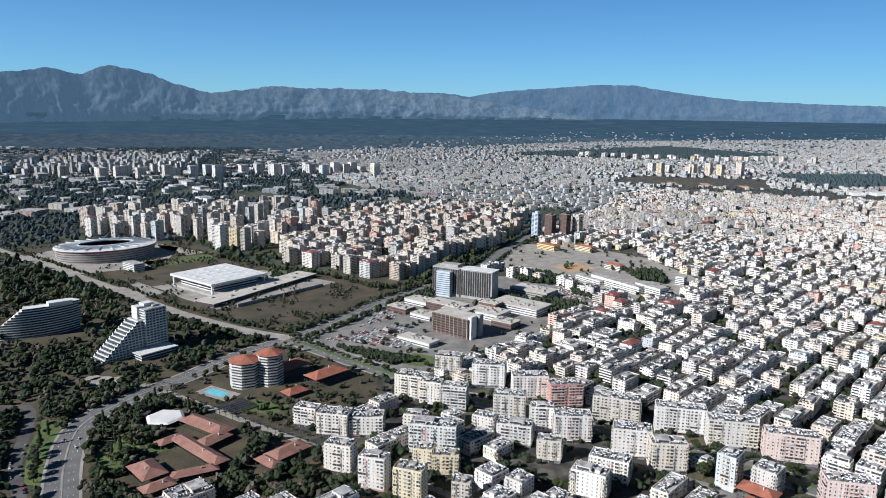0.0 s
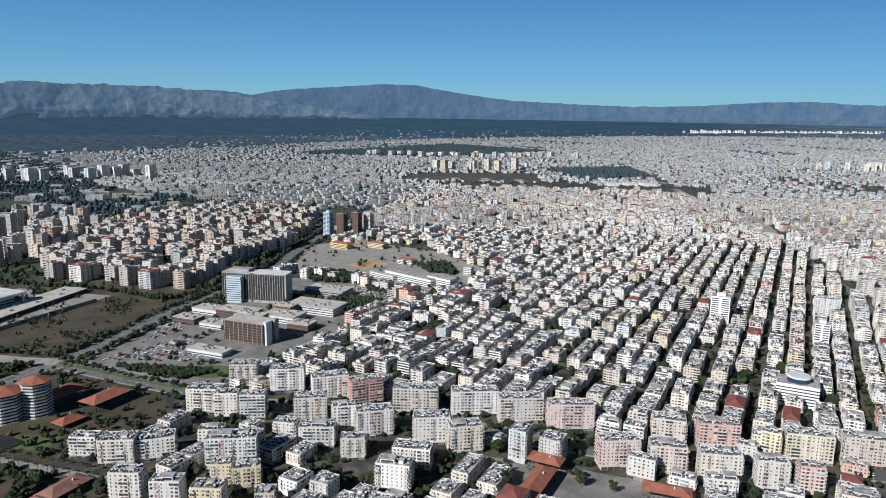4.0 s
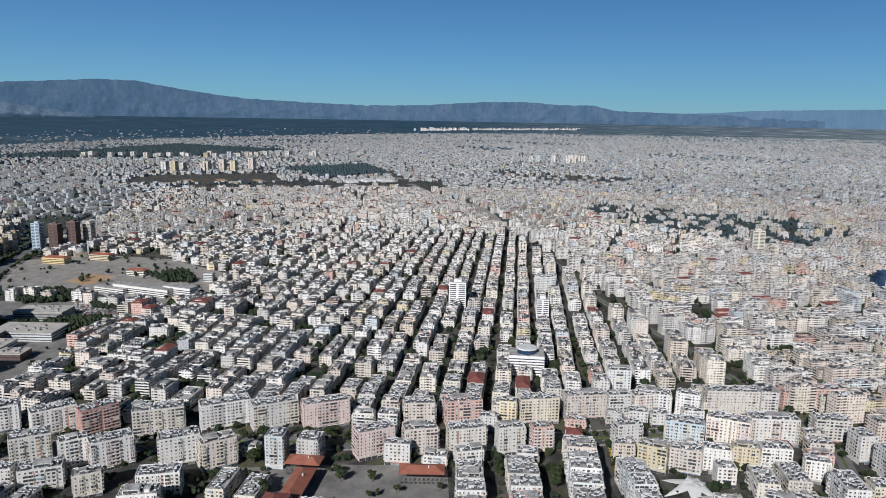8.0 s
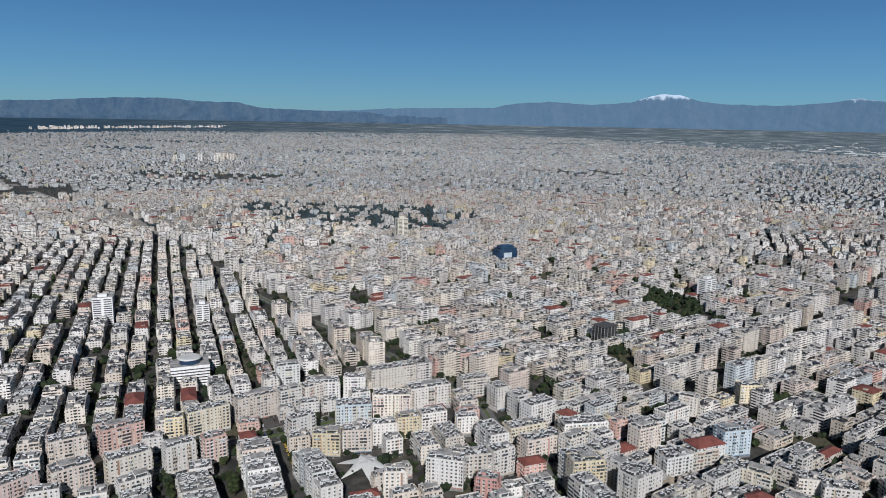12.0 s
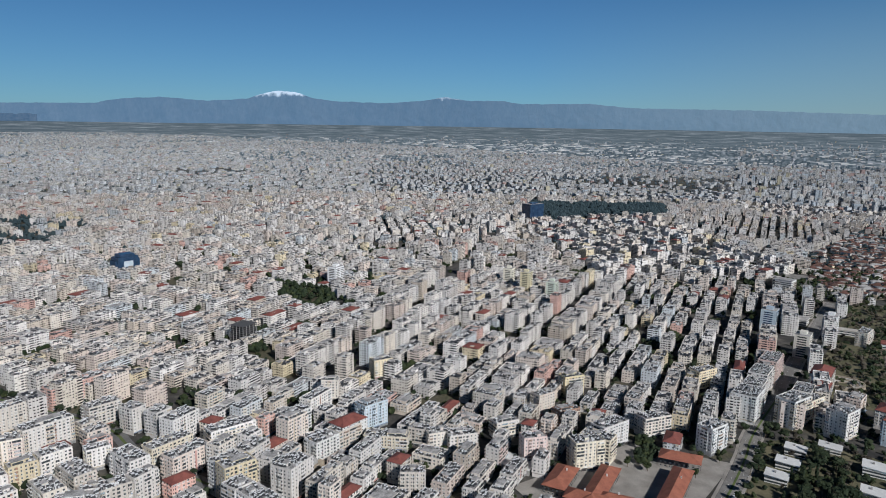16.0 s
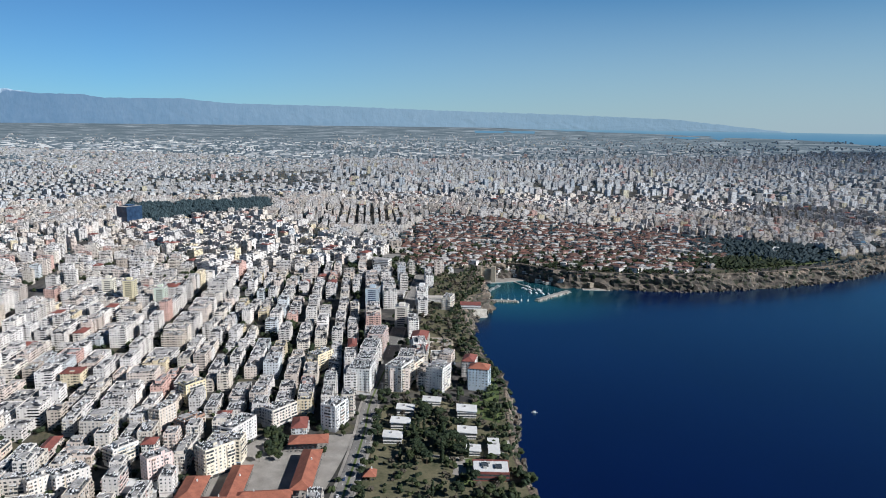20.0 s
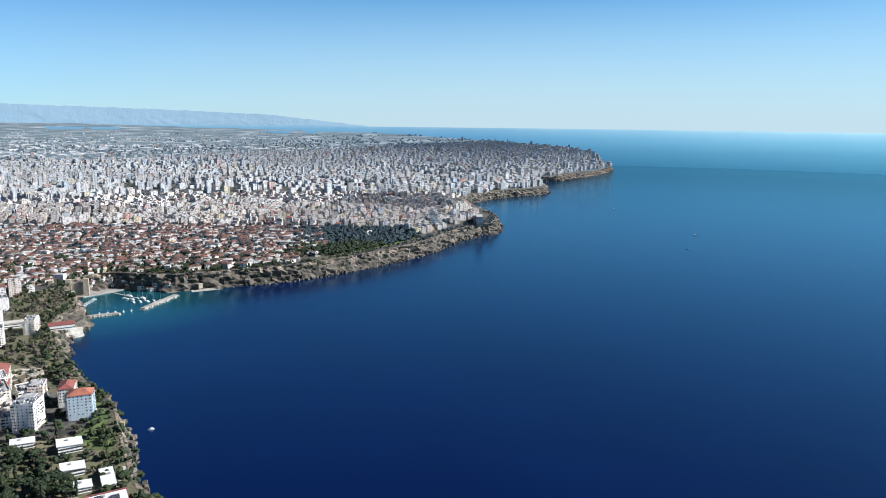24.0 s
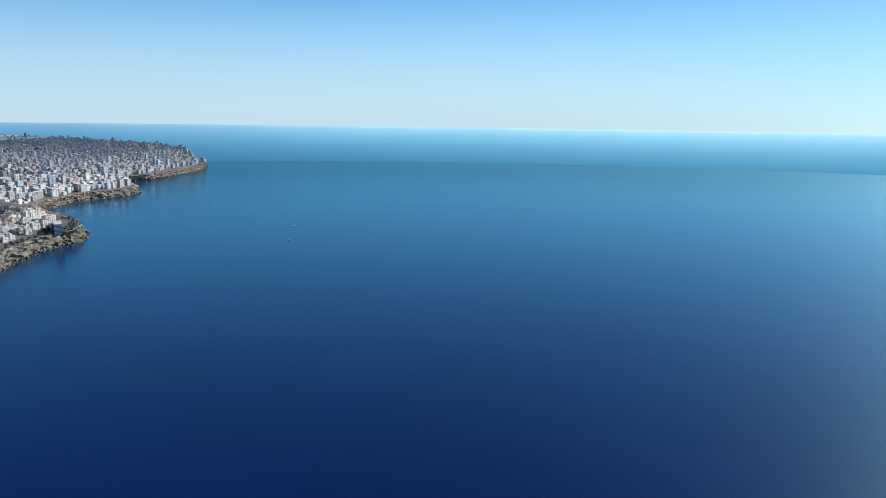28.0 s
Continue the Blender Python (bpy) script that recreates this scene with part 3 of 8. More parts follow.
FOREST_B = [(1595, 3456), (2195, 3516), (1949, 2964), (1577, 2859)]
FOREST_W = [(-9000, 5800), (-3202, 5000), (-1469, 4900), (-751, 5797), (1865, 10902), (7000, 12500), (8500, 13800), (8500, 40000), (-40000, 40000), (-40000, 10000)]
SQUARE = [(1090, -752), (1160, -738), (1310, -812), (1290, -850), (1150, -825)]
EMPTY = [SQUARE, WEST_PARK, HOTEL_GROUND, HOSPITAL, VACANT, SCHOOL_GROUND, SCHOOL_SOUTH, DOME_YARD, RED_SCHOOL, VILLAS, CLIFF_PARK, PARK_EAST, GROVE_DARK, OLD_TOWN, SEA_PARK,
         FIELD_BROWN, FOREST_A, FOREST_B, FOREST_W]

# ---------------------------------------------------------------- ground, sea, cliff, mountains
from mathutils.geometry import delaunay_2d_cdt

coast_fine = [tuple(p) for p in np.concatenate([spline(COAST_NEAR, 14)[:-1], spline([COAST_NEAR[-1]] + HARBOUR + [COAST_EAST[0]], 12)[:-1], spline(COAST_EAST[:16], 16)[:-1], spline(COAST_EAST[15:], 120)])]
rim = [(40000 * math.sin(radians(a)), 40000 * math.cos(radians(a))) for a in range(126, -63, -4)]
outline = coast_fine + rim + [(-30000, 16000)]
LAND = outline
pts2 = list(outline)
edges2 = [(i, (i + 1) % len(outline)) for i in range(len(outline))]
for r in [150, 300, 450, 600, 760, 920, 1100, 1300, 1500, 1750, 2000, 2300, 2600, 3000, 3300, 3600, 4000, 4400, 4900, 5500, 6200, 7000, 8000, 8800, 9700, 11500, 14000, 18000, 25000, 35000]:
    for a in np.arange(-60, 200, 2.0):
        pts2.append((r * math.sin(radians(a)), r * math.cos(radians(a))))
pa = np.array(pts2)
keep = inside(outline, pa[:, 0], pa[:, 1])
keep[:len(outline)] = True
pts2 = [Vector(p) for p, k in zip(pts2, keep) if k]
res = delaunay_2d_cdt(pts2, edges2, [list(range(len(outline)))], 1, 0.01)
gv = np.array([(p[0], p[1], 0.0) for p in res[0]])
gf = np.array([f for f in res[2] if len(f) == 3])
# all faces look up
a_, b_, c_ = gv[gf[:, 0]], gv[gf[:, 1]], gv[gf[:, 2]]
flip = ((b_[:, 0] - a_[:, 0]) * (c_[:, 1] - a_[:, 1]) - (b_[:, 1] - a_[:, 1]) * (c_[:, 0] - a_[:, 0])) < 0
gf[flip] = gf[flip][:, ::-1]
mid = gv[gf].mean(1)
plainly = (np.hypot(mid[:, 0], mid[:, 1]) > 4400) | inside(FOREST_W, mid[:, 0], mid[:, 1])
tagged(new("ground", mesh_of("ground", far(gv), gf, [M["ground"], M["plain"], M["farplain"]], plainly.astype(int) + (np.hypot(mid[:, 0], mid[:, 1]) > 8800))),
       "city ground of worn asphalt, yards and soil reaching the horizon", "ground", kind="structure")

def disc(name, rings, mat, label, category, a0=0, a1=360):
    """Water as rings round the camera's foot, between two bearings."""
    sa = np.radians(np.arange(a0, a1, 3))
    sv = np.array([(r * math.sin(a), r * math.cos(a), SEA) for r in rings for a in sa])
    K = len(sa)
    sf = np.array([(i * K + j, i * K + (j + 1) % K, (i + 1) * K + (j + 1) % K, (i + 1) * K + j) for i in range(len(rings) - 1) for j in range(K - (a1 - a0 < 360))])
    if a1 - a0 < 360:                     # none under the land
        wet = ~inside(LAND, sv[:, 0], sv[:, 1])
        sf = sf[wet[sf].any(1)]
    return tagged(new(name, mesh_of(name, far(sv), sf, [mat], smooth=True)), label, category, kind="structure")


disc("sea", [0.5, 200, 400, 600, 800, 1000, 1250, 1500, 1800, 2200, 2600, 3000, 3300, 3700, 4200, 4800, 5600], M["sea"], "deep blue calm sea with fine wind ripples", "water")
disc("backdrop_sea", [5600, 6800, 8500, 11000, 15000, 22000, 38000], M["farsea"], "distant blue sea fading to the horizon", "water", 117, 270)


def ribbon(line, width, z, name, mat, label, step=14.0, category="road", thick=0.0, off=0.0):
    """A strip along a line: a road, a pavement or a verge; off: metres to its right."""
    p = spline(line, step)
    d = np.gradient(p, axis=0)
    d /= np.hypot(d[:, 0], d[:, 1])[:, None]
    nrm = np.stack([d[:, 1], -d[:, 0]], 1)
    L, Rr = p + nrm * (off - width / 2), p + nrm * (off + width / 2)
    n = len(p)
    V = np.concatenate([np.c_[L, np.full(n, z)], np.c_[Rr, np.full(n, z)]])
    F = [(i, i + n, i + n + 1, i + 1) for i in range(n - 1)]
    if thick:
        V = np.concatenate([V, V - (0, 0, thick)])
        F += [(i, i + 1, i + 1 + 2 * n, i + 2 * n) for i in range(n - 1)] + [(i + n, i + 3 * n, i + 1 + 3 * n, i + 1 + n) for i in range(n - 1)]
    ob = new(name, mesh_of(name, far(V), F, [mat]))
    return tagged(ob, label, category, kind="structure") if label else ob


def ridge(name, crest, foot, behind, a0, a1, mat, label, rough, spur, seed):
    """A mountain range: crest and foot are (bearing, height in degrees); spurs and gullies run down from the crest."""
    A = np.arange(a0, a1, 0.12)
    rows = 30
    top = np.interp(A, [c[0] for c in crest], [c[1] for c in crest])
    top = np.convolve(np.pad(top, 3, mode="edge"), np.array((1, 2, 3, 4, 3, 2, 1)) / 16, "valid")
    low = np.interp(A, [c[0] for c in foot], [c[1] for c in foot])
    V = []
    for k in range(rows):
        t = k / (rows - 1)
        for a, e, low_el in zip(A, top, low):
            jag = noise.fractal(Vector((a * 1.4, 3.0, seed)), 0.7, 2.1, 6)
            el = low_el + (e + rough * jag - low_el) * t
            bend = a + 1.4 * noise.noise(Vector((a * 0.25, t * 2.2, seed + 5)))
            crag = 1 - abs(noise.fractal(Vector((bend * 0.42, t * 0.9, seed)), 0.9, 2.2, 6)) * 1.7
            crag += 0.25 * noise.fractal(Vector((a * 2.2, el * 2.6, seed + 9)), 0.8, 2.1, 4)
            base_r = 290 / math.tan(radians(-low_el))
            r = R_TRUE + R_SPAN * (1 - math.exp(-(base_r - R_TRUE) / R_SPAN)) + behind + 40 * t - spur * crag * (1 - t) ** 0.7 * min(1, 4 * t)
            V.append((r * math.sin(radians(a)), r * math.cos(radians(a)), EYE + r * math.tan(radians(el))))
    m = len(A)
    F = [(k * m + i, (k + 1) * m + i, (k + 1) * m + i + 1, k * m + i + 1) for k in range(rows - 1) for i in range(m - 1)]
    return tagged(new(name, mesh_of(name, V, np.array(F)[:, ::-1], [mat], smooth=True)), label, "mountains", kind="structure")


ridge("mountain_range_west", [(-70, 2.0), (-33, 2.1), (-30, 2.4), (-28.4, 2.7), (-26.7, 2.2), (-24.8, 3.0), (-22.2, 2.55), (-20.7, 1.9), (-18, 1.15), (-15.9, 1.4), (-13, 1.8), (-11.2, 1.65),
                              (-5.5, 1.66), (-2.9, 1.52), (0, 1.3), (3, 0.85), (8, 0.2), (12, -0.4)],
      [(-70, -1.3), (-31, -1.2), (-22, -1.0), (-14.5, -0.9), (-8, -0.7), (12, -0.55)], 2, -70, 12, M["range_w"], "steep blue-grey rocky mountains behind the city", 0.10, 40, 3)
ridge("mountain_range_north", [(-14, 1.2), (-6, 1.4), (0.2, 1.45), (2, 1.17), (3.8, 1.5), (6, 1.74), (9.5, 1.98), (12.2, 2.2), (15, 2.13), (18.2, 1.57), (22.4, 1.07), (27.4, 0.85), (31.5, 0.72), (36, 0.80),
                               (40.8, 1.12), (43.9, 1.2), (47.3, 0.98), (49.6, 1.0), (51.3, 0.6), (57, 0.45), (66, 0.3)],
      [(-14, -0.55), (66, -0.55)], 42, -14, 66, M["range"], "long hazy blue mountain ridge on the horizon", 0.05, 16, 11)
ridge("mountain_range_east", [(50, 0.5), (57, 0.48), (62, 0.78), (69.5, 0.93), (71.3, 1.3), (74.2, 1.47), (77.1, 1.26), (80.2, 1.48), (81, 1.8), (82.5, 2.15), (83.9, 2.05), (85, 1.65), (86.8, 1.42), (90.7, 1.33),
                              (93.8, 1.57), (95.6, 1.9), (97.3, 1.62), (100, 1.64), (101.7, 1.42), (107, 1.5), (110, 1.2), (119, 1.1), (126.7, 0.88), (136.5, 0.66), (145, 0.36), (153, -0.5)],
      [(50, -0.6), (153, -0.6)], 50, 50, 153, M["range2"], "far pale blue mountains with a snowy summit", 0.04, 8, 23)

# ---------------------------------------------------------------- houses of the city, laid out by districts
rng = np.random.default_rng(7)
PAINT = np.array([(0.80, 0.79, 0.76), (0.82, 0.82, 0.81), (0.74, 0.71, 0.65), (0.78, 0.74, 0.66), (0.70, 0.69, 0.67), (0.72, 0.66, 0.60),
                  (0.76, 0.68, 0.62), (0.66, 0.60, 0.52), (0.78, 0.70, 0.50), (0.62, 0.68, 0.72), (0.70, 0.48, 0.42)])
PAINT_ODDS = np.array([22, 22, 12, 10, 10, 8, 8, 4, 3, 6, 2.5])


def paints(n):
    c = PAINT[rng.choice(len(PAINT), n, p=PAINT_ODDS / PAINT_ODDS.sum())]
    return np.clip(c * rng.uniform(0.70, 1.0, (n, 1)) * (1.02, 0.985, 0.965), 0, 0.83)


def scatter(r0, r1, a0, a1, cell):
    """Jittered places over a ring sector."""
    out = []
    r = r0
    while r < r1:
        c = cell * (1 + max(0, r - 4000) / 9000)
        az = np.arange(a0, a1, np.degrees(c / r))
        rr = r + rng.uniform(-0.45, 0.45, len(az)) * c
        az = np.radians(az + rng.uniform(-0.4, 0.4, len(az)) * np.degrees(c / r))
        out.append(np.stack([rr * np.sin(az), rr * np.cos(az)], 1))
        r += c * 0.9
    return np.concatenate(out)


def rows_of_houses(heading, streets, street, lengths, cross, span_a, touch=0.5, gap=(2.5, 6.0)):
    """Rows of houses, back to back between parallel streets at those offsets; cross streets every so many metres."""
    out = []
    ax, ay = axes(np.array(float(heading)))
    for b0, b1 in zip(streets, streets[1:]):
        shift = rng.uniform(-40, 40)
        wide = b1 - b0 - street
        k = max(1, int(round(wide / 20)))
        for side in range(k):
            dep = wide / k - (3.5 if k > 1 else 0)
            b = b0 + street / 2 + (side + 0.5) * wide / k + (0 if k < 2 else (-1.5 if side == 0 else 1.5 if side == k - 1 else 0))
            a = span_a[0] + rng.uniform(0, 30)
            while a < span_a[1]:
                L = rng.uniform(*lengths)
                if rng.random() < 0.09:
                    a += rng.uniform(8, 26)
                u = (a + L / 2 + shift) % cross
                if u < 9 + L / 2 or u > cross - L / 2:
                    a += 4
                    continue
                d = dep * rng.uniform(0.86, 1.05)
                c = ay * (a + L / 2) + ax * (b + rng.uniform(-1.3, 1.3))
                out.append((c[0], c[1], d / 2, L / 2, heading + rng.normal(0, 1.2)))
                a += L + (0.3 if rng.random() < touch else rng.uniform(*gap))
    return np.array(out)


def allowed(H, clear=3.0):
    """Drops houses on roads, in parks, in the sea, or under the camera."""
    x, y = H[:, 0], H[:, 1]
    ok = inside(LAND, x, y) & (np.hypot(x, y) > 420)
    az = np.degrees(np.arctan2(x, y))
    ok &= (az > -40) & (az < 175)
    half = np.minimum(H[:, 2], H[:, 3])
    for line, w in ROADS:
        ok &= gap_to(line, x, y) > w / 2 + half + clear
    for poly in EMPTY:
        ok &= ~inside(poly, x, y)
    ok &= gap_to(COAST, x, y) > 45
    return H[ok]


DIAG_SIDE = DIAGONAL + [(300, -100), (-400, 380), (-193, 871), (80, 1330), (420, 2100), (900, 2900), (1900, 2500), (1600, 1900)]
WEST_SIDE = [(-193, 871), (80, 1330), (420, 2100), (900, 2900), (-200, 3200), (-1800, 2600), (-1500, 1650), (-680, 1234)]
STREETS_A = list(np.arange(-1700, -440, 51.0)) + [-440, -390, -340, -287, -230, -180, -127, -75, -22, 28, 80, 132] + list(np.cumsum(rng.uniform(44, 58, 22)) + 132)
STREETS_B = list(np.cumsum(rng.uniform(38, 62, 32)) - 2350)
STREETS_B = [b for b in STREETS_B if b < -690] + [-665, -616, -566, -512, -461, -414, -366, -308, -268, -230, -188, -148, -100] + list(np.cumsum(rng.uniform(38, 62, 20)) - 100)
LIMIT_A, LIMIT_B = 1750, 1300
STREETS_W = list(np.cumsum(rng.uniform(55, 85, 44)) - 2600)
GRID_A = rows_of_houses(44.0, STREETS_A, 11.0, (15, 34), 150, (-400, 3400))
GRID_A = allowed(GRID_A[inside(DIAG_SIDE, GRID_A[:, 0], GRID_A[:, 1]) & (np.hypot(GRID_A[:, 0], GRID_A[:, 1]) < LIMIT_A)])
GRID_B = rows_of_houses(121.0, STREETS_B, 10.0, (14, 36), 128, (-900, 3000))
east = ~inside(DIAG_SIDE, GRID_B[:, 0], GRID_B[:, 1]) & ~inside(WEST_SIDE, GRID_B[:, 0], GRID_B[:, 1]) & (np.hypot(GRID_B[:, 0], GRID_B[:, 1]) < LIMIT_B)
east &= (GRID_B[:, 0] > 1.02 * (GRID_B[:, 1] - 1000) * 0.72)
GRID_B = allowed(GRID_B[east])
# two estates of tower blocks in the west, one of beige rows, and single slabs in the woods behind them
GRID_W = rows_of_houses(24.0, STREETS_W, 34.0, (17, 25), 150, (600, 3400), touch=0.08, gap=(12, 30))
GRID_W = allowed(GRID_W[inside(WEST_SIDE, GRID_W[:, 0], GRID_W[:, 1])])
in_a, in_b = (inside(q, GRID_W[:, 0], GRID_W[:, 1]) for q in (ESTATE_A, ESTATE_B))
GRID_W = GRID_W[np.where(in_a, rng.random(len(in_a)) < 0.6, False)]
GRID_E = rows_of_houses(38.0, list(np.cumsum(rng.uniform(42, 54, 60)) - 1800), 24.0, (15, 22), 170, (600, 2600), touch=0.12, gap=(4, 15))
GRID_E = allowed(GRID_E[inside(ESTATE_B, GRID_E[:, 0], GRID_E[:, 1])])


def storeys(H, low, high):
    n = rng.integers(low, high + 1, len(H))
    main = np.min([gap_to(l, H[:, 0], H[:, 1]) for l in (BOULEVARD, DIAGONAL, COAST_ROAD, TAXI_STREET, EAST_ROAD, EAST_STREET)], axis=0)
    return np.where(main < 42, np.maximum(n, rng.integers(7, 10, len(H))), n)


# beyond the regular streets: quarters of 420 m with a bearing each
LOOSE = []
for cx in np.arange(-210, 2900, 420.0):
    for cy in np.arange(-2730, 2900, 420.0):
        if not 1000 < math.hypot(cx, cy) < 3100 or not -12 < math.degrees(math.atan2(cx, cy)) < 172:
            continue
        head = 121.0 + (0, 0, 12, -16, 30, 90, 82, -34)[int(noise.cell(Vector((cx / 420, cy / 420, 5.0))) * 4 + 4) % 8]
        lx, ly = axes(np.array(head))
        b0, a0 = cx * lx[0] + cy * lx[1], cx * ly[0] + cy * ly[1]
        H = rows_of_houses(head, list(np.cumsum(rng.uniform(40, 58, 13)) + b0 - 330), rng.uniform(8, 12), (13, 26), rng.uniform(95, 150), (a0 - 300, a0 + 300))
        LOOSE.append(H[(np.abs(H[:, 0] - cx) < 208) & (np.abs(H[:, 1] - cy) < 208)])
LOOSE = np.concatenate(LOOSE)
qr = np.hypot(LOOSE[:, 0], LOOSE[:, 1])
ok = ~inside(WEST_SIDE, LOOSE[:, 0], LOOSE[:, 1]) & np.where(inside(DIAG_SIDE, LOOSE[:, 0], LOOSE[:, 1]), qr > LIMIT_A, qr > LIMIT_B) & (qr < 2800)
ok &= ~inside(PARK_MID, LOOSE[:, 0], LOOSE[:, 1]) | (rng.random(len(LOOSE)) < 0.30)
LOOSE = allowed(LOOSE[ok])
ALL = np.concatenate([np.c_[LOOSE, storeys(LOOSE, 2, 6) + 2 * (rng.random(len(LOOSE)) < 0.08)],
                      np.c_[GRID_A, storeys(GRID_A, 3, 5)], np.c_[GRID_B, storeys(GRID_B, 3, 6)], np.c_[GRID_W, rng.integers(12, 18, len(GRID_W))], np.c_[GRID_E, rng.integers(8, 12, len(GRID_E))]])
r_all = np.hypot(ALL[:, 0], ALL[:, 1])
NEAR = ALL[r_all < 720]
# one plot in twelve is a garden with trees
plot = (np.random.default_rng(31).random(len(ALL)) < 0.085) & (r_all >= 720)
GARDENS = ALL[plot]
MIDDLE = ALL[(r_all >= 720) & (r_all < 1250) & ~plot]
OUTER = ALL[(r_all >= 1250) & ~plot]
MATS = [M["facade"], M["roof"], M["tank"], M["panel"], M["dark"], M["wall"], M["maroon"]]


def rim_and_roof(s, H, z, tint):
    """Parapet ring and sunk roof surface on houses whose walls end at z."""
    ax, ay = axes(H[:, 4])
    sx, sy = np.array([-1, 1, 1, -1]), np.array([-1, -1, 1, 1])
    n = len(H)
    V = np.zeros((n, 12, 3))
    for k, (inset, dz) in enumerate(((0, 0), (0.35, 0), (0.35, -0.9))):
        hx, hy = H[:, 2] - inset, H[:, 3] - inset
        V[:, 4 * k:4 * k + 4, :2] = H[:, None, :2] + (hx[:, None] * sx)[..., None] * ax[:, None] + (hy[:, None] * sy)[..., None] * ay[:, None]
        V[:, 4 * k:4 * k + 4, 2] = (z + dz)[:, None]
    ring = [(i, (i + 1) % 4, 4 + (i + 1) % 4, 4 + i) for i in range(4)] + [(4 + i, 4 + (i + 1) % 4, 8 + (i + 1) % 4, 8 + i) for i in range(4)] + [(8, 9, 10, 11)]
    F = np.array(ring)[None] + 12 * np.arange(n)[:, None, None]
    s.quads(V, F, np.tile([5] * 8 + [1], n), np.repeat(tint, 9, 0))


def on_roof(H, count, hx, hy):
    """Random spots on flat roofs: index of the house and the place."""
    i = np.repeat(np.arange(len(H)), count)
    u, v = rng.uniform(-1, 1, len(i)), rng.uniform(-1, 1, len(i))
    ax, ay = axes(H[i, 4])
    p = H[i, :2] + (u * np.maximum(H[i, 2] - hx - 1, 0.3))[:, None] * ax + (v * np.maximum(H[i, 3] - hy - 1, 0.3))[:, None] * ay
    return i, p


def hip(s, hx, hy, z, rise, mi, x=0.0, y=0.0, head=0.0, gable=False):
    """A hipped or gabled roof with thick eaves, ridge along the longer side."""
    ax, ay = axes(np.array(float(head)))
    long_x = hx >= hy
    run = 0.0 if gable else min(hx, hy)
    e = (hx - run, 0) if long_x else (0, hy - run)
    flat = [(-hx, -hy), (hx, -hy), (hx, hy), (-hx, hy)]
    pts = [(*p, z) for p in flat] + [(-e[0], -e[1], z + rise), (e[0], e[1], z + rise)] + [(*p, z - 0.3) for p in flat]
    V = [(x + a * ax[0] + b * ay[0], y + a * ax[1] + b * ay[1], c) for a, b, c in pts]
    F = [(0, 1, 5, 4), (2, 3, 4, 5), (1, 2, 5, 5), (3, 0, 4, 4)] if long_x else [(1, 2, 5, 4), (3, 0, 4, 5), (0, 1, 4, 4), (2, 3, 5, 5)]
    good = [f for f in F if len(set(f)) == 4]
    tri = [f for f in F if len(set(f)) == 3]
    s.quads(V, good + [(6 + i, 6 + (i + 1) % 4, (i + 1) % 4, i) for i in range(4)] + [(9, 8, 7, 6)], mi)
    for f in tri:
        a, b, c = [V[k] for k in dict.fromkeys(f)]
        m = tuple((np.array(b) + np.array(c)) / 2)
        s.quads([a, b, m, c], [(0, 1, 2, 3)], mi)


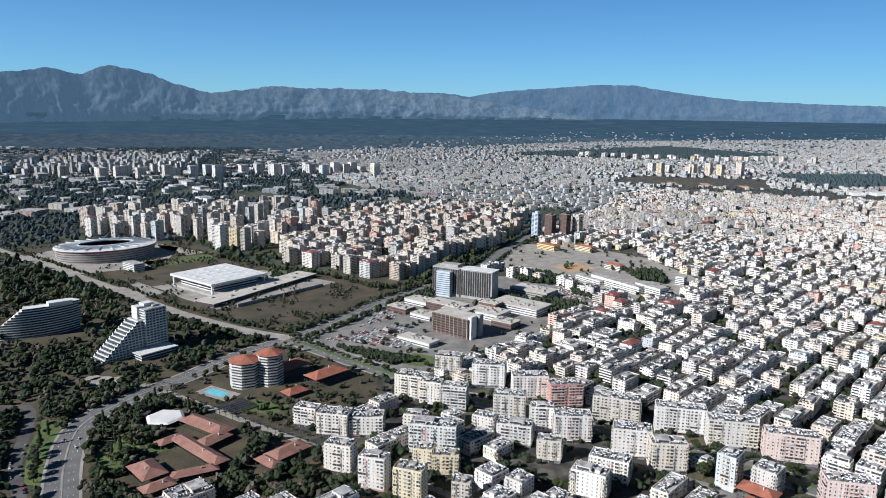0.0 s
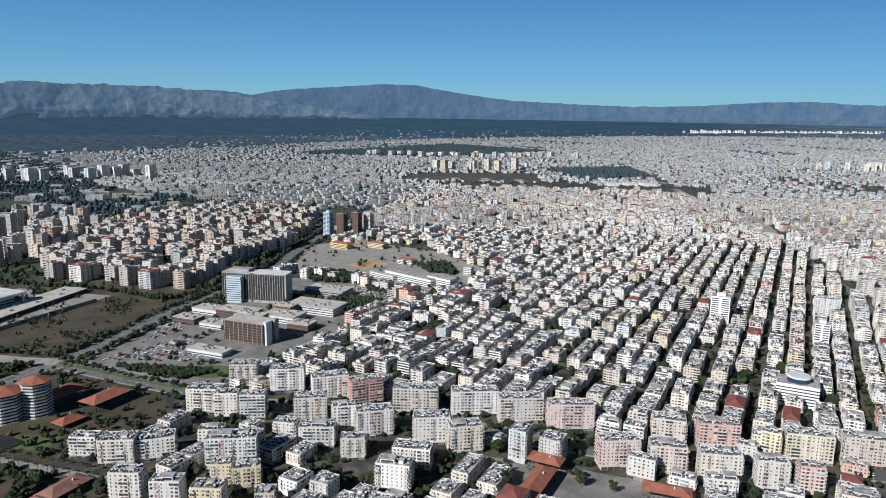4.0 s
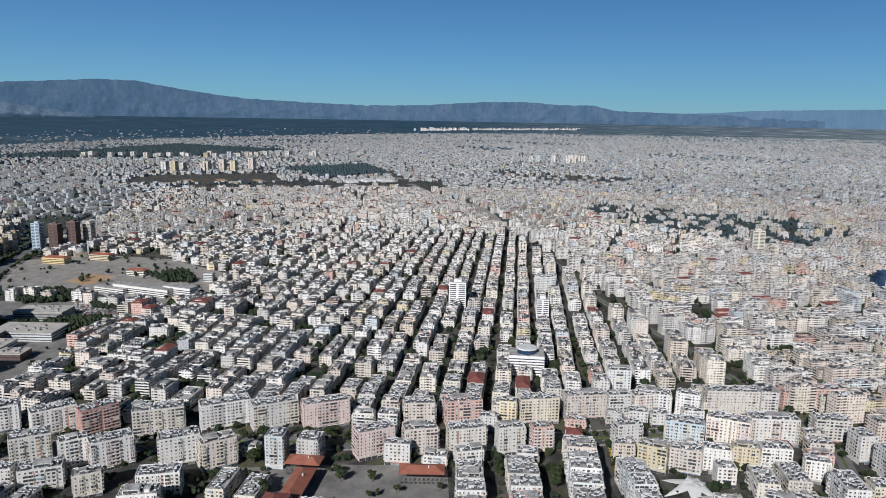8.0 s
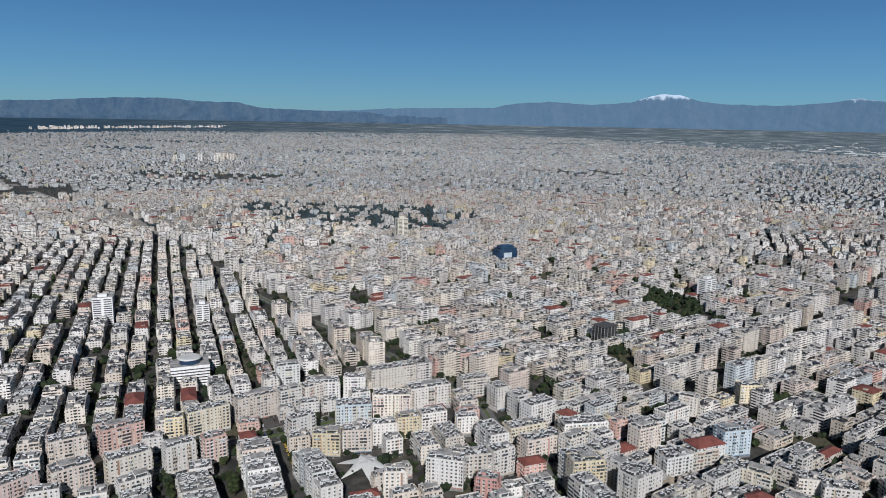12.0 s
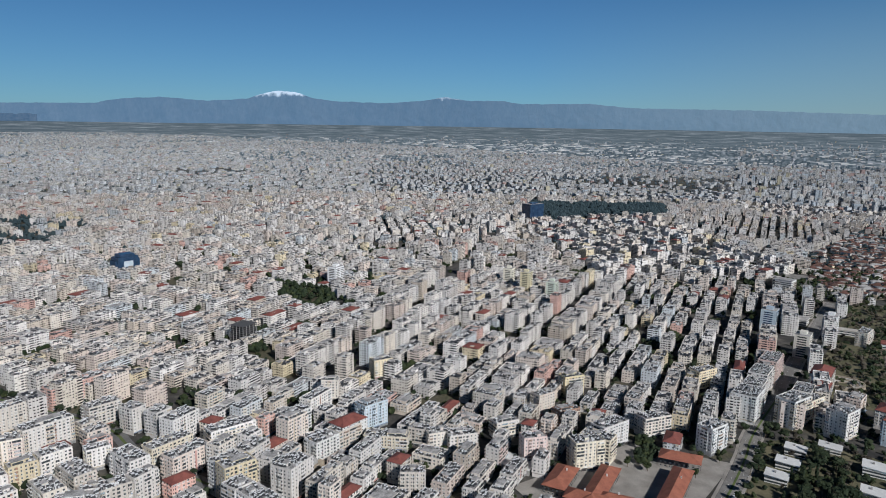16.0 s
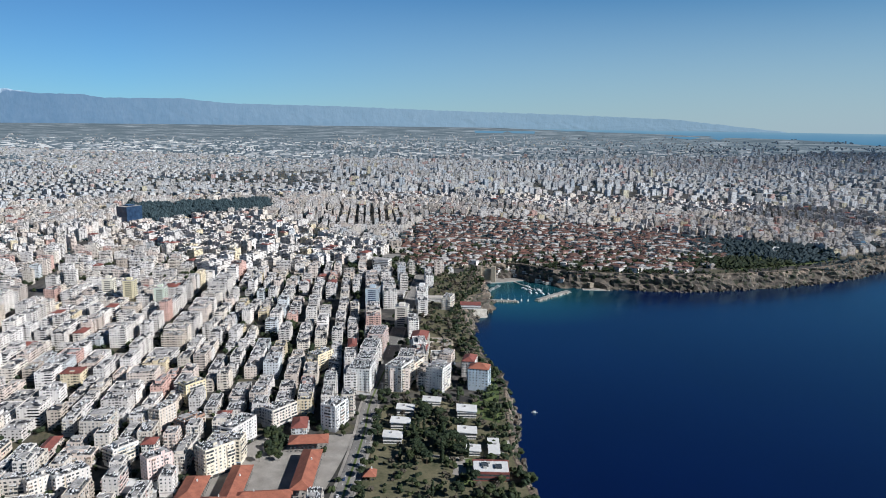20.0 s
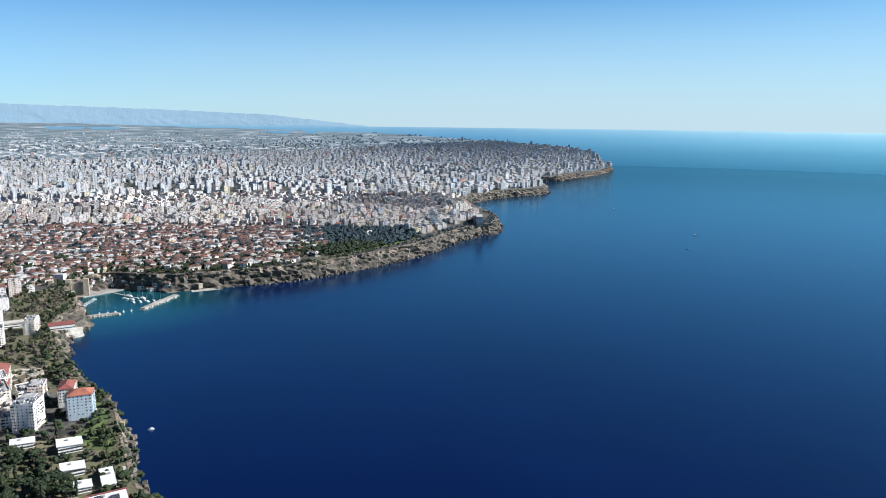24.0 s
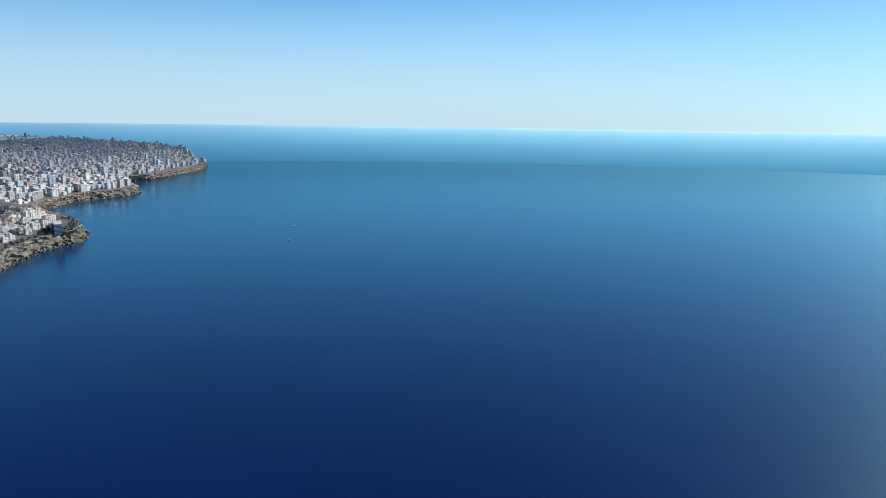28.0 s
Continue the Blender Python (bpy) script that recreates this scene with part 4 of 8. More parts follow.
def block_houses(name, H, label, balconies, clutter):
    """Houses in the middle distance: walls, parapet, sunk roof, balcony bands, roof storeys, huts, tanks and collectors."""
    s = Soup()
    n = len(H)
    # paint dims with distance, leading over to the far city's haze tint
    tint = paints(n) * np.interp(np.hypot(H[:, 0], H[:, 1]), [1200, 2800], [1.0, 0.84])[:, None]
    tint = np.where(inside(ESTATE_B, H[:, 0], H[:, 1])[:, None], tint * (0.84, 0.80, 0.76), np.where(inside(ESTATE_A, H[:, 0], H[:, 1])[:, None], tint * (0.85, 0.845, 0.83), tint))
    z = H[:, 5] * 3.0 + 1.2 + rng.uniform(-0.5, 0.5, n)
    top = z + 0.9
    ax, ay = axes(H[:, 4])
    s.boxes(H[:, 0], H[:, 1], H[:, 2], H[:, 3], H[:, 4], 0, top, 0, None, tint, shift=3.3 * rng.integers(0, 400, n))
    # the lid is replaced by the parapet ring
    s.F[-1] = s.F[-1].reshape(n, 5, 4)[:, :4].reshape(-1, 4)
    s.MI[-1], s.T[-1], s.UV[-1] = s.MI[-1].reshape(n, 5)[:, :4].ravel(), s.T[-1].reshape(n, 5, 3)[:, :4].reshape(-1, 3), s.UV[-1].reshape(n, 5, 4, 2)[:, :4].reshape(-1, 4, 2)
    rim_and_roof(s, H, top, tint)
    if balconies:
        for sign in (-1, 1):
            for k in range(2):
                fl = np.arange(12)
                i, f = np.meshgrid(np.arange(n), fl, indexing="ij")
                ok = (f < H[i, 5]) & (f > 0)
                i, f = i[ok], f[ok]
                off = (np.where(k == 0, -0.5, 0.5) + rng.uniform(-0.08, 0.08, n))[i] * H[i, 3]
                c = H[i, :2] + (sign * (H[i, 2] + 0.55))[:, None] * ax[i] + off[:, None] * ay[i]
                s.boxes(c[:, 0], c[:, 1], 0.6, 0.30 * H[i, 3], H[i, 4], f * 3.0 + 0.1, f * 3.0 + 1.15, 5, 5, tint[i])
    for k in np.flatnonzero(rng.random(n) < 0.035):
        hip(s, H[k, 2] + 0.4, H[k, 3] + 0.4, top[k] + 0.3, 2.6, 6, H[k, 0], H[k, 1], H[k, 4])
    i, p = on_roof(H, 1, 2.5, 2.5)
    s.boxes(p[:, 0], p[:, 1], rng.uniform(1.6, 3, len(i)), rng.uniform(1.8, 3.4, len(i)), H[i, 4], z[i], z[i] + rng.uniform(2.2, 3.4, len(i)), 5, 1, tint[i])
    i, p = on_roof(H, 1, 3, 3)
    big = rng.random(len(i)) < 0.6
    s.boxes(p[big, 0], p[big, 1], 0.4 * H[i[big], 2], 0.35 * H[i[big], 3], H[i[big], 4], z[i[big]], z[i[big]] + 2.9, 0, 1, tint[i[big]])
    i, p = on_roof(H, clutter, 1, 1)
    kind = rng.random(len(i))
    dark = kind < 0.62
    s.boxes(p[dark, 0], p[dark, 1], rng.uniform(0.9, 1.9, dark.sum()), rng.uniform(0.7, 1.3, dark.sum()), 226, z[i[dark]] + 0.3, z[i[dark]] + rng.uniform(0.9, 1.8, dark.sum()), 3, 3)
    s.boxes(p[~dark, 0], p[~dark, 1], rng.uniform(0.5, 1.0, (~dark).sum()), 0.5, 226, z[i[~dark]] + 0.2, z[i[~dark]] + 1.6, 2, 2)
    return tagged(s.build(name, MATS), label, "buildings", kind="stuff")


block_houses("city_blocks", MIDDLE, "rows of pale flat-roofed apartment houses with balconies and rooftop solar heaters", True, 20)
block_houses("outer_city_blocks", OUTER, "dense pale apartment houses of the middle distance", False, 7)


# the far city, out to the plain
P = scatter(2150, 16500, -38, 175, 38)
x, y = P[:, 0], P[:, 1]
rr, az = np.hypot(x, y), np.degrees(np.arctan2(x, y))
taken = np.zeros(len(P), bool)
taken |= inside(DIAG_SIDE, x, y) | (inside(WEST_SIDE, x, y) & (rr < 2150)) | inside(ESTATE_A, x, y) | inside(ESTATE_B, x, y)
taken |= (rr < 2800) & (az > -5) & ~inside(WEST_SIDE, x, y)
taken |= (rr < 2800) & (az > 30) & ~inside(DIAG_SIDE, x, y) & (az < 135)
for poly in EMPTY:
    taken |= inside(poly, x, y)
taken |= (gap_to(FAR_ROAD, x, y) < 24) | ~inside(LAND, x, y) | (gap_to(COAST_EAST, x, y) < 20)
patch = np.array([noise.noise(Vector((a / 900, b / 900, 3.3))) for a, b in P])
limit = np.interp(az, [-38, -18, 0, 20, 45, 70, 85, 100, 115, 135, 150, 165], [4300, 4600, 5800, 8500, 13000, 14000, 9500, 7000, 5400, 5200, 6800, 11000])
dens = np.where(rr < limit, 0.92, 0.05) * np.where(patch > 0.32, 0.35, 1.0)
edge = np.interp(az, [-38, -15, -9, -3, 3], [9e3, 9e3, 2900, 2500, 2100])     # west of this line lie woods with a few large blocks
band = (rr > 3500) & (rr < 4700) & (az < -17)
dens = np.where((az < 3) & (rr < edge), np.where(band, 0.5 * (patch < 0.15), 0.17), dens)
ok = ~taken & (rng.random(len(P)) < dens)
P, rr, az, patch, band, lone = P[ok], rr[ok], az[ok], patch[ok], band[ok], ((az < 3) & (rr < edge))[ok]
n = len(P)
cellyaw = np.array([noise.cell(Vector((a / 700, b / 700, 1.0))) for a, b in P]) * 90
cellyaw = np.where(az > 118, 24 + cellyaw / 6 + rng.normal(0, 5, n), cellyaw)       # coast houses turned so that one visible wall takes the sun
hi = np.where((az > 118) & (rr > 2400), rng.uniform(11, 32, n), rng.uniform(6, 15, n))
hi = np.where(rng.random(n) < 0.06, hi * 1.8, hi)
hi = np.where(lone, rng.uniform(6, 17, n), hi)
hi = np.where(band, rng.uniform(20, 42, n), hi)
wide = np.where(lone & ~band, rng.uniform(1.2, 2.6, n), 1.0)
s = Soup()
# wall paint dimmed and blued with distance in place of air haze
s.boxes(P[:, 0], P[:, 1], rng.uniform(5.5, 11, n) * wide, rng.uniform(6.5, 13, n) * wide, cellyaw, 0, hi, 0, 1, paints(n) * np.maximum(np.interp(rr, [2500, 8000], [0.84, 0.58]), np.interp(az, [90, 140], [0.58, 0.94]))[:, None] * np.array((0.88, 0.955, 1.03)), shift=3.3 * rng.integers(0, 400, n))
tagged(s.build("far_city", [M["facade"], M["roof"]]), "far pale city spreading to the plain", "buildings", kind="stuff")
print("houses", len(NEAR), len(MIDDLE), len(OUTER), n)

# ---------------------------------------------------------------- houses near the camera, each with its parts
PINK, REDDISH, CREAM, PALE_BLUE = (0.66, 0.53, 0.49), (0.50, 0.27, 0.24), (0.68, 0.62, 0.50), (0.50, 0.58, 0.64)
BROWN, YELLOW, WHITE, SAND = (0.34, 0.21, 0.15), (0.66, 0.57, 0.36), (0.66, 0.66, 0.645), (0.54, 0.47, 0.37)
COLOUR_WORDS = {PINK: "pink", REDDISH: "red", CREAM: "cream", PALE_BLUE: "pale blue", BROWN: "brown", YELLOW: "yellow", WHITE: "white", SAND: "sand-coloured"}
NUMBER = ["no", "one", "two", "three", "four", "five", "six", "seven", "eight", "nine", "ten", "eleven", "twelve", "thirteen", "fourteen", "fifteen", "sixteen"]
HOUSE_MATS = [M["wall"], M["roof"], M["tank"], M["panel"], M["dark"], M["glass"], M["metal"], M["maroon"], M["tile"]]
WALL, ROOF, TANK, PANEL, DARK, GLASS, METAL, TILE, ORANGE = range(9)
taken_spots = []
footprints = []


def thing(name, x, y, head, label, category, group="", z=0.0):
    """The empty at the base of a thing; head: bearing of its own y axis."""
    ob = new(name)
    ob.empty_display_size = 2
    ob.matrix_world = pose(x, y, z, 0, 0, -head)
    return tagged(ob, label, category, group)


def part(name, soup, mats, parent, label="", kind=""):
    """Links a soup, a mesh or a bmesh as one mesh under a thing or a part."""
    ob = new(name, soup.build(name, mats, drawn=False, data_only=True) if isinstance(soup, Soup) else soup)
    ob.parent = parent
    return tagged(ob, label, kind=kind)


def mpart(name, me, parent, label="", kind=""):
    """Links a ready mesh under a thing."""
    return part(name, me, None, parent, label, kind)


def heaters(s, count, hx, hy, z, head, tint):
    """Solar water heaters: a tilted dark collector on a frame with a white tank behind it."""
    u, v = rng.uniform(-hx + 1.6, hx - 1.6, count) if hx > 1.7 else np.zeros(count), rng.uniform(-hy + 1.6, hy - 1.6, count) if hy > 1.7 else np.zeros(count)
    turn = 226.0 - head + rng.normal(0, 4, count)
    ax, ay = axes(turn)
    for k in range(count):
        c = np.array((u[k], v[k]))
        q = []
        for sx, sy, zz in ((-0.95, 0.8, 0.35), (0.95, 0.8, 0.35), (0.95, -0.45, 1.75), (-0.95, -0.45, 1.75)):
            p = c + sx * ax[k] + sy * ay[k]
            q.append((p[0], p[1], z + zz))
        low = [(a, b, cc - 0.12) for a, b, cc in q]
        s.quads(q + low, [(0, 1, 2, 3), (7, 6, 5, 4), (0, 4, 5, 1), (1, 5, 6, 2), (2, 6, 7, 3), (3, 7, 4, 0)], PANEL)
    t = np.stack([u, v], 1) - 0.75 * ay
    s.boxes(t[:, 0], t[:, 1], 0.95, 0.28, turn, z + 1.6, z + 2.2, TANK, TANK)
    legs = np.stack([u, v], 1) - 0.45 * ay
    s.boxes(legs[:, 0], legs[:, 1], 0.9, 0.05, turn, z, z + 1.6, DARK, DARK)


def balcony(s, fit, base, ax, ay, c, hw, deep, off, head, tint, accent, v, r):
    """A balcony: slab and parapet, and its fittings: door and window behind; open, glazed, with a drawn blind, or with washing and boxes."""
    m = len(base)

    def slab(along, out, half, thick, z0, z1, mi, colour=(0.7, 0.7, 0.7), into=fit):
        p = ax * along + ay * out
        into.boxes([p[0]] * m, p[1], half, thick, head, base + z0, base + z1, mi, mi, colour, bottom=True)

    slab(c, off + deep / 2, hw, deep / 2, -0.16, 0.0, WALL, tint, s)
    slab(c, off + deep - 0.06, hw, 0.06, 0.0, 0.95, WALL, accent, s)
    for e in (-1, 1):
        slab(c + e * (hw - 0.06), off + deep / 2 - 0.06, 0.06, deep / 2 - 0.06, 0.0, 0.95, WALL, accent, s)
    slab(c - 0.45 * hw, off + 0.03, 0.3 * hw, 0.03, 0.05, 2.15, GLASS)
    slab(c + 0.5 * hw, off + 0.03, 0.22 * hw, 0.03, 0.9, 2.1, GLASS)
    if v == 1:
        slab(c, off + deep - 0.12, hw - 0.1, 0.04, 0.95, 2.75, GLASS)
        for e in (-1, 0, 1):
            slab(c + e * (hw - 0.12), off + deep - 0.12, 0.05, 0.06, 0.95, 2.75, WALL, WHITE)
    elif v == 2:
        k = r.uniform(0.4, 0.9)
        slab(c + r.uniform(-0.2, 0.2) * (1 - k) * hw, off + deep - 0.04, hw * k, 0.03, r.uniform(1.2, 1.9), 2.8, WALL, r.choice([SAND, WHITE, (0.45, 0.46, 0.48), CREAM, (0.30, 0.22, 0.17), (0.26, 0.34, 0.38)]))
    elif v == 3:
        slab(c + r.uniform(-0.6, 0.6) * hw, off + deep + 0.03, r.uniform(0.3, 0.7), 0.02, 0.3, 1.05, WALL, r.choice([(0.5, 0.3, 0.3), WHITE, (0.3, 0.38, 0.5), SAND]))
        slab(c + r.choice([-1, 1]) * 0.7 * hw, off + 0.4, 0.4, 0.3, 0.0, r.uniform(0.8, 1.8), r.choice([WALL, DARK, TANK]), WHITE)


def facade(root, side, length, off, floors, z0, tint, accent, fine, share, r, cols, bals):
    """One side of a house: stacks of balconies and columns of windows. side 0..3: front, right, back, left."""
    n = max(2, int(round(length / 3.7)))
    step = length / n
    ax, ay = axes(np.array([180.0, 90.0, 0.0, 270.0])[side])     # ay points out of the wall
    centres = (np.arange(n) + 0.5) * step - length / 2
    kinds = ["B" if r.random() < share else "W" for _ in range(n)]
    if share > 0.2 and "B" not in kinds:
        kinds[0] = kinds[-1] = "B"
    half = n // 2
    for k in range(half):
        kinds[n - 1 - k] = kinds[k]
    f = np.arange(1 if z0 > 3.5 else 0, floors)
    k = 0
    head = [180.0, 90.0, 0.0, 270.0][side]
    levels = z0 + (f - f[0]) * 3.0
    while k < n:
        run = 1
        single = fine == 2
        base = np.array([0.0]) if single else levels
        m = len(base)
        if kinds[k] == "B":
            while k + run < n and kinds[k + run] == "B" and run < 2:
                run += 1
            c = centres[k:k + run].mean()
            hw = run * step / 2 - 0.12
            deep = r.uniform(0.9, 1.35)
            pick = [r.choice([0, 0, 1, 2, 3]) for _ in levels]      # open, glazed, with a blind, with washing and boxes
            for v in sorted(set(pick)):
                lv = np.array([z for z, q in zip(levels, pick) if q == v])
                s, fit = (Soup(), Soup()) if single else (bals, bals)
                balcony(s, fit, np.array([0.0]) if single else lv, ax, ay, c, hw, deep, off, head, tint, accent, v, r)
                if single:
                    stack(root, "balcony", s, lv, ("glazed_front" if v == 1 else "balcony_door", fit))
        else:
            s = Soup() if single else cols
            w = min(step / 2 - 0.45, r.choice([0.45, 0.6, 0.8]))
            p = ax * centres[k] + ay * (off + 0.03)
            s.boxes([p[0]] * m, p[1], w + 0.1, 0.03, head, base + 0.8, base + 2.3, WALL, WALL, WHITE)
            p = ax * centres[k] + ay * (off + 0.06)
            pane = np.array([r.random() < 0.72 for _ in range(m)])           # the others have their blinds down
            for shut, mi in ((pane, GLASS), (~pane, WALL)):
                s.boxes([p[0]] * int(shut.sum()), p[1], w, 0.03, head, (base + 0.9)[shut], (base + 2.2)[shut], mi, mi, (0.42, 0.41, 0.39))
            p = ax * centres[k] + ay * (off + 0.10)
            s.boxes([p[0]] * m, p[1], w + 0.2, 0.10, head, base + 0.70, base + 0.80, WALL, WALL, WHITE, bottom=True)
            if r.random() < 0.45:        # the outdoor unit of an air conditioner
                p = ax * (centres[k] + w + 0.35) + ay * (off + 0.2)
                s.boxes([p[0]] * m, p[1], 0.42, 0.18, head, base + 0.25, base + 0.85, TANK, TANK, bottom=True)
            if single:
                stack(root, "window", s, levels)
        k += run


def stack(root, name, s, levels, inner=None):
    """The same piece at each storey, as parts that share one mesh; inner: the name and the soup of its fittings."""
    me = s.build(name, HOUSE_MATS, drawn=False, data_only=True)
    sub = inner and inner[1].build(inner[0], HOUSE_MATS, drawn=False, data_only=True)
    for z in levels:
        ob = new(name, me)
        ob.parent = root
        ob.location = (0, 0, z)
        if sub:
            tagged(new(inner[0], sub), kind="stuff").parent = ob


def apartment(x, y, bearing, w, d, floors, paint=None, fine=True, roof="flat", group=""):
    """An apartment house: bearing runs along its front from left to right; w, d: length and depth."""
    r = random.Random(int(x * 31 + y * 17 + w))
    head = bearing - 90.0
    ax, ay = axes(np.array(head))
    if (x * ay[0] + y * ay[1]) < 0:      # front looks to the camera
        head += 180.0
    taken_spots.append((x, y, 0.5 * max(w, d) + 0.25 * min(w, d)))
    footprints.append((x, y, head, w / 2, d / 2))
    tint = paint or tuple(paints(1)[0])
    word = COLOUR_WORDS.get(paint, "white" if min(tint) > 0.6 else "pale")
    root = thing("apartment_building" if floors > 5 else "apartment_house", x, y, head,
                 "%s %s-storey apartment block with balconies and %s" % (word, NUMBER[floors], "rooftop solar heaters" if roof == "flat" else "a red tiled roof"),
                 "apartment building" if floors > 5 else "apartment house", group)
    top = floors * 3.0 + 1.2
    hx, hy = w / 2, d / 2
    s = Soup()
    rise = top + (0.9 if roof == "flat" else 0.0)
    s.boxes([0], [0], hx, hy, 0, -0.4, rise, WALL, None, tint)
    s.F[-1] = s.F[-1][:4]
    s.MI[-1], s.T[-1], s.UV[-1] = s.MI[-1][:4], s.T[-1][:4], s.UV[-1][:4]
    if r.random() < 0.4:                 # a painted or shaded recess strip up the front
        c = r.uniform(-0.3, 0.3) * w
        s.boxes([c], [-hy - 0.04], 0.8, 0.04, 0, 3.2, top - 0.5, WALL, WALL, r.choice([BROWN, SAND, (0.5, 0.5, 0.5), REDDISH]))
    part("wall", s, HOUSE_MATS, root)
    g = Soup()                           # shops or garage openings at street level
    m = max(2, int(w / 5))
    cx = (np.arange(m) + 0.5) * w / m - hx
    for e in (-1, 1):
        pick = np.array([r.choice([DARK, GLASS, DARK, METAL]) for _ in cx])
        for mi in set(pick.tolist()):
            g.boxes(cx[pick == mi], e * (hy + 0.03), w / m / 2 - 0.12, 0.03, 0, 0.1, 2.7, mi, mi)
        shade = np.array([r.random() < 0.5 for _ in cx])
        g.boxes(cx[shade], e * (hy + 0.7), w / m / 2 - 0.1, 0.7, 0, 2.75, 2.95, WALL, WALL, r.choice([WHITE, SAND, REDDISH, (0.25, 0.32, 0.42), (0.5, 0.5, 0.5)]), bottom=True)
    g.boxes([0], [0], hx + 0.06, hy + 0.06, 0, 3.0, 3.9, WALL, WALL, r.choice([tint, tint, WHITE, SAND, (0.40, 0.38, 0.36)]))
    part("shopfront", g, HOUSE_MATS, root, kind="stuff")
    accent = tint if r.random() < 0.72 else r.choice([WHITE, SAND, CREAM, (0.62, 0.60, 0.57), PINK])
    cols, bals = Soup(), Soup()
    for side, length, off, share in ((0, w, hy, 0.52), (1, d, hx, 0.26), (2, w, hy, 0.5), (3, d, hx, 0.26)):
        facade(root, side, length - 0.4, off, floors, 4.2, tint, accent, (2 if fine and side in (0, 1, 3) and math.hypot(x, y) < 525 else 1), share, r, cols, bals)
    if cols.n:
        part("window_grid", cols, HOUSE_MATS, root, kind="stuff")
    if bals.n:
        part("balcony_tier", bals, HOUSE_MATS, root, kind="stuff")
    s = Soup()
    if roof == "flat":
        Hh = np.array([(0, 0, hx, hy, 0.0)])
        rim_and_roof(s, Hh, np.array([rise]), np.array([tint]))
        s.MI[-1] = np.where(s.MI[-1] == 5, WALL, ROOF)
        lid = part("roof", s, HOUSE_MATS, root)
        s = Soup()
        ux, uy = r.uniform(-0.3, 0.3) * w, r.uniform(-0.15, 0.15) * d
        s.boxes([ux], [uy], 1.5 + r.random(), 2.0, 0, top, top + 2.6, WALL, WALL, tint)
        s.boxes([ux], [uy], 2.2 + r.random(), 2.4, 0, top + 2.6, top + 2.8, ROOF, ROOF, bottom=True)
        if r.random() < 0.35:            # a set-back penthouse storey
            s.boxes([-ux * 0.8], [0], hx * 0.42, hy * 0.6, 0, top, top + 2.9, WALL, ROOF, tint)
            s.boxes([-ux * 0.8], [-hy * 0.6 - 0.04], hx * 0.36, 0.04, 0, top + 0.3, top + 2.3, GLASS, GLASS)
        part("stair_hut", s, HOUSE_MATS, lid)
        s = Soup()
        heaters(s, int(w * d / 13) + 2, hx, hy, top, head, tint)
        i = int(w * d / 30) + 2
        s.boxes(rng.uniform(-hx + 1, hx - 1, i), rng.uniform(-hy + 1, hy - 1, i), rng.uniform(0.25, 0.8, i), rng.uniform(0.25, 0.6, i), 20, top, top + rng.uniform(0.5, 1.6, i), TANK, TANK)
        s.boxes(rng.uniform(-hx + 1, hx - 1, 3), rng.uniform(-hy + 1, hy - 1, 3), 0.05, 0.05, 0, top, top + rng.uniform(2, 4, 3), METAL, METAL)
        part("roof_equipment", s, HOUSE_MATS, lid, "dark tilted collectors with white tanks", kind="stuff")
    else:
        hip(s, hx + 0.6, hy + 0.6, top, min(hx, hy) * 0.5, ORANGE if roof == "orange" else TILE)
        part("roof", s, HOUSE_MATS, root)
    return root


# houses along the boulevard, the diagonal road, the school and the coast road
apartment(170, 635, 109, 44, 17, 8, None)
apartment(224, 614, 102, 45, 17, 8, None)
apartment(261, 587, 102, 42, 17, 8, None)
apartment(301, 561, 106, 42, 17, 8, PINK)
apartment(126, 670, 84, 33, 17, 8, REDDISH)
apartment(93, 690, 90, 37, 17, 8, None)
apartment(68, 640, 99, 31, 17, 8, None)
apartment(95, 611, 95, 21, 13, 8, None)
apartment(120, 595, 93, 33, 17, 8, None)
apartment(167, 568, 102, 32, 17, 8, None)
apartment(190, 543, 95, 29, 17, 8, None)
apartment(117, 499, 118, 27, 16, 7, None)
apartment(139, 527, 116, 32, 17, 6, None)
apartment(306, 484, 101, 33, 17, 8, PINK)
apartment(94, 557, 101, 20, 13, 6, None)
apartment(68, 588, 106, 31, 17, 6, None)
apartment(42, 603, 116, 20, 13, 6, None)
apartment(53, 722, 100, 35, 17, 8, None)
apartment(-123, 618, 107, 22, 13, 6, None)
apartment(-95, 600, 100, 29, 17, 7, None)
apartment(-66, 601, 90, 31, 17, 6, None)
apartment(-80, 533, 108, 23, 14, 8, None)
apartment(-50, 506, 107, 22, 13, 9, None)
apartment(-21, 489, 110, 23, 14, 9, None)
apartment(-21, 605, 102, 21, 13, 6, None)
apartment(-12, 539, 103, 16, 13, 6, None)
apartment(6, 529, 94, 21, 13, 6, None)
apartment(-28, 687, 109, 33, 17, 8, None)
apartment(10, 747, 103, 28, 17, 8, None)
apartment(-8, 669, 104, 22, 13, 8, None)
apartment(16, 659, 102, 24, 14, 8, None)
apartment(18, 487, 103, 14, 13, 6, None)
apartment(357, 533, 134, 16, 13, 7, None)
apartment(372, 508, 122, 29, 17, 8, None)
apartment(409, 488, 116, 35, 17, 8, None)
apartment(442, 460, 136, 16, 13, 8, None)
apartment(471, 449, 120, 38, 17, 8, CREAM)
apartment(515, 429, 120, 40, 17, 8, None)
apartment(542, 409, 121, 22, 13, 8, None)
apartment(562, 395, 116, 24, 15, 8, None)
apartment(340, 463, 115, 29, 17, 8, None)
apartment(373, 440, 115, 32, 17, 8, None)
apartment(405, 418, 117, 24, 14, 8, None)
apartment(428, 402, 119, 18, 13, 8, None)
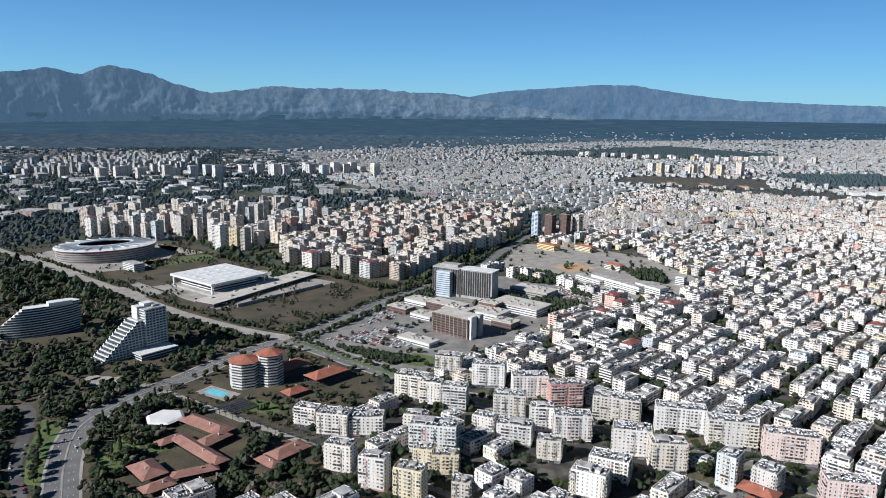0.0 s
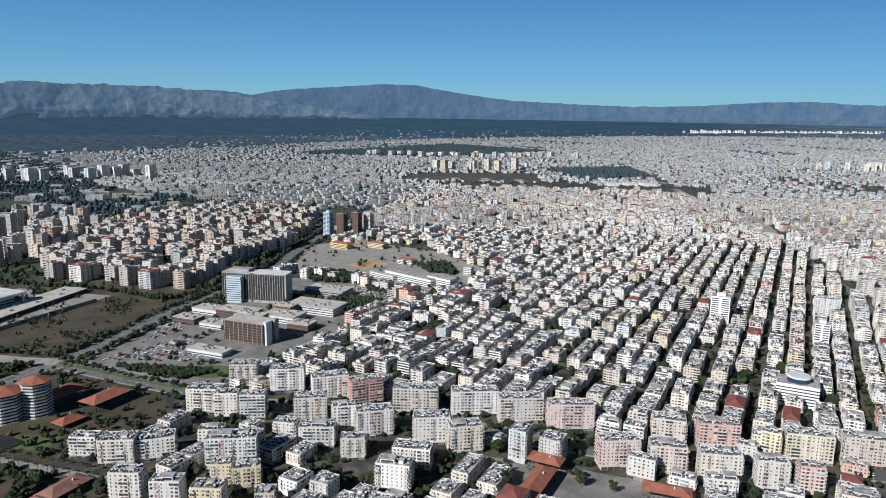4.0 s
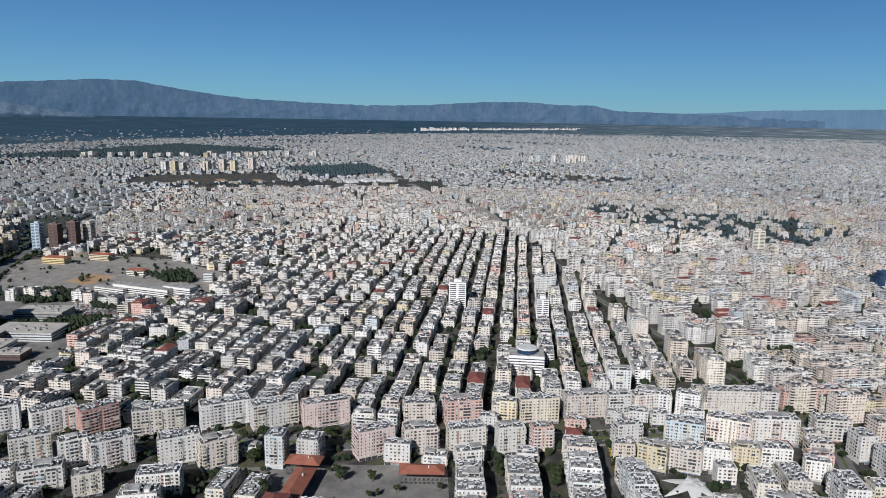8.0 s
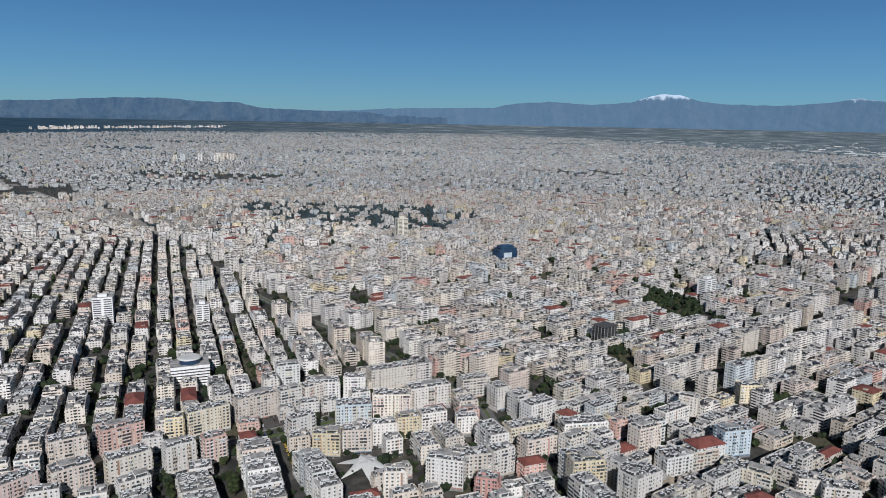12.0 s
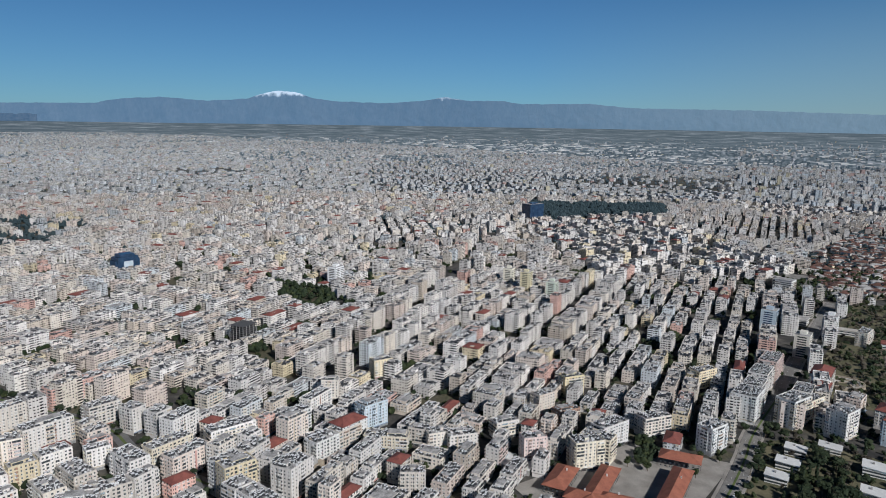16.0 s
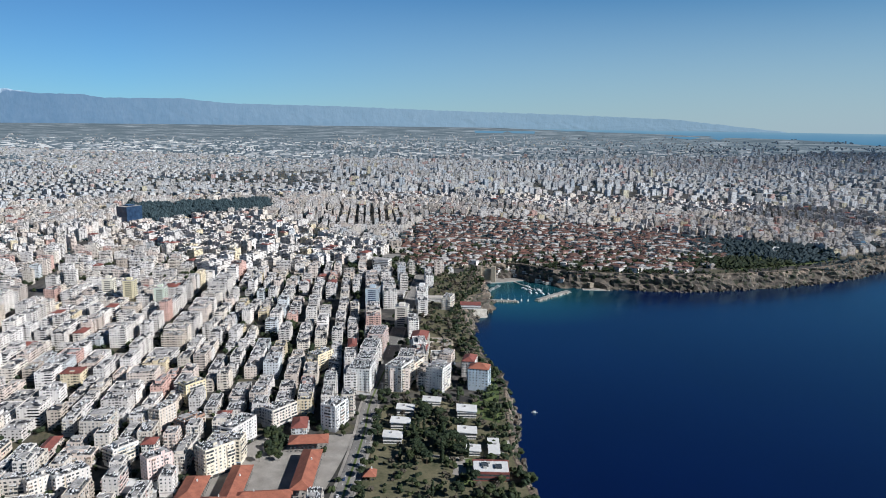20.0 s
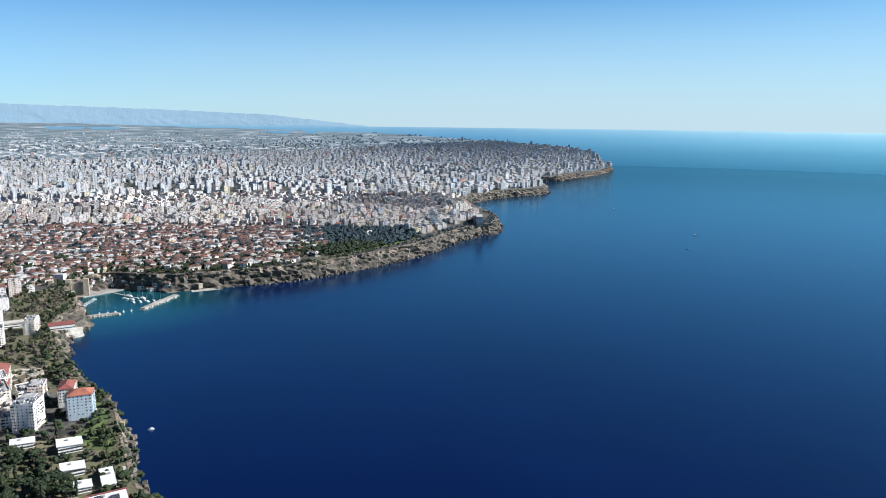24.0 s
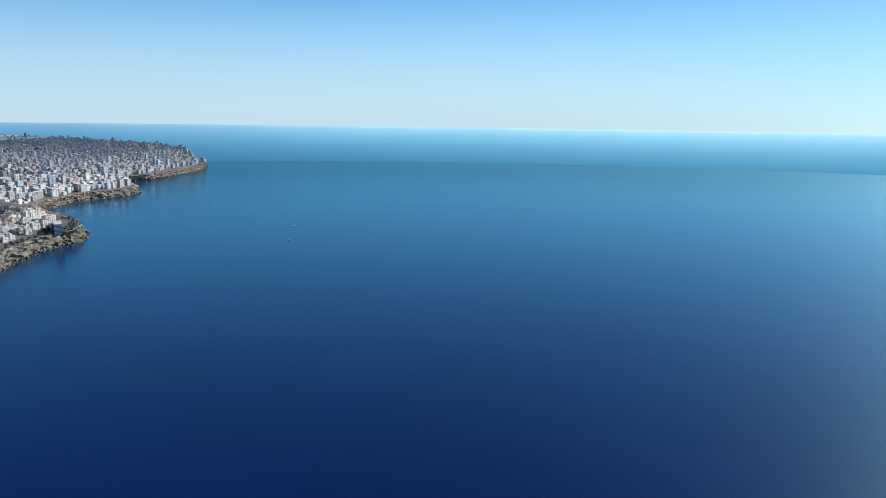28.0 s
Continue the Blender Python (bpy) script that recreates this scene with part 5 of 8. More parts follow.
apartment(359, 419, 117, 23, 14, 5, None)
apartment(494, 361, 117, 23, 14, 8, None)
apartment(540, 333, 145, 33, 17, 8, PALE_BLUE)
apartment(578, 313, 151, 36, 17, 8, None)
apartment(613, 290, 132, 43, 17, 8, None)
apartment(662, 260, 135, 31, 17, 7, None)
apartment(482, 324, 155, 24, 14, 7, None)
apartment(500, 305, 148, 25, 15, 7, None)
apartment(521, 290, 142, 22, 13, 7, None)
apartment(543, 277, 141, 21, 13, 7, None)
apartment(563, 262, 135, 25, 15, 7, None)
apartment(574, 391, 143, 33, 17, 8, None)
apartment(600, 369, 148, 21, 13, 8, None)
apartment(645, 348, 129, 55, 17, 8, None)
apartment(723, 308, 125, 61, 17, 7, None)
apartment(444, 237, 151, 17, 12, 8, None)
apartment(481, 210, 168, 30, 16, 8, None)
apartment(498, 192, 142, 23, 14, 8, None)
apartment(515, 177, 125, 21, 12, 8, None)
apartment(471, 171, 169, 17, 12, 7, REDDISH)
apartment(582, 177, 131, 39, 16, 6, CREAM)
apartment(558, 155, 129, 37, 16, 7, None)
apartment(605, 129, 144, 42, 16, 7, None)
apartment(574, 232, 145, 19, 12, 6, None)
apartment(516, 107, 143, 26, 16, 10, None)
apartment(613, 76, 127, 25, 15, 8, None)
apartment(601, 28, 135, 27, 16, 6, None)
apartment(592, 49, 156, 23, 14, 5, None)
apartment(596, -10, -169, 40, 16, 4, CREAM)
apartment(642, 4, 142, 27, 16, 8, PALE_BLUE)
apartment(516, -29, -175, 20, 12, 6, None)
apartment(601, -41, -157, 21, 12, 5, None)
apartment(593, -56, 165, 22, 13, 5, None)
apartment(589, -76, 167, 26, 16, 5, None)
apartment(559, -135, 171, 21, 13, 8, PINK)
apartment(549, -179, 169, 27, 16, 8, CREAM)
apartment(588, -213, 149, 34, 16, 7, None)
apartment(613, -120, 159, 24, 14, 5, None)
apartment(662, -168, 148, 22, 13, 7, None)
apartment(636, -185, 156, 24, 14, 5, BROWN)
apartment(608, -262, 163, 30, 16, 6, None)
apartment(721, -364, 155, 29, 16, 7, None)
apartment(710, -211, 163, 24, 14, 7, YELLOW)
apartment(712, 47, -173, 18, 12, 7, None)
apartment(774, -6, 154, 23, 14, 7, None)
apartment(571, -302, 149, 24, 16, 8, WHITE)
apartment(640, -373, 133, 34, 24, 9, WHITE)
apartment(672, -398, 131, 30, 20, 8, None)
apartment(706, -424, 131, 34, 20, 8, None)
apartment(748, -460, 131, 40, 20, 8, PINK)
apartment(622, -410, 150, 30, 20, 9, WHITE)
apartment(590, -440, 150, 24, 20, 9, None)
apartment(634, -436, 150, 26, 16, 7, CREAM)
apartment(652, -440, 131, 30, 18, 8, None)
apartment(664, -466, 131, 34, 18, 7, None, roof="tiled")
apartment(568, -480, 138, 18, 22, 8, PALE_BLUE, roof="orange")
apartment(610, -500, 138, 26, 14, 6, None, roof="tiled")
apartment(640, -490, 138, 24, 14, 6, None)
apartment(700, -492, 131, 36, 20, 8, None, roof="tiled")
apartment(862, -660, 140, 30, 14, 6, None)
apartment(563, -194, -141, 28, 16, 7, CREAM)
# the long lower blocks with crowded roofs beside the taxi street
def house_row(x0, y0, x1, y1, wide, floors, count):
    """A row of narrow houses one behind the other, from the near end to the far end."""
    head = math.degrees(math.atan2(x1 - x0, y1 - y0))
    deep = math.hypot(x1 - x0, y1 - y0) / count
    for k in range(count):
        t = (k + 0.5) / count
        apartment(x0 + (x1 - x0) * t, y0 + (y1 - y0) * t, head + 90, wide * rng.uniform(0.9, 1.0), deep - 1.0, floors + int(rng.integers(-1, 2)), WHITE if k % 2 else None, fine=False,
                  group="house rows with crowded roofs")


house_row(374, 300, 446, 376, 25, 7, 6)
house_row(342, 330, 388, 388, 25, 5, 4)
house_row(304, 350, 350, 408, 22, 5, 4)
house_row(404, 268, 448, 326, 18, 7, 4)
apartment(-4, 560, 100, 40, 18, 10, WHITE)
# single blocks that stand out in the inner city
for x, y, w, d, fl, paint in ((592, 448, 24, 16, 9, WHITE), (770, 556, 22, 18, 9, WHITE), (840, 796, 32, 18, 10, WHITE), (527, 115, 24, 18, 9, WHITE), (574, 46, 26, 16, 7, WHITE),
                              (608, 25, 30, 18, 7, WHITE), (625, 74, 26, 14, 8, WHITE)):
    apartment(x, y, 134, w, d, fl, paint, roof="tiled" if x == 608 else "flat")


def clash(a, b, air=1.5):
    """Whether two footprints (x, y, bearing, half sizes) come closer than some air."""
    for head in (a[2], b[2]):
        for ax in axes(np.array(float(head))):
            reach = 0.0
            for q in (a, b):
                qx, qy = axes(np.array(float(q[2])))
                reach += abs(qx @ ax) * q[3] + abs(qy @ ax) * q[4]
            if abs((b[0] - a[0]) * ax[0] + (b[1] - a[1]) * ax[1]) > reach + air:
                return False
    return True


footprints += [(908, 172, 31, 14, 12), (475, 281, 20, 20, 20), (557, 552, 44, 20, 14)]
near_kept = []
fixed = list(footprints)
for h in NEAR:
    own = (h[0], h[1], h[4], h[2], h[3])
    if not any(abs(f[0] - h[0]) + abs(f[1] - h[1]) < 90 and clash(own, f) for f in fixed):
        near_kept.append(h)
for h in near_kept:
    if rng.random() < 0.05:
        continue
    tiled = rng.random() < 0.03
    apartment(h[0], h[1], h[4], 2 * h[3], 2 * h[2], int(h[5]), fine=False, roof="tiled" if tiled else "flat", group="apartment houses of the inner streets")

# small houses that fill the gaps between them
fixed = list(footprints)
q = scatter(425, 715, 22, 130, 11)
q = q[inside(LAND, q[:, 0], q[:, 1])]
heads = np.where(inside(DIAG_SIDE, q[:, 0], q[:, 1]), 134.0, 121.0)
fill = allowed(np.c_[q, rng.uniform(5.0, 7.5, len(q)), rng.uniform(6.5, 11, len(q)), heads], 1.0)
added = 0
for h in fill:
    own = (h[0], h[1], h[4], h[2], h[3])
    if added < 84 and not any(abs(f[0] - h[0]) + abs(f[1] - h[1]) < 90 and clash(own, f, 3.0) for f in fixed):
        fixed.append(own)
        added += 1
        apartment(h[0], h[1], h[4], 2 * h[3], 2 * h[2], int(rng.integers(3, 7)), fine=False, roof="tiled" if rng.random() < 0.12 else "flat", group="small houses between the blocks")

# ---------------------------------------------------------------- surfaces: parks, yards, roads
def patch_of(name, poly, mat, z, label, category="ground"):
    """A flat piece of ground laid just over the sheet."""
    bm = bmesh.new()
    f = bm.faces.new([bm.verts.new((x, y, z)) for x, y in poly])
    if f.calc_area() and f.normal.z < 0:
        f.normal_flip()
    f.normal_update()
    if f.normal.z < 0:
        f.normal_flip()
    bmesh.ops.triangulate(bm, faces=bm.faces[:])
    me = bpy.data.meshes.new(name)
    bm.to_mesh(me)
    me.materials.append(mat)
    return tagged(new(name, me), label, category, kind="structure")


patch_of("ground_west_park", WEST_PARK, M["soil"], 0.03, "shaded park ground of soil and dry grass")
patch_of("ground_hotel_garden", HOTEL_GROUND, M["soil"], 0.05, "garden soil round the hotel")
patch_of("ground_hospital", HOSPITAL, M["lot"], 0.03, "grey paved hospital grounds and car parks")
patch_of("ground_west_groves", [(-193, 900), (-20, 1180), (160, 1562), (420, 2100), (760, 2740), (-200, 2900), (-1500, 2500), (-1500, 1650), (-680, 1234), (-400, 1010)], M["grove"], 0.015, "dark ground of groves between tower estates")
patch_of("ground_vacant", VACANT, M["soil"], 0.03, "vacant ground of dry grass and bare soil")
patch_of("ground_school", SCHOOL_GROUND, M["paving"], 0.03, "pale open ground by the school")
patch_of("ground_ochre", [(214, 1325), (267, 1362), (296, 1315), (241, 1278)], M["ochre"], 0.06, "orange earth sports field")
patch_of("ground_school_yard", SCHOOL_SOUTH, M["lot"], 0.03, "pale concrete school yard")
patch_of("ground_red_school", RED_SCHOOL, M["paving"], 0.03, "pale concrete yard between red-roofed school wings")
patch_of("ground_villas", VILLAS, M["garden"], 0.03, "garden ground on the cliff top")
patch_of("ground_cliff_park", CLIFF_PARK, M["garden"], 0.03, "cliff-top park ground")
patch_of("lawn_cliff", [(610, -525), (590, -517), (552, -496), (519, -465), (498, -452), (485, -437), (503, -430), (557, -476)], M["grass"], 0.07, "rough green meadow on the cliff edge")
patch_of("path_villas", [(471, -343), (467, -340), (437, -368), (440, -371)], M["paving"], 0.07, "pale gravel path between gardens")
patch_of("path_garden", [(451, -358), (445, -362), (426, -348), (426, -340), (431, -337)], M["paving"], 0.09, "pale gravel garden path")
patch_of("terrace_cliff", [(454, -415), (450, -419), (436, -408), (430, -402), (438, -400)], M["cream"], 0.08, "pale stone terrace on the cliff edge")
patch_of("plaza_square", SQUARE, M["lot"], 0.06, "grey paved town square")
patch_of("ground_old_town", OLD_TOWN, M["soil"], 0.03, "ground between old town houses")
patch_of("ground_sea_park", SEA_PARK, M["grass"], 0.05, "dark green park on the cliff")
patch_of("ground_park_east", PARK_EAST, M["soil"], 0.03, "small city park ground")
patch_of("ground_park_mid", PARK_MID, M["soil"], 0.03, "wooded park ground among the houses")
for nm, poly, mat, lab in (("lawn_stadium", [(-572, 1321), (-532, 1274), (-440, 1361), (-475, 1404)], "grass", "green training lawn"),
                           ("lawn_hall", [(-374, 1333), (-292, 1268), (-254, 1225), (-282, 1202), (-330, 1290)], "grass", "green lawn behind the hall"),
                           ("plaza_hall", [(-480, 1130), (-330, 1000), (-180, 1180), (-330, 1265)], "paving", "pale paved plaza round the hall"),
                           ("plaza_stadium", [(-830, 1330), (-640, 1215), (-520, 1290), (-560, 1480), (-760, 1540)], "paving", "pale paved plaza round the stadium"),
                           ("court_garden", [(-189, 677), (-150, 662), (-160, 636), (-196, 652)], "grass", "green garden court"),
                           ("traffic_island", ISLAND, "grass", "green traffic island"),
                           ("lawn_park", LAWN_PARK, "grass", "open park lawn by the avenue"),
                           ("lawn_court", [(-274, 593), (-246, 599), (-226, 572), (-244, 556)], "grass", "lawn between park roofs"),
                           ("plaza_sand", [(-535, 1098), (-512, 1160), (-435, 1096), (-470, 1063)], "paving", "pale sandy courts by the road"),
                           ("plaza_parking", [(-623, 1513), (-481, 1421), (-512, 1390), (-590, 1457)], "paving", "pale empty parking ground by the stadium"),
                           ("lawn_hospital", [(-60, 790), (-20, 775), (10, 800), (-30, 822)], "grass", "lawn before the hospital"),
                           ("lawn_cliff", [(520, -470), (546, -452), (520, -430), (500, -445)], "grass", "rough lawn above the cliff"),
                           ("lawn_villa", [(450, -358), (442, -370), (405, -341), (412, -331)], "grass", "lawn among villas")):
    patch_of(nm, poly, M[mat], 0.10 if nm != "lawn_villa" else 0.08, lab)

ribbon(AVENUE, 24, 0.14, "road_avenue", M["asphalt"], "grey dual-carriageway avenue")
ribbon(AVENUE[:11], 1.6, 0.34, "pavement_median", M["paving"], "raised pale median of the avenue", thick=0.2, category="pavement")
ribbon(WEST_ROAD, 22, 0.16, "road_west", M["paving"], "pale broad road with a sandy verge")
ribbon(BOULEVARD, 26, 0.18, "road_boulevard", M["asphalt"], "asphalt boulevard with a tree-lined median")
ribbon(BOULEVARD, 5, 0.40, "verge_boulevard", M["grass"], "green median strip of the boulevard", thick=0.22, category="verge")
ribbon(PALM_ROAD, 8, 0.12, "road_palms", M["paving"], "pale palm-lined park road")
ribbon(DIAGONAL, 13, 0.20, "road_diagonal", M["asphalt"], "asphalt street with trees across the city")
ribbon(FAR_ROAD, 30, 0.20, "road_far", M["paving"], "broad pale road out of the city")
ribbon(DIAGONAL, 2.5, 0.40, "verge_diagonal", M["grass"], "planted median of the street", thick=0.2, category="verge")
ribbon(COAST_ROAD, 15, 0.16, "road_coast", M["lot"], "worn pale asphalt coast road")
ribbon(COAST_ROAD[:6], 1.8, 0.36, "verge_coast", M["grass"], "planted median of the coast road", thick=0.2, category="verge")
ribbon(EAST_ROAD, 12, 0.10, "road_east", M["street"], "straight asphalt street between tall houses")
ribbon(EAST_STREET, 10, 0.11, "road_east_street", M["street"], "straight asphalt street through the houses")
ribbon(TAXI_STREET, 11, 0.22, "road_taxi", M["street"], "asphalt side street with parked taxis")
ribbon(PARK_LANE, 10, 0.12, "road_park", M["street"], "park road with parked cars")
for k, off in enumerate((-13.3, 13.3)):
    ribbon(AVENUE[:12], 2.4, 0.30, "pavement_avenue_%d" % (k + 1), M["paving"], "pale pavement with a kerb along the avenue", thick=0.2, off=off, category="pavement")
    ribbon(BOULEVARD, 2.6, 0.32, "pavement_boulevard_%d" % (k + 1), M["paving"], "pale pavement with a kerb along the boulevard", thick=0.2, off=off * 1.1, category="pavement")
    ribbon(COAST_ROAD, 2.6, 0.32, "pavement_coast_%d" % (k + 1), M["paving"], "pale pavement with a kerb by the coast road", thick=0.2, off=off * 0.68, category="pavement")
for line, offs, nm in ((AVENUE[:12], (-8.2, -4.6, 4.6, 8.2), "avenue"), (BOULEVARD, (-6.2, 6.2), "boulevard"), (COAST_ROAD, (-3.6, 3.6), "coast")):
    for k, off in enumerate(offs):
        p = spline(line, 6.0)
        d = np.gradient(p, axis=0)
        h = np.degrees(np.arctan2(d[:, 0], d[:, 1]))
        ax, ay = axes(h)
        q = (p + ax * off)[::2]
        s = Soup()
        s.boxes(q[:, 0], q[:, 1], 0.12, 1.6, h[::2], 0.19, 0.24, 0, 0)
        tagged(s.build("lane_marking_%s_%d" % (nm, k + 1), [M["line"]]), "broken white lane line on asphalt", "road marking", kind="structure")

# ---------------------------------------------------------------- cliff along the shore
coast_line = spline(COAST_NEAR[5:] + HARBOUR + COAST_EAST[:20], 7.0)
dcl = np.gradient(coast_line, axis=0)
dcl /= np.hypot(dcl[:, 0], dcl[:, 1])[:, None]
out_n = np.stack([-dcl[:, 1], dcl[:, 0]], 1)
probe = coast_line + out_n * 12
out_n[inside(LAND, probe[:, 0], probe[:, 1])] *= -1
rows_c = [(-10, -0.6), (-5, 0.5), (0, 0.3), (1.0, -4), (1.8, -8), (4.5, -11), (5, -17), (8, -20.5), (9, -26), (12, -29), (16, -33)]
V = []
for i, (p, nn) in enumerate(zip(coast_line, out_n)):
    steep = 0.55 if np.hypot(*p) < 1050 else 1.0
    for k, (o, z) in enumerate(rows_c):
        w = noise.fractal(Vector((p[0] / 26, p[1] / 26, z / 13)), 0.8, 2.1, 5)
        w2 = noise.fractal(Vector((p[0] / 7, p[1] / 7, z / 5 + 9)), 0.8, 2.1, 3)
        oo = steep * (o * (1.0 + 0.25 * w) + (9.0 * w + 4.6 * w2) * (0.2 if k < 2 else 1.0))
        V.append((p[0] + nn[0] * oo, p[1] + nn[1] * oo, z + (1.6 * w2 + 2.0 * w) * (k > 1)))
m = len(rows_c)
F = [(i * m + k, i * m + k + 1, (i + 1) * m + k + 1, (i + 1) * m + k) for i in range(len(coast_line) - 1) for k in range(m - 1)]
tagged(new("cliff", mesh_of("cliff", far(V), F, [M["rock"]])), "rugged brown sea cliff with ledges", "cliff", kind="structure")
s = Soup()                                   # fallen rocks along the water
ids = rng.integers(0, len(coast_line), 2600)
ids = ids[gap_to(HARBOUR, coast_line[ids, 0], coast_line[ids, 1]) > 60]
q = coast_line[ids] + out_n[ids] * (rng.uniform(9, 21, len(ids)) * np.where(np.hypot(coast_line[ids, 0], coast_line[ids, 1]) < 1050, 0.6, 1.0))[:, None]
z = rng.uniform(0.6, 6.0, len(ids)) * rng.uniform(0.4, 1.0, len(ids))
s.boxes(q[:, 0], q[:, 1], rng.uniform(1, 4.5, len(ids)), rng.uniform(1, 4, len(ids)), rng.uniform(0, 90, len(ids)), SEA - 1, SEA + z, 0, 0)
V0 = s.V[0].reshape(-1, 8, 3)
V0[:, 4:, :2] += (V0[:, :4, :2].mean(1, keepdims=True) - V0[:, 4:, :2]) * rng.uniform(0.1, 0.6, (len(V0), 4, 1))
V0[:, 4:, 2] += rng.uniform(-1, 0.6, (len(V0), 4))
s.V[0] = V0.reshape(-1, 3)
tagged(s.build("shore_rocks", [M["rock"]]), "fallen rocks at the foot of the cliff", "rocks", kind="stuff")


# ---------------------------------------------------------------- landmarks
def box_part(name, parent, x, y, hx, hy, z0, z1, mat, tint=(0.75, 0.75, 0.73), head=0.0, top=None, label=""):
    s = Soup()
    s.boxes([x], [y], hx, hy, head, z0, z1, 0, 1 if top else None, tint, bottom=True)
    return part(name, s, [M[mat]] + ([M[top]] if top else []), parent, label)


def bands(parent, name, x, y, hx, hy, z0, floors, fh, mat, head=0.0, h=1.3, proud=0.08, label=""):
    """Window bands running round a block, one part a storey."""
    for k in range(floors):
        s = Soup()
        s.boxes([x], [y], hx + proud, hy + proud, head, z0 + k * fh, z0 + k * fh + h, 0, 0, bottom=True)
        part(name, s, [M[mat]], parent, label)


# stadium: an oval bowl with a roof ring
stad = thing("stadium", -662, 1368, -35, "large oval white stadium with red band and ring roof", "stadium")


def oval(profile, rx, ry, mat, name, parent, n=72, label=""):
    """Sweeps a profile of (outset, height) round an oval."""
    a = np.linspace(0, 2 * np.pi, n, endpoint=False)
    k = len(profile)
    V = np.array([((rx + o) * math.cos(t), (ry + o) * math.sin(t), z) for t in a for o, z in profile])
    F = np.array([(i * k + j, ((i + 1) % n) * k + j, ((i + 1) % n) * k + (j + 1) % k, i * k + (j + 1) % k) for i in range(n) for j in range(k)])
    return mpart(name, mesh_of(name, V, F, [mat]), parent, label)


for k in range(5):
    oval([(0.5 * k, 4.4 * k), (0.5 * k + 0.6, 4.4 * k + 3.0), (0.5 * k - 1, 4.4 * k + 3.0), (0.5 * k - 1, 4.4 * k)], 88, 68, M["grey"], "wall_tier", stad)
    oval([(0.5 * k - 0.2, 4.4 * k + 3.0), (0.5 * k + 0.2, 4.4 * k + 4.4), (0.5 * k - 1.2, 4.4 * k + 4.4), (0.5 * k - 1.2, 4.4 * k + 3.0)], 88, 68, M["brown"], "wall_recess", stad)
oval([(3.4, 22), (5.0, 24.4), (2.0, 24.4), (1.2, 22)], 88, 68, M["red"], "roof_band", stad, label="red band under the roof edge")
oval([(5.2, 24.5), (-8, 26.4), (-8, 25.4), (5.2, 23.8)], 88, 68, M["white"], "roof_edge", stad)
oval([(-8, 26.3), (-36, 28), (-36, 27), (-8, 25.3)], 88, 68, M["panelgrey"], "roof_ring", stad, label="grey translucent roof ring")
oval([(-36, 28.3), (-39, 28.4), (-39, 26.4), (-36, 26.6)], 88, 68, M["white"], "roof_rim", stad)
oval([(-4, 20), (-36, 2), (-36, 0.5), (-4, 18)], 88, 68, M["bluegl"], "stand", stad, label="dark blue seating tiers")
box_part("pitch", stad, 0, 0, 48, 32, 0.2, 0.6, "grass")
for k in range(24):
    t = k / 24 * 2 * math.pi
    box_part("roof_rib", stad, 74 * math.cos(t), 55 * math.sin(t), 16, 0.2, 26.2, 27.9, "white", head=-math.degrees(math.atan2(55 * math.sin(t), 74 * math.cos(t))))
annex = thing("annex_building", -560, 1255, 38, "white low annex building by the stadium", "building")
box_part("wall", annex, 0, 0, 20, 10, 0, 14, "white", top="roof")
bands(annex, "window_band", 0, 0, 20, 10, 1.5, 4, 3.4, "glass")

# sports hall with a wide flat white roof
hall = thing("sports_hall", -370, 1146, 38, "white sports hall with a large flat overhanging roof", "sports hall")
box_part("plinth", hall, 0, 0, 56, 52, 0, 4, "grey")
box_part("wall", hall, 0, 0, 46, 42, 4, 17, "white")
bands(hall, "window_band", 0, 0, 46, 42, 5.5, 3, 4.0, "glass", h=2.2)
box_part("roof", hall, 0, 0, 58, 54, 17.5, 21, "white")
for i in range(6):
    for j in range(5):
        box_part("skylight", hall, -45 + 18 * i, -38 + 19 * j, 5, 4, 21, 21.35, "tank")
for i in (-1, 1):
    for j in (-1, 1):
        box_part("column", hall, 54 * i, 50 * j, 1.2, 1.2, 4, 17.5, "white")
wallm = thing("retaining_wall", -250, 1082, 38, "long pale retaining wall of the plaza", "wall")
box_part("wall", wallm, 0, 0, 0.6, 85, 0, 5, "paving")
deck = thing("terrace_building", -296, 1122, 29, "long low building with a pale roof deck before the hall", "building")
box_part("wall", deck, 0, 0, 20, 118, 0, 5.5, "dark")
box_part("roof", deck, 0, 0, 21, 119, 5.5, 6.3, "cream")
for k in range(9):
    box_part("roof_unit", deck, -8 + 16 * (k % 2), -95 + 24 * k, 2.2, 3.0, 6.3, 8.0, "grey")

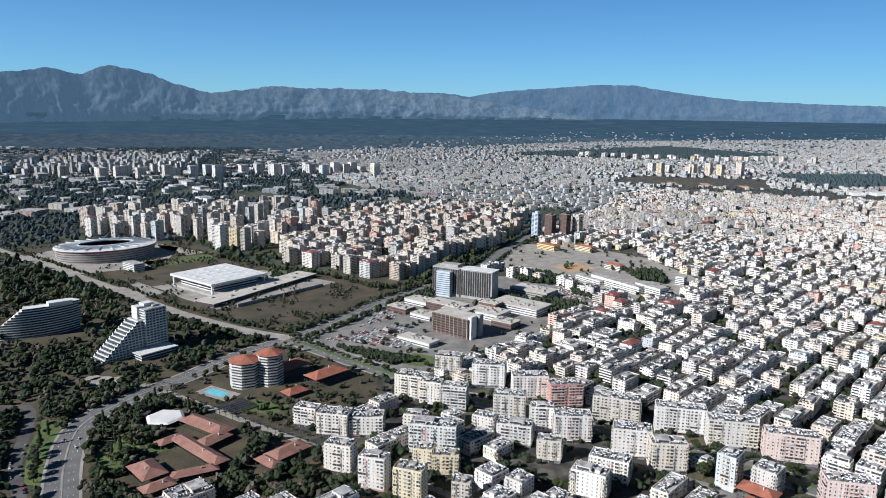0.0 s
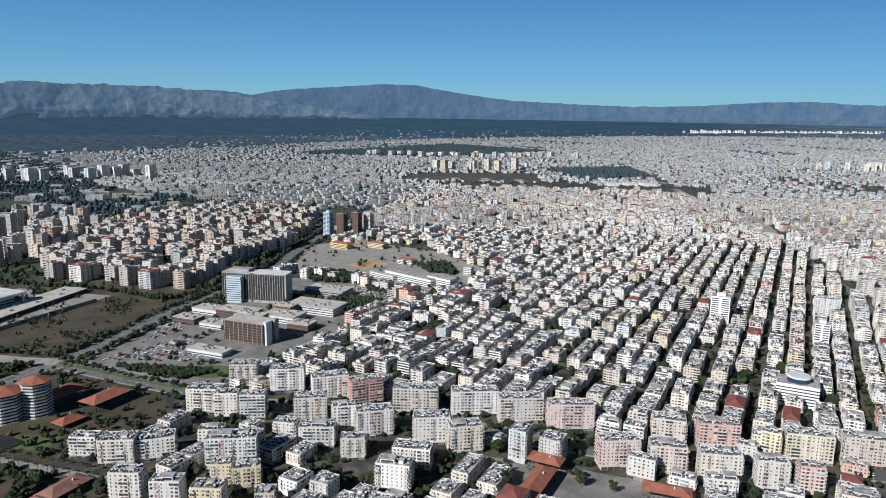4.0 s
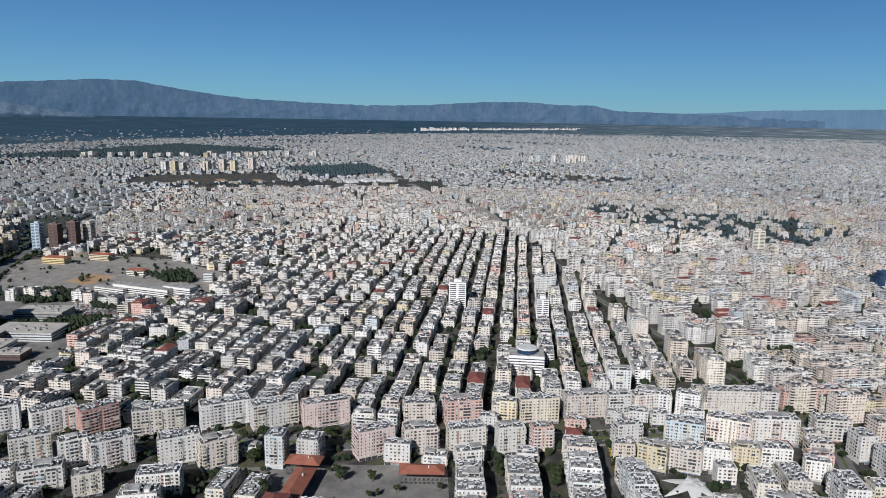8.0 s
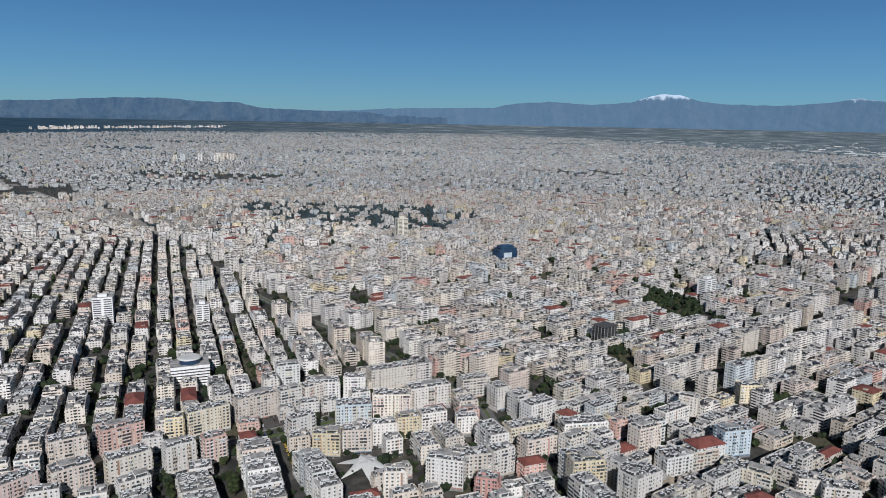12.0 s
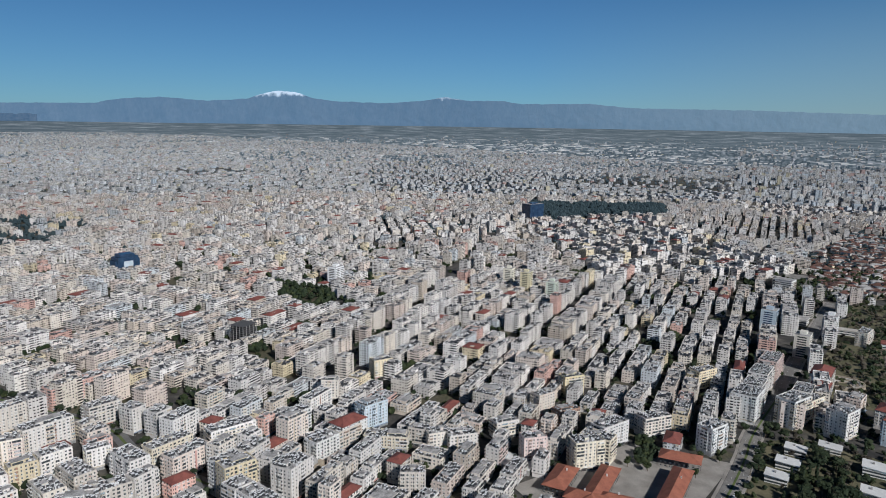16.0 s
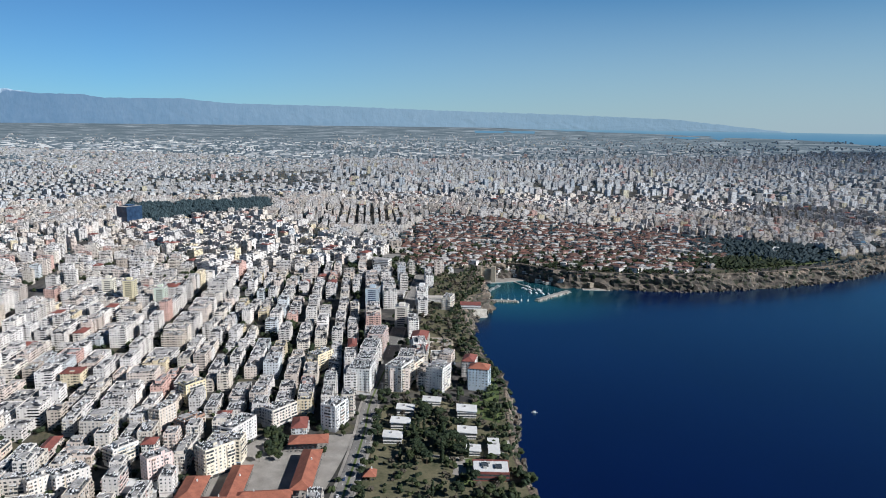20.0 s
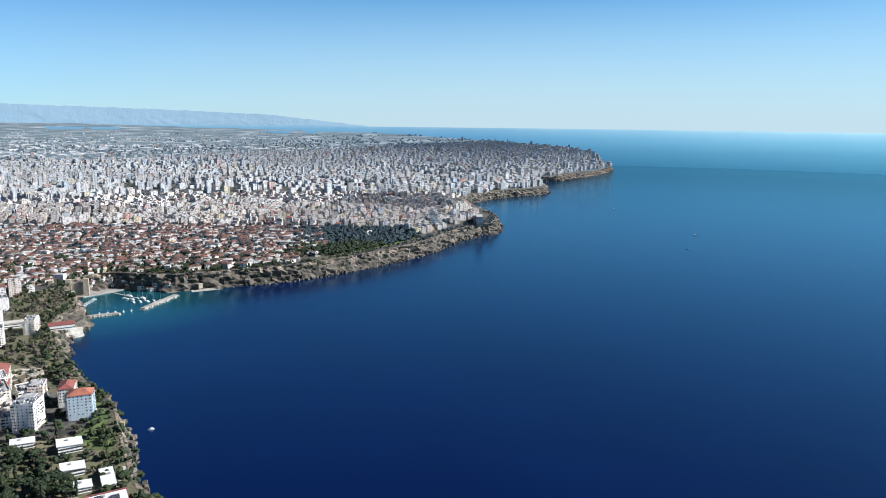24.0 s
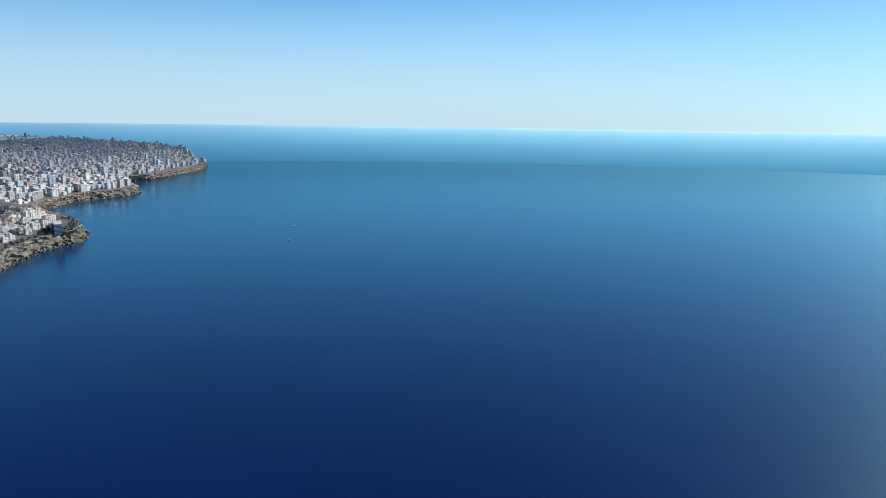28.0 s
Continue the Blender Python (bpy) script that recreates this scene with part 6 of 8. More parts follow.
# stepped white hotel on the park edge
hot = thing("stepped_hotel", -368, 812, -52, "tall white hotel with stepped terraces among trees", "hotel")
for k in range(16):
    # the stepped wing, and a taller block at its end
    for x0, x1, y0, last in ((-46 + 3.9 * k, 8, -11.0, 12), (8, 34, -14.0, 16)):
        if k >= last or x1 - x0 < 5:
            continue
        z = 3.3 * k
        box_part("floor", hot, (x0 + x1) / 2, (y0 + 13) / 2, (x1 - x0) / 2, (13 - y0) / 2, z, z + 3.3, "glass")
        box_part("balcony", hot, (x0 + x1) / 2, (y0 + 13) / 2, (x1 - x0) / 2 + 1.5, (13 - y0) / 2 + 1.5, z - 0.15, z + 0.95, "white")
        s = Soup()
        nb = max(2, int((x1 - x0) / 4))
        cx = x0 + np.arange(nb + 1) * (x1 - x0) / nb
        s.boxes(cx, [y0 - 0.6] * (nb + 1), 0.35, 0.7, 0, z + 0.9, z + 3.2, 0, 0)
        s.boxes(cx, [13.6] * (nb + 1), 0.35, 0.7, 0, z + 0.9, z + 3.2, 0, 0)
        s.boxes([x1 + 0.4] * 5, np.linspace(y0, 13, 5), 0.7, 0.8, 0, z + 0.9, z + 3.2, 0, 0)
        part("wall_pier", s, [M["white"]], hot, kind="stuff")
box_part("roof", hot, 21, -0.5, 14.5, 14, 52.6, 54, "white", top="roof")
box_part("roof", hot, 5, 1, 5, 12, 39.5, 41, "white", top="roof")
box_part("shaft", hot, 8, 3, 4, 6, 0, 56, "white")
box_part("lift_tower", hot, 20, 4, 6, 6, 54, 58, "white")
box_part("roof_block", hot, 26, -5, 4, 3, 54, 56, "grey")
pav = thing("hotel_pavilion", -343, 806, -52, "low white hotel pavilion with a flat roof", "pavilion")
box_part("wall", pav, 0, 0, 22, 12, 0, 7, "white")
bands(pav, "window_band", 0, 0, 22, 12, 1.2, 2, 3.2, "glass", h=1.8)
box_part("roof", pav, 0, 0, 24, 14, 7, 8, "white")

curv = thing("curved_hotel", -512, 872, -40, "curved white hotel with long balcony bands", "hotel")
for k in range(12):
    a0 = -34 + max(0, (k - 3)) * 2.6
    t = np.radians(np.arange(a0, 32, 3.0))
    inn, outr = 78.0, 94.0
    P2 = [(outr * math.sin(u), 90 - outr * math.cos(u)) for u in t]
    Q2 = [(inn * math.sin(u), 90 - inn * math.cos(u)) for u in t]
    nn = len(t)
    z0, z1 = 3.2 * k, 3.2 * k + 3.2
    V = [(x, y, z0) for x, y in P2] + [(x, y, z1) for x, y in P2] + [(x, y, z0) for x, y in Q2] + [(x, y, z1) for x, y in Q2]
    F = [(i, i + 1, nn + i + 1, nn + i) for i in range(nn - 1)] + [(nn + i, nn + i + 1, 3 * nn + i + 1, 3 * nn + i) for i in range(nn - 1)] + \
        [(2 * nn + i + 1, 2 * nn + i, 3 * nn + i, 3 * nn + i + 1) for i in range(nn - 1)] + [(0, nn, 3 * nn, 2 * nn), (nn - 1, 3 * nn - 1, 4 * nn - 1, 2 * nn - 1)]
    mpart("floor", mesh_of("floor", V, F, [M["white"]]), curv)
    P3 = [((outr + 0.1) * math.sin(u), 90 - (outr + 0.1) * math.cos(u)) for u in t]
    V = [(x, y, z0 + 1.1) for x, y in P3] + [(x, y, z1 - 0.05) for x, y in P3]
    mpart("window_band", mesh_of("window_band", V, [(i, i + 1, nn + i + 1, nn + i) for i in range(nn - 1)], [M["glass"]]), curv)
box_part("roof_block", curv, 22, 0, 14, 7, 38.4, 43, "white")

# beige hotel with red roofs, its halls, pool and court
bei = thing("octagonal_hotel", -208, 716, 20, "beige eight-sided hotel tower with red tiled roofs", "hotel")


def prism(n, rad, z0, z1, cx=0.0, cy=0.0, turn=0.0, top=None):
    a = np.arange(n) * 2 * np.pi / n + turn
    V = [(cx + rad * math.cos(t), cy + rad * math.sin(t), z0) for t in a] + [(cx + (top if top is not None else rad) * math.cos(t), cy + (top if top is not None else rad) * math.sin(t), z1) for t in a]
    F = [(i, (i + 1) % n, n + (i + 1) % n, n + i) for i in range(n)]
    half = n // 2
    F += [(n + i, n + i + 1, n + n - i - 2, n + n - i - 1) for i in range(half - 1)]
    return V, F


for cx, cy, rad, fl in ((0, 0, 17, 9), (22, 14, 14, 11), (4, 26, 12, 8)):
    for k in range(fl):
        mpart("floor", mesh_of("floor", *prism(8, rad, 3.1 * k, 3.1 * k + 1.2, cx, cy, 0.39), [M["white"] if k % 3 else M["cream"]]), bei)
        mpart("window_band", mesh_of("window_band", *prism(8, rad - 1.0, 3.1 * k + 1.2, 3.1 * k + 3.1, cx, cy, 0.39), [M["glass"]]), bei)
    mpart("roof", mesh_of("roof", *prism(8, rad + 1.2, 3.1 * fl, 3.1 * fl + 5, cx, cy, 0.39, 2.0), [M["tile"]]), bei)


def tiled_house(x, y, head, hx, hy, h, rise, name, label, category, gable=False, paint=(0.78, 0.76, 0.72), group=""):
    """A plain house with a tiled roof, a row of windows on each side and a chimney."""
    root = thing(name, x, y, head, label, category, group)
    s = Soup()
    s.boxes([0], [0], hx, hy, 0, -0.3, h, 0, 0, paint)
    if gable:
        part("wall", s, [M["wall"]], root)
    s = Soup()
    hip(s, hx + 0.7, hy + 0.7, h + 0.3, rise, 0, gable=gable)
    lid = part("roof", s, [M["dusty"] if "park" in name else M["tile"]], root, "clay tiles")
    for sx, sy, ln in ((0, -1, hx), (0, 1, hx), (-1, 0, hy), (1, 0, hy)):
        for f in range(max(1, int(h / 3.2))):
            nwin = max(1, int(ln * 2 / 3.6))
            c = (np.arange(nwin) + 0.5) * 2 * ln / nwin - ln
            s = Soup()
            z0 = 0.9 + 3.1 * f
            if sx == 0:
                s.boxes(c, np.full(nwin, sy * (hy + 0.03)), 0.7, 0.04, 0, z0, z0 + 1.4, 0, 0)
            else:
                s.boxes(np.full(nwin, sx * (hx + 0.03)), c, 0.04, 0.7, 0, z0, z0 + 1.4, 0, 0)
            part("ribbon_window", s, [M["glass"]], root, kind="stuff")
    box_part("chimney", lid, hx * 0.3, hy * 0.3, 0.5, 0.4, h, h + rise + 1.0, "white")
    taken_spots.append((x, y, max(hx, hy) + 4))
    return root


for x, y, head, hx, hy, h in ((-170, 740, 44, 13, 26, 12), (-124, 730, 42, 11, 22, 9), (-150, 690, 44, 8, 12, 4)):
    tiled_house(x, y, head - 90 + 0, hy, hx, h, 4.5, "hotel_hall", "cream hall with an orange hipped tile roof", "building")
pool = thing("swimming_pool", -230, 690, 30, "pale blue swimming pool in a paved terrace", "pool")
box_part("terrace", pool, 0, 0, 22, 11, 0.1, 0.35, "paving")
box_part("water", pool, -2, 0, 13, 6, 0.3, 0.42, "pool")
pano = thing("solar_field", -200, 655, 38, "rows of dark collectors over a pale car park", "canopy")
for k in range(6):
    box_part("collector_row", pano, -12 + 4.6 * k, 0, 1.6, 14, 2.4, 2.6, "panel")
    for e in (-1, 1):
        box_part("post", pano, -12 + 4.6 * k, 12 * e, 0.1, 0.1, 0, 2.4, "metal")

# low red-roofed buildings in the park
for x, y, head, hx, hy, h, rise in ((-214, 606, 123, 9, 28, 5, 4), (-199, 577, 33, 8, 15, 5, 3.5), (-205, 558, 131, 7, 36, 5, 3.5), (-233, 520, 135, 10, 16, 6, 4.5), (-216, 497, 45, 7, 12, 5, 3.5),
                                    (-196, 522, 62, 6, 18, 4, 3), (-128, 556, 40, 9, 18, 6, 4), (-140, 538, 130, 6, 12, 5, 3), (-236, 577, 40, 6, 12, 4, 3)):
    tiled_house(x, y, head, hx, hy, h, rise, "park_house", "low building with a red-brown tiled roof among pines", "building", group="red-roofed buildings in the park")
pv = thing("park_pavilion", -258, 622, 20, "white park pavilion with a folded flat roof", "pavilion")
box_part("wall", pv, 0, 0, 11, 12, 0, 4.2, "glass")
mpart("roof", mesh_of("roof", *prism(6, 19, 4.2, 5.4, 0, 0, 0.3, 16), [M["white"]]), pv, "white folded roof")
tr = thing("garden_terrace", -365, 720, 10, "pale curved garden terrace with paths", "terrace")
for cx, cy, rad in ((0, 0, 13), (14, 6, 9), (-14, 5, 8)):
    mpart("paving", mesh_of("paving", *prism(14, rad, 0.1, 0.5, cx, cy), [M["paving"]]), tr)

# hospital
hosp = thing("hospital", 40, 1098, 28, "tall grey hospital slab with dark vertical stripes", "hospital")
for x, hx in ((-30, 24), (24, 27)):
    box_part("wall", hosp, x, 0, hx, 12, 0, 46, "grey", top="roof")
    for k in range(int(hx * 2 / 4)):
        for sy in (-1, 1):
            box_part("window_strip", hosp, x - hx + 2 + 4 * k, sy * 12.05, 1.55, 0.12, 4, 44, "recess")
box_part("front_block", hosp, -30, -17, 12, 5, 0, 41, "paleblue", label="pale blue-grey front block")
bands(hosp, "window_band", -30, -17, 12, 5, 3, 11, 3.4, "glass", h=0.9)
box_part("plant_room", hosp, -28, 2, 16, 8, 46, 50, "grey")
box_part("roof_edge", hosp, 24, 0, 28, 13, 46, 47, "white")
off_ = thing("office_block", 22, 905, 38, "brown clad hospital office block with striped windows", "office building")
box_part("wall", off_, 0, 0, 30, 16, 0, 27, "brown", top="cream")
bands(off_, "window_band", 0, 0, 30, 16, 3, 7, 3.4, "recess", h=1.8)
for k in range(9):
    box_part("fin", off_, -28 + 7 * k, -16.2, 0.35, 0.3, 0, 27, "stone")
box_part("stair_tower", off_, 31, -8, 2.5, 6, 0, 30, "white")
box_part("stair_tower", off_, 31, 9, 2.5, 4, 0, 29, "grey")
for x, y, hx, hy, h, mat, lab in ((70, 985, 26, 18, 9, "white", "low hospital wing with a white roof"), (120, 1020, 40, 22, 11, "white", "broad white-roofed hospital wing"),
                                  (25, 985, 20, 12, 11, "brown", "brown hospital wing with a pale roof"), (90, 935, 16, 12, 9, "brown", "small brown hospital wing"),
                                  (150, 1105, 34, 18, 12, "grey", "grey hospital wing with a pale roof"), (-22, 975, 18, 12, 6, "white", "low white hospital wing"),
                                  (-30, 1050, 22, 14, 7, "white", "low white clinic beside the avenue"), (-28, 862, 26, 10, 6, "white", "low white entrance building"), (-70, 900, 5, 5, 5, "brown", "small brown gatehouse by the car park"),
                                  (10, 1012, 30, 14, 12, "brown", "brown hospital link building with a pale roof deck"), (75, 1012, 14, 10, 14, "brown", "brown stepped hospital wing"), (-58, 1005, 18, 11, 8, "brown", "low brown clinic with a pale roof")):
    w_ = thing("hospital_wing", x, y, 38, lab, "building")
    box_part("wall", w_, 0, 0, hx, hy, 0, h, mat)
    bands(w_, "window_band", 0, 0, hx, hy, 1.4, max(1, int(h / 3.6)), 3.4, "glass")
    lid = box_part("roof", w_, 0, 0, hx + 0.6, hy + 0.6, h, h + 0.8, "cream")
    for k in range(9):
        box_part("roof_unit", lid, rng.uniform(-hx, hx) * 0.7, rng.uniform(-hy, hy) * 0.7, 2.0, 1.5, h + 0.8, h + 2.6, "grey")
# school and yellow public buildings behind
for x, y, head, hx, hy, h, tint, nm, lab in ((300, 1165, 58, 55, 8, 13, (0.76, 0.75, 0.70), "long_school", "long cream school building with window rows"),
                                             (345, 1120, -32, 10, 26, 16, (0.78, 0.77, 0.74), "long_school", "white school wing with window rows"),
                                             (262, 1205, 58, 30, 7, 8, (0.76, 0.75, 0.70), "long_school", "low cream school wing with window rows"),
                                             (232, 1500, 48, 24, 10, 12, (0.72, 0.56, 0.28), "public_building", "ochre yellow public building with a tiled roof"),
                                             (310, 1490, 48, 22, 9, 11, (0.72, 0.60, 0.40), "public_building", "sand-coloured public building with window rows"),
                                             (330, 1310, 50, 18, 8, 10, (0.74, 0.70, 0.62), "public_building", "cream school house with a red roof"),
                                             (418, 1195, 40, 8, 7, 14, (0.72, 0.72, 0.70), "public_building", "white block with dark windows")):
    w_ = thing(nm, x, y, head, lab, "building")
    box_part("wall", w_, 0, 0, hx, hy, 0, h, "wall", tint)
    bands(w_, "window_band", 0, 0, hx, hy, 1.2, max(1, int(h / 3.3)), 3.2, "glass", h=1.4)
    s = Soup()
    if "red" in lab or "yellow" in lab:
        hip(s, hx + 0.6, hy + 0.6, h, 3, 0)
        part("roof", s, [M["tile"]], w_)
    else:
        s.boxes([0], [0], hx + 0.5, hy + 0.5, 0, h, h + 0.9, 0, 0, (0.75, 0.75, 0.73), bottom=True)
        part("roof", s, [M["roof"]], w_)
dome = thing("mosque", 282, 1545, 0, "small mosque with a pale dome", "mosque")
box_part("wall", dome, 0, 0, 11, 11, 0, 9, "stone")
for k in range(5):
    a, b = k / 5 * math.pi / 2, (k + 1) / 5 * math.pi / 2
    mpart("dome", mesh_of("dome", *prism(16, 9 * math.cos(a), 9 + 9 * math.sin(a), 9 + 9 * math.sin(b), 0, 0, 0, 9 * math.cos(b)), [M["grey"]]), dome)
box_part("minaret", dome, 13, -9, 1.1, 1.1, 0, 32, "white")


def tower(x, y, head, hx, hy, h, mat, lab, strip="dark", tint=(0.76, 0.75, 0.72), every=3.1):
    """A tall block with window bands and a roof block."""
    root = thing("tower_block", x, y, head, lab, "tower block")
    taken_spots.append((x, y, max(hx, hy) + 3))
    box_part("wall", root, 0, 0, hx, hy, 0, h, mat, tint, top="roof")
    s = Soup()
    zz = np.arange(2.0, h - 2, every)
    for cx in (-0.52, 0.52):
        s.boxes(np.full(len(zz), cx * hx), [0] * len(zz), hx * 0.38, hy + 0.07, 0, zz, zz + 1.5, 0, 0)
    s.boxes(np.zeros(len(zz)), [0] * len(zz), hx + 0.07, hy * 0.6, 0, zz, zz + 1.5, 0, 0)
    part("glazing", s, [M[strip]], root, kind="stuff")
    box_part("roof_block", root, 0, 0, hx * 0.45, hy * 0.45, h, h + 3.5, mat, tint)
    return root


tower(226, 1655, 44, 9, 9, 58, "paleblue", "tall pale blue glass tower", "bluegl")
tower(256, 1640, 44, 10, 9, 56, "brown", "tall brown and beige tower block")
tower(290, 1640, 44, 10, 9, 58, "brown", "tall brown striped tower block")
tower(322, 1650, 44, 9, 9, 52, "wall", "tall grey-beige tower block", tint=(0.55, 0.50, 0.44))
tower(1484, 778, 40, 13, 9, 56, "wall", "tall cream tower by the park", tint=(0.72, 0.68, 0.58))
raw = thing("unfinished_building", 908, 172, 31, "dark unfinished concrete frame of nine floors", "building")
taken_spots.append((908, 172, 17))
# near-black block stands in for the shade inside the open floors
box_part("core", raw, 0, 0, 11.5, 9.5, 0, 26, "recess")
for k in range(10):
    box_part("slab", raw, 0, 0, 13.5, 11.5, 2.9 * k + 0.05, 2.9 * k + 0.4, "darkgrey")
for i in range(5):
    for j in (-1, 1):
        box_part("column", raw, -13 + 6.5 * i, 11 * j, 0.3, 0.3, 0, 26.5, "grey")
        if 0 < i < 4:
            box_part("column", raw, 13 * j, -11 + 5.5 * i, 0.3, 0.3, 0, 26.5, "grey")
blue = thing("glass_office", 1332, 462, 41, "dark blue glass office with a stepped crown", "office building")
box_part("wall", blue, 0, 0, 20, 12, 0, 36, "bluegl")
box_part("crown", blue, 0, 0, 14, 10, 36, 41, "bluegl")
box_part("arch_panel", blue, 0, -12.1, 9, 0.15, 18, 28, "paleblue", label="pale arched glass panel")
box_part("shoulder", blue, -21, 0, 3, 9, 0, 30, "bluegl")
box_part("shoulder", blue, 21, 0, 3, 9, 0, 30, "bluegl")
tower(2013, -458, 60, 26, 18, 58, "bluegl", "broad dark blue glass block by the grove", "bluegl")
tower(672, 820, 44, 13, 10, 40, "wall", "white office tower over the street", tint=(0.82, 0.82, 0.82))
tower(735, 700, 44, 9, 9, 30, "wall", "white apartment tower with balconies", tint=(0.80, 0.80, 0.80))
tower(1240, 70, 31, 13, 9, 34, "wall", "white slab with stepped balconies", tint=(0.82, 0.82, 0.82))
tower(1150, -255, 31, 9, 8, 42, "wall", "yellow-beige tower block over the houses", tint=(0.70, 0.63, 0.42))
tower(1200, -235, 31, 9, 8, 38, "wall", "cream tower block over the houses", tint=(0.74, 0.70, 0.58))
tower(1110, -290, 31, 9, 8, 34, "wall", "pale green tower block over the houses", tint=(0.60, 0.66, 0.56))
tower(925, -560, 41, 11, 10, 34, "paleblue", "blue and white office block with a red roof", "bluegl")
tower(820, -545, 41, 12, 9, 30, "wall", "beige block by the coast road", tint=(0.70, 0.66, 0.58))
tower(905, -640, 41, 12, 9, 30, "wall", "white block above the cliff park", tint=(0.78, 0.78, 0.77))

# big white block with a drum roof, star-shaped market hall, school, villas
drum = thing("round_topped_block", 557, 552, 44, "white block with a round dark blue glass top", "building")
box_part("wall", drum, 0, 0, 20, 14, 0, 24, "wall", (0.84, 0.84, 0.84), top="roof")
bands(drum, "window_band", 0, 0, 20, 14, 3.5, 6, 3.2, "dark", h=1.2)
mpart("drum", mesh_of("drum", *prism(24, 11, 24, 29, 0, 0), [M["bluegl"]]), drum, "dark blue curved glazing")
mpart("drum_roof", mesh_of("drum_roof", *prism(24, 12, 29, 30.5, 0, 0, 0, 11), [M["white"]]), drum)
star = thing("market_hall", 475, 281, 20, "white star-shaped shell roof over a market hall", "market hall")
for k in range(6):
    a = k * math.pi / 3
    V, F = [], []
    for i in range(7):
        t = i / 6
        wd = (1 - t) * 12 + 1.0
        z = 9.5 - 8.5 * t ** 1.6
        for e in (-1, 0, 1):
            px, py = t * 26, e * wd * 0.58
            V.append((px * math.cos(a) - py * math.sin(a), px * math.sin(a) + py * math.cos(a), z - abs(e) * 2.2 * math.sin(t * math.pi)))
    F = [(i * 3 + j, i * 3 + 3 + j, i * 3 + 4 + j, i * 3 + 1 + j) for i in range(6) for j in range(2)]
    mpart("shell", mesh_of("shell", V, F, [M["white"]], smooth=True), star)
box_part("hall", star, 0, 0, 10, 10, 0, 4.5, "dark")
tiled_house(222, 462, 44, 8, 26, 9, 4, "school_wing", "school wing with an orange hipped tile roof", "school", gable=False)
tiled_house(244, 492, 134, 8, 14, 10, 4, "school_wing", "school wing with an orange hipped tile roof", "school")
tiled_house(314, 424, 128, 8, 18, 9, 3.5, "school_house", "white school house with an orange tile roof", "school")
for x, y, head, hx, hy, h in ((520, -150, 123, 9, 20, 7), (505, -178, 123, 8, 34, 7), (486, -165, 30, 8, 20, 7), (478, -190, 30, 8, 22, 7), (545, -262, 30, 9, 17, 8),
                              (496, -236, 125, 8, 34, 8), (463, -180, 120, 7, 14, 6), (466, -278, 125, 5, 6, 4)):
    tiled_house(x, y, head, hx, hy, h, 4.0, "school_wing", "low school wing with a long orange tiled roof", "school", group="red-roofed school wings")


def villa(x, y, head, hx, hy, h, lab="white two-storey villa with a sloping white roof among trees"):
    root = thing("villa", x, y, head, lab, "villa", "white villas on the cliff")
    taken_spots.append((x, y, max(hx, hy) + 2))
    box_part("wall", root, 0, 0, hx, hy, 0, h - 0.6, "wall", (0.74, 0.73, 0.70))
    bands(root, "window_band", 0, 0, hx - 1, hy - 1, 0.8, 1 + (h > 6), 2.9, "glass", h=1.5, proud=1.04)
    a, b = hx + 0.9, hy + 0.9
    V = [(u, v, h + 0.55 * v / b + dz) for dz in (-0.25, 0.25) for u, v in ((-a, -b), (a, -b), (a, b), (-a, b))]
    lid = mpart("roof", mesh_of("roof", V, [(3, 2, 1, 0), (4, 5, 6, 7), (0, 1, 5, 4), (1, 2, 6, 5), (2, 3, 7, 6), (3, 0, 4, 7)], [M["white"]]), root)
    box_part("terrace", root, hx + 2.5, 0, 2.5, hy * 0.8, 0.1, 0.5, "paving")
    box_part("roof_unit", lid, hx * 0.3, hy * 0.2, 1.2, 0.8, h + 0.2, h + 1.5, "grey")


for x, y, head, hx, hy, h in ((559, -376, 38, 6.5, 8.5, 6.5), (535, -354, 38, 6.5, 9, 6.5), (513, -331, 38, 6.5, 8.5, 6.5), (562, -411, 38, 6, 9, 5.5), (519, -423, 38, 8, 9.5, 7.5), (481, -393, 38, 7, 8.5, 6.5), (451, -376, 38, 6, 6, 5.0), (443, -393, 128, 4.5, 14, 5.0)):
    villa(x, y, head, hx, hy, h)
red = thing("cliff_hotel", 411, -362, 38, "low hotel with dark red walls and a white roof terrace", "hotel")
taken_spots.append((411, -362, 20))
box_part("wall", red, 0, 0, 10, 15, 0, 8, "maroon")
bands(red, "window_band", 0, 0, 9, 14, 1.0, 2, 3.4, "glass", h=1.6, proud=1.04)
box_part("roof", red, -0.5, 0, 9, 14.5, 8, 8.5, "white")
box_part("roof_border", red, 9.8, 0, 1.2, 15.4, 8, 8.7, "maroon")
for k in range(2):
    box_part("skylight", red, -1.5 + 3 * k, -6 + 11 * k, 3.4, 3.0, 8.5, 9.6, "glass")
    box_part("roof_unit", red, 4 - 8 * k, 2 + 3 * k, 1.0, 1.4, 8.5, 9.8, "grey")
wh = thing("white_shed", 552, -120, 33, "low workshop with a white sheet roof", "shed")
box_part("wall", wh, 0, 0, 11, 15, 0, 5, "grey")
box_part("roof", wh, 0, 0, 11.5, 15.5, 5, 5.6, "white")
ms = thing("small_mosque", 556, 54, 31, "small stone mosque with a green dome", "mosque")
box_part("wall", ms, 0, 0, 8, 8, 0, 8, "stone")
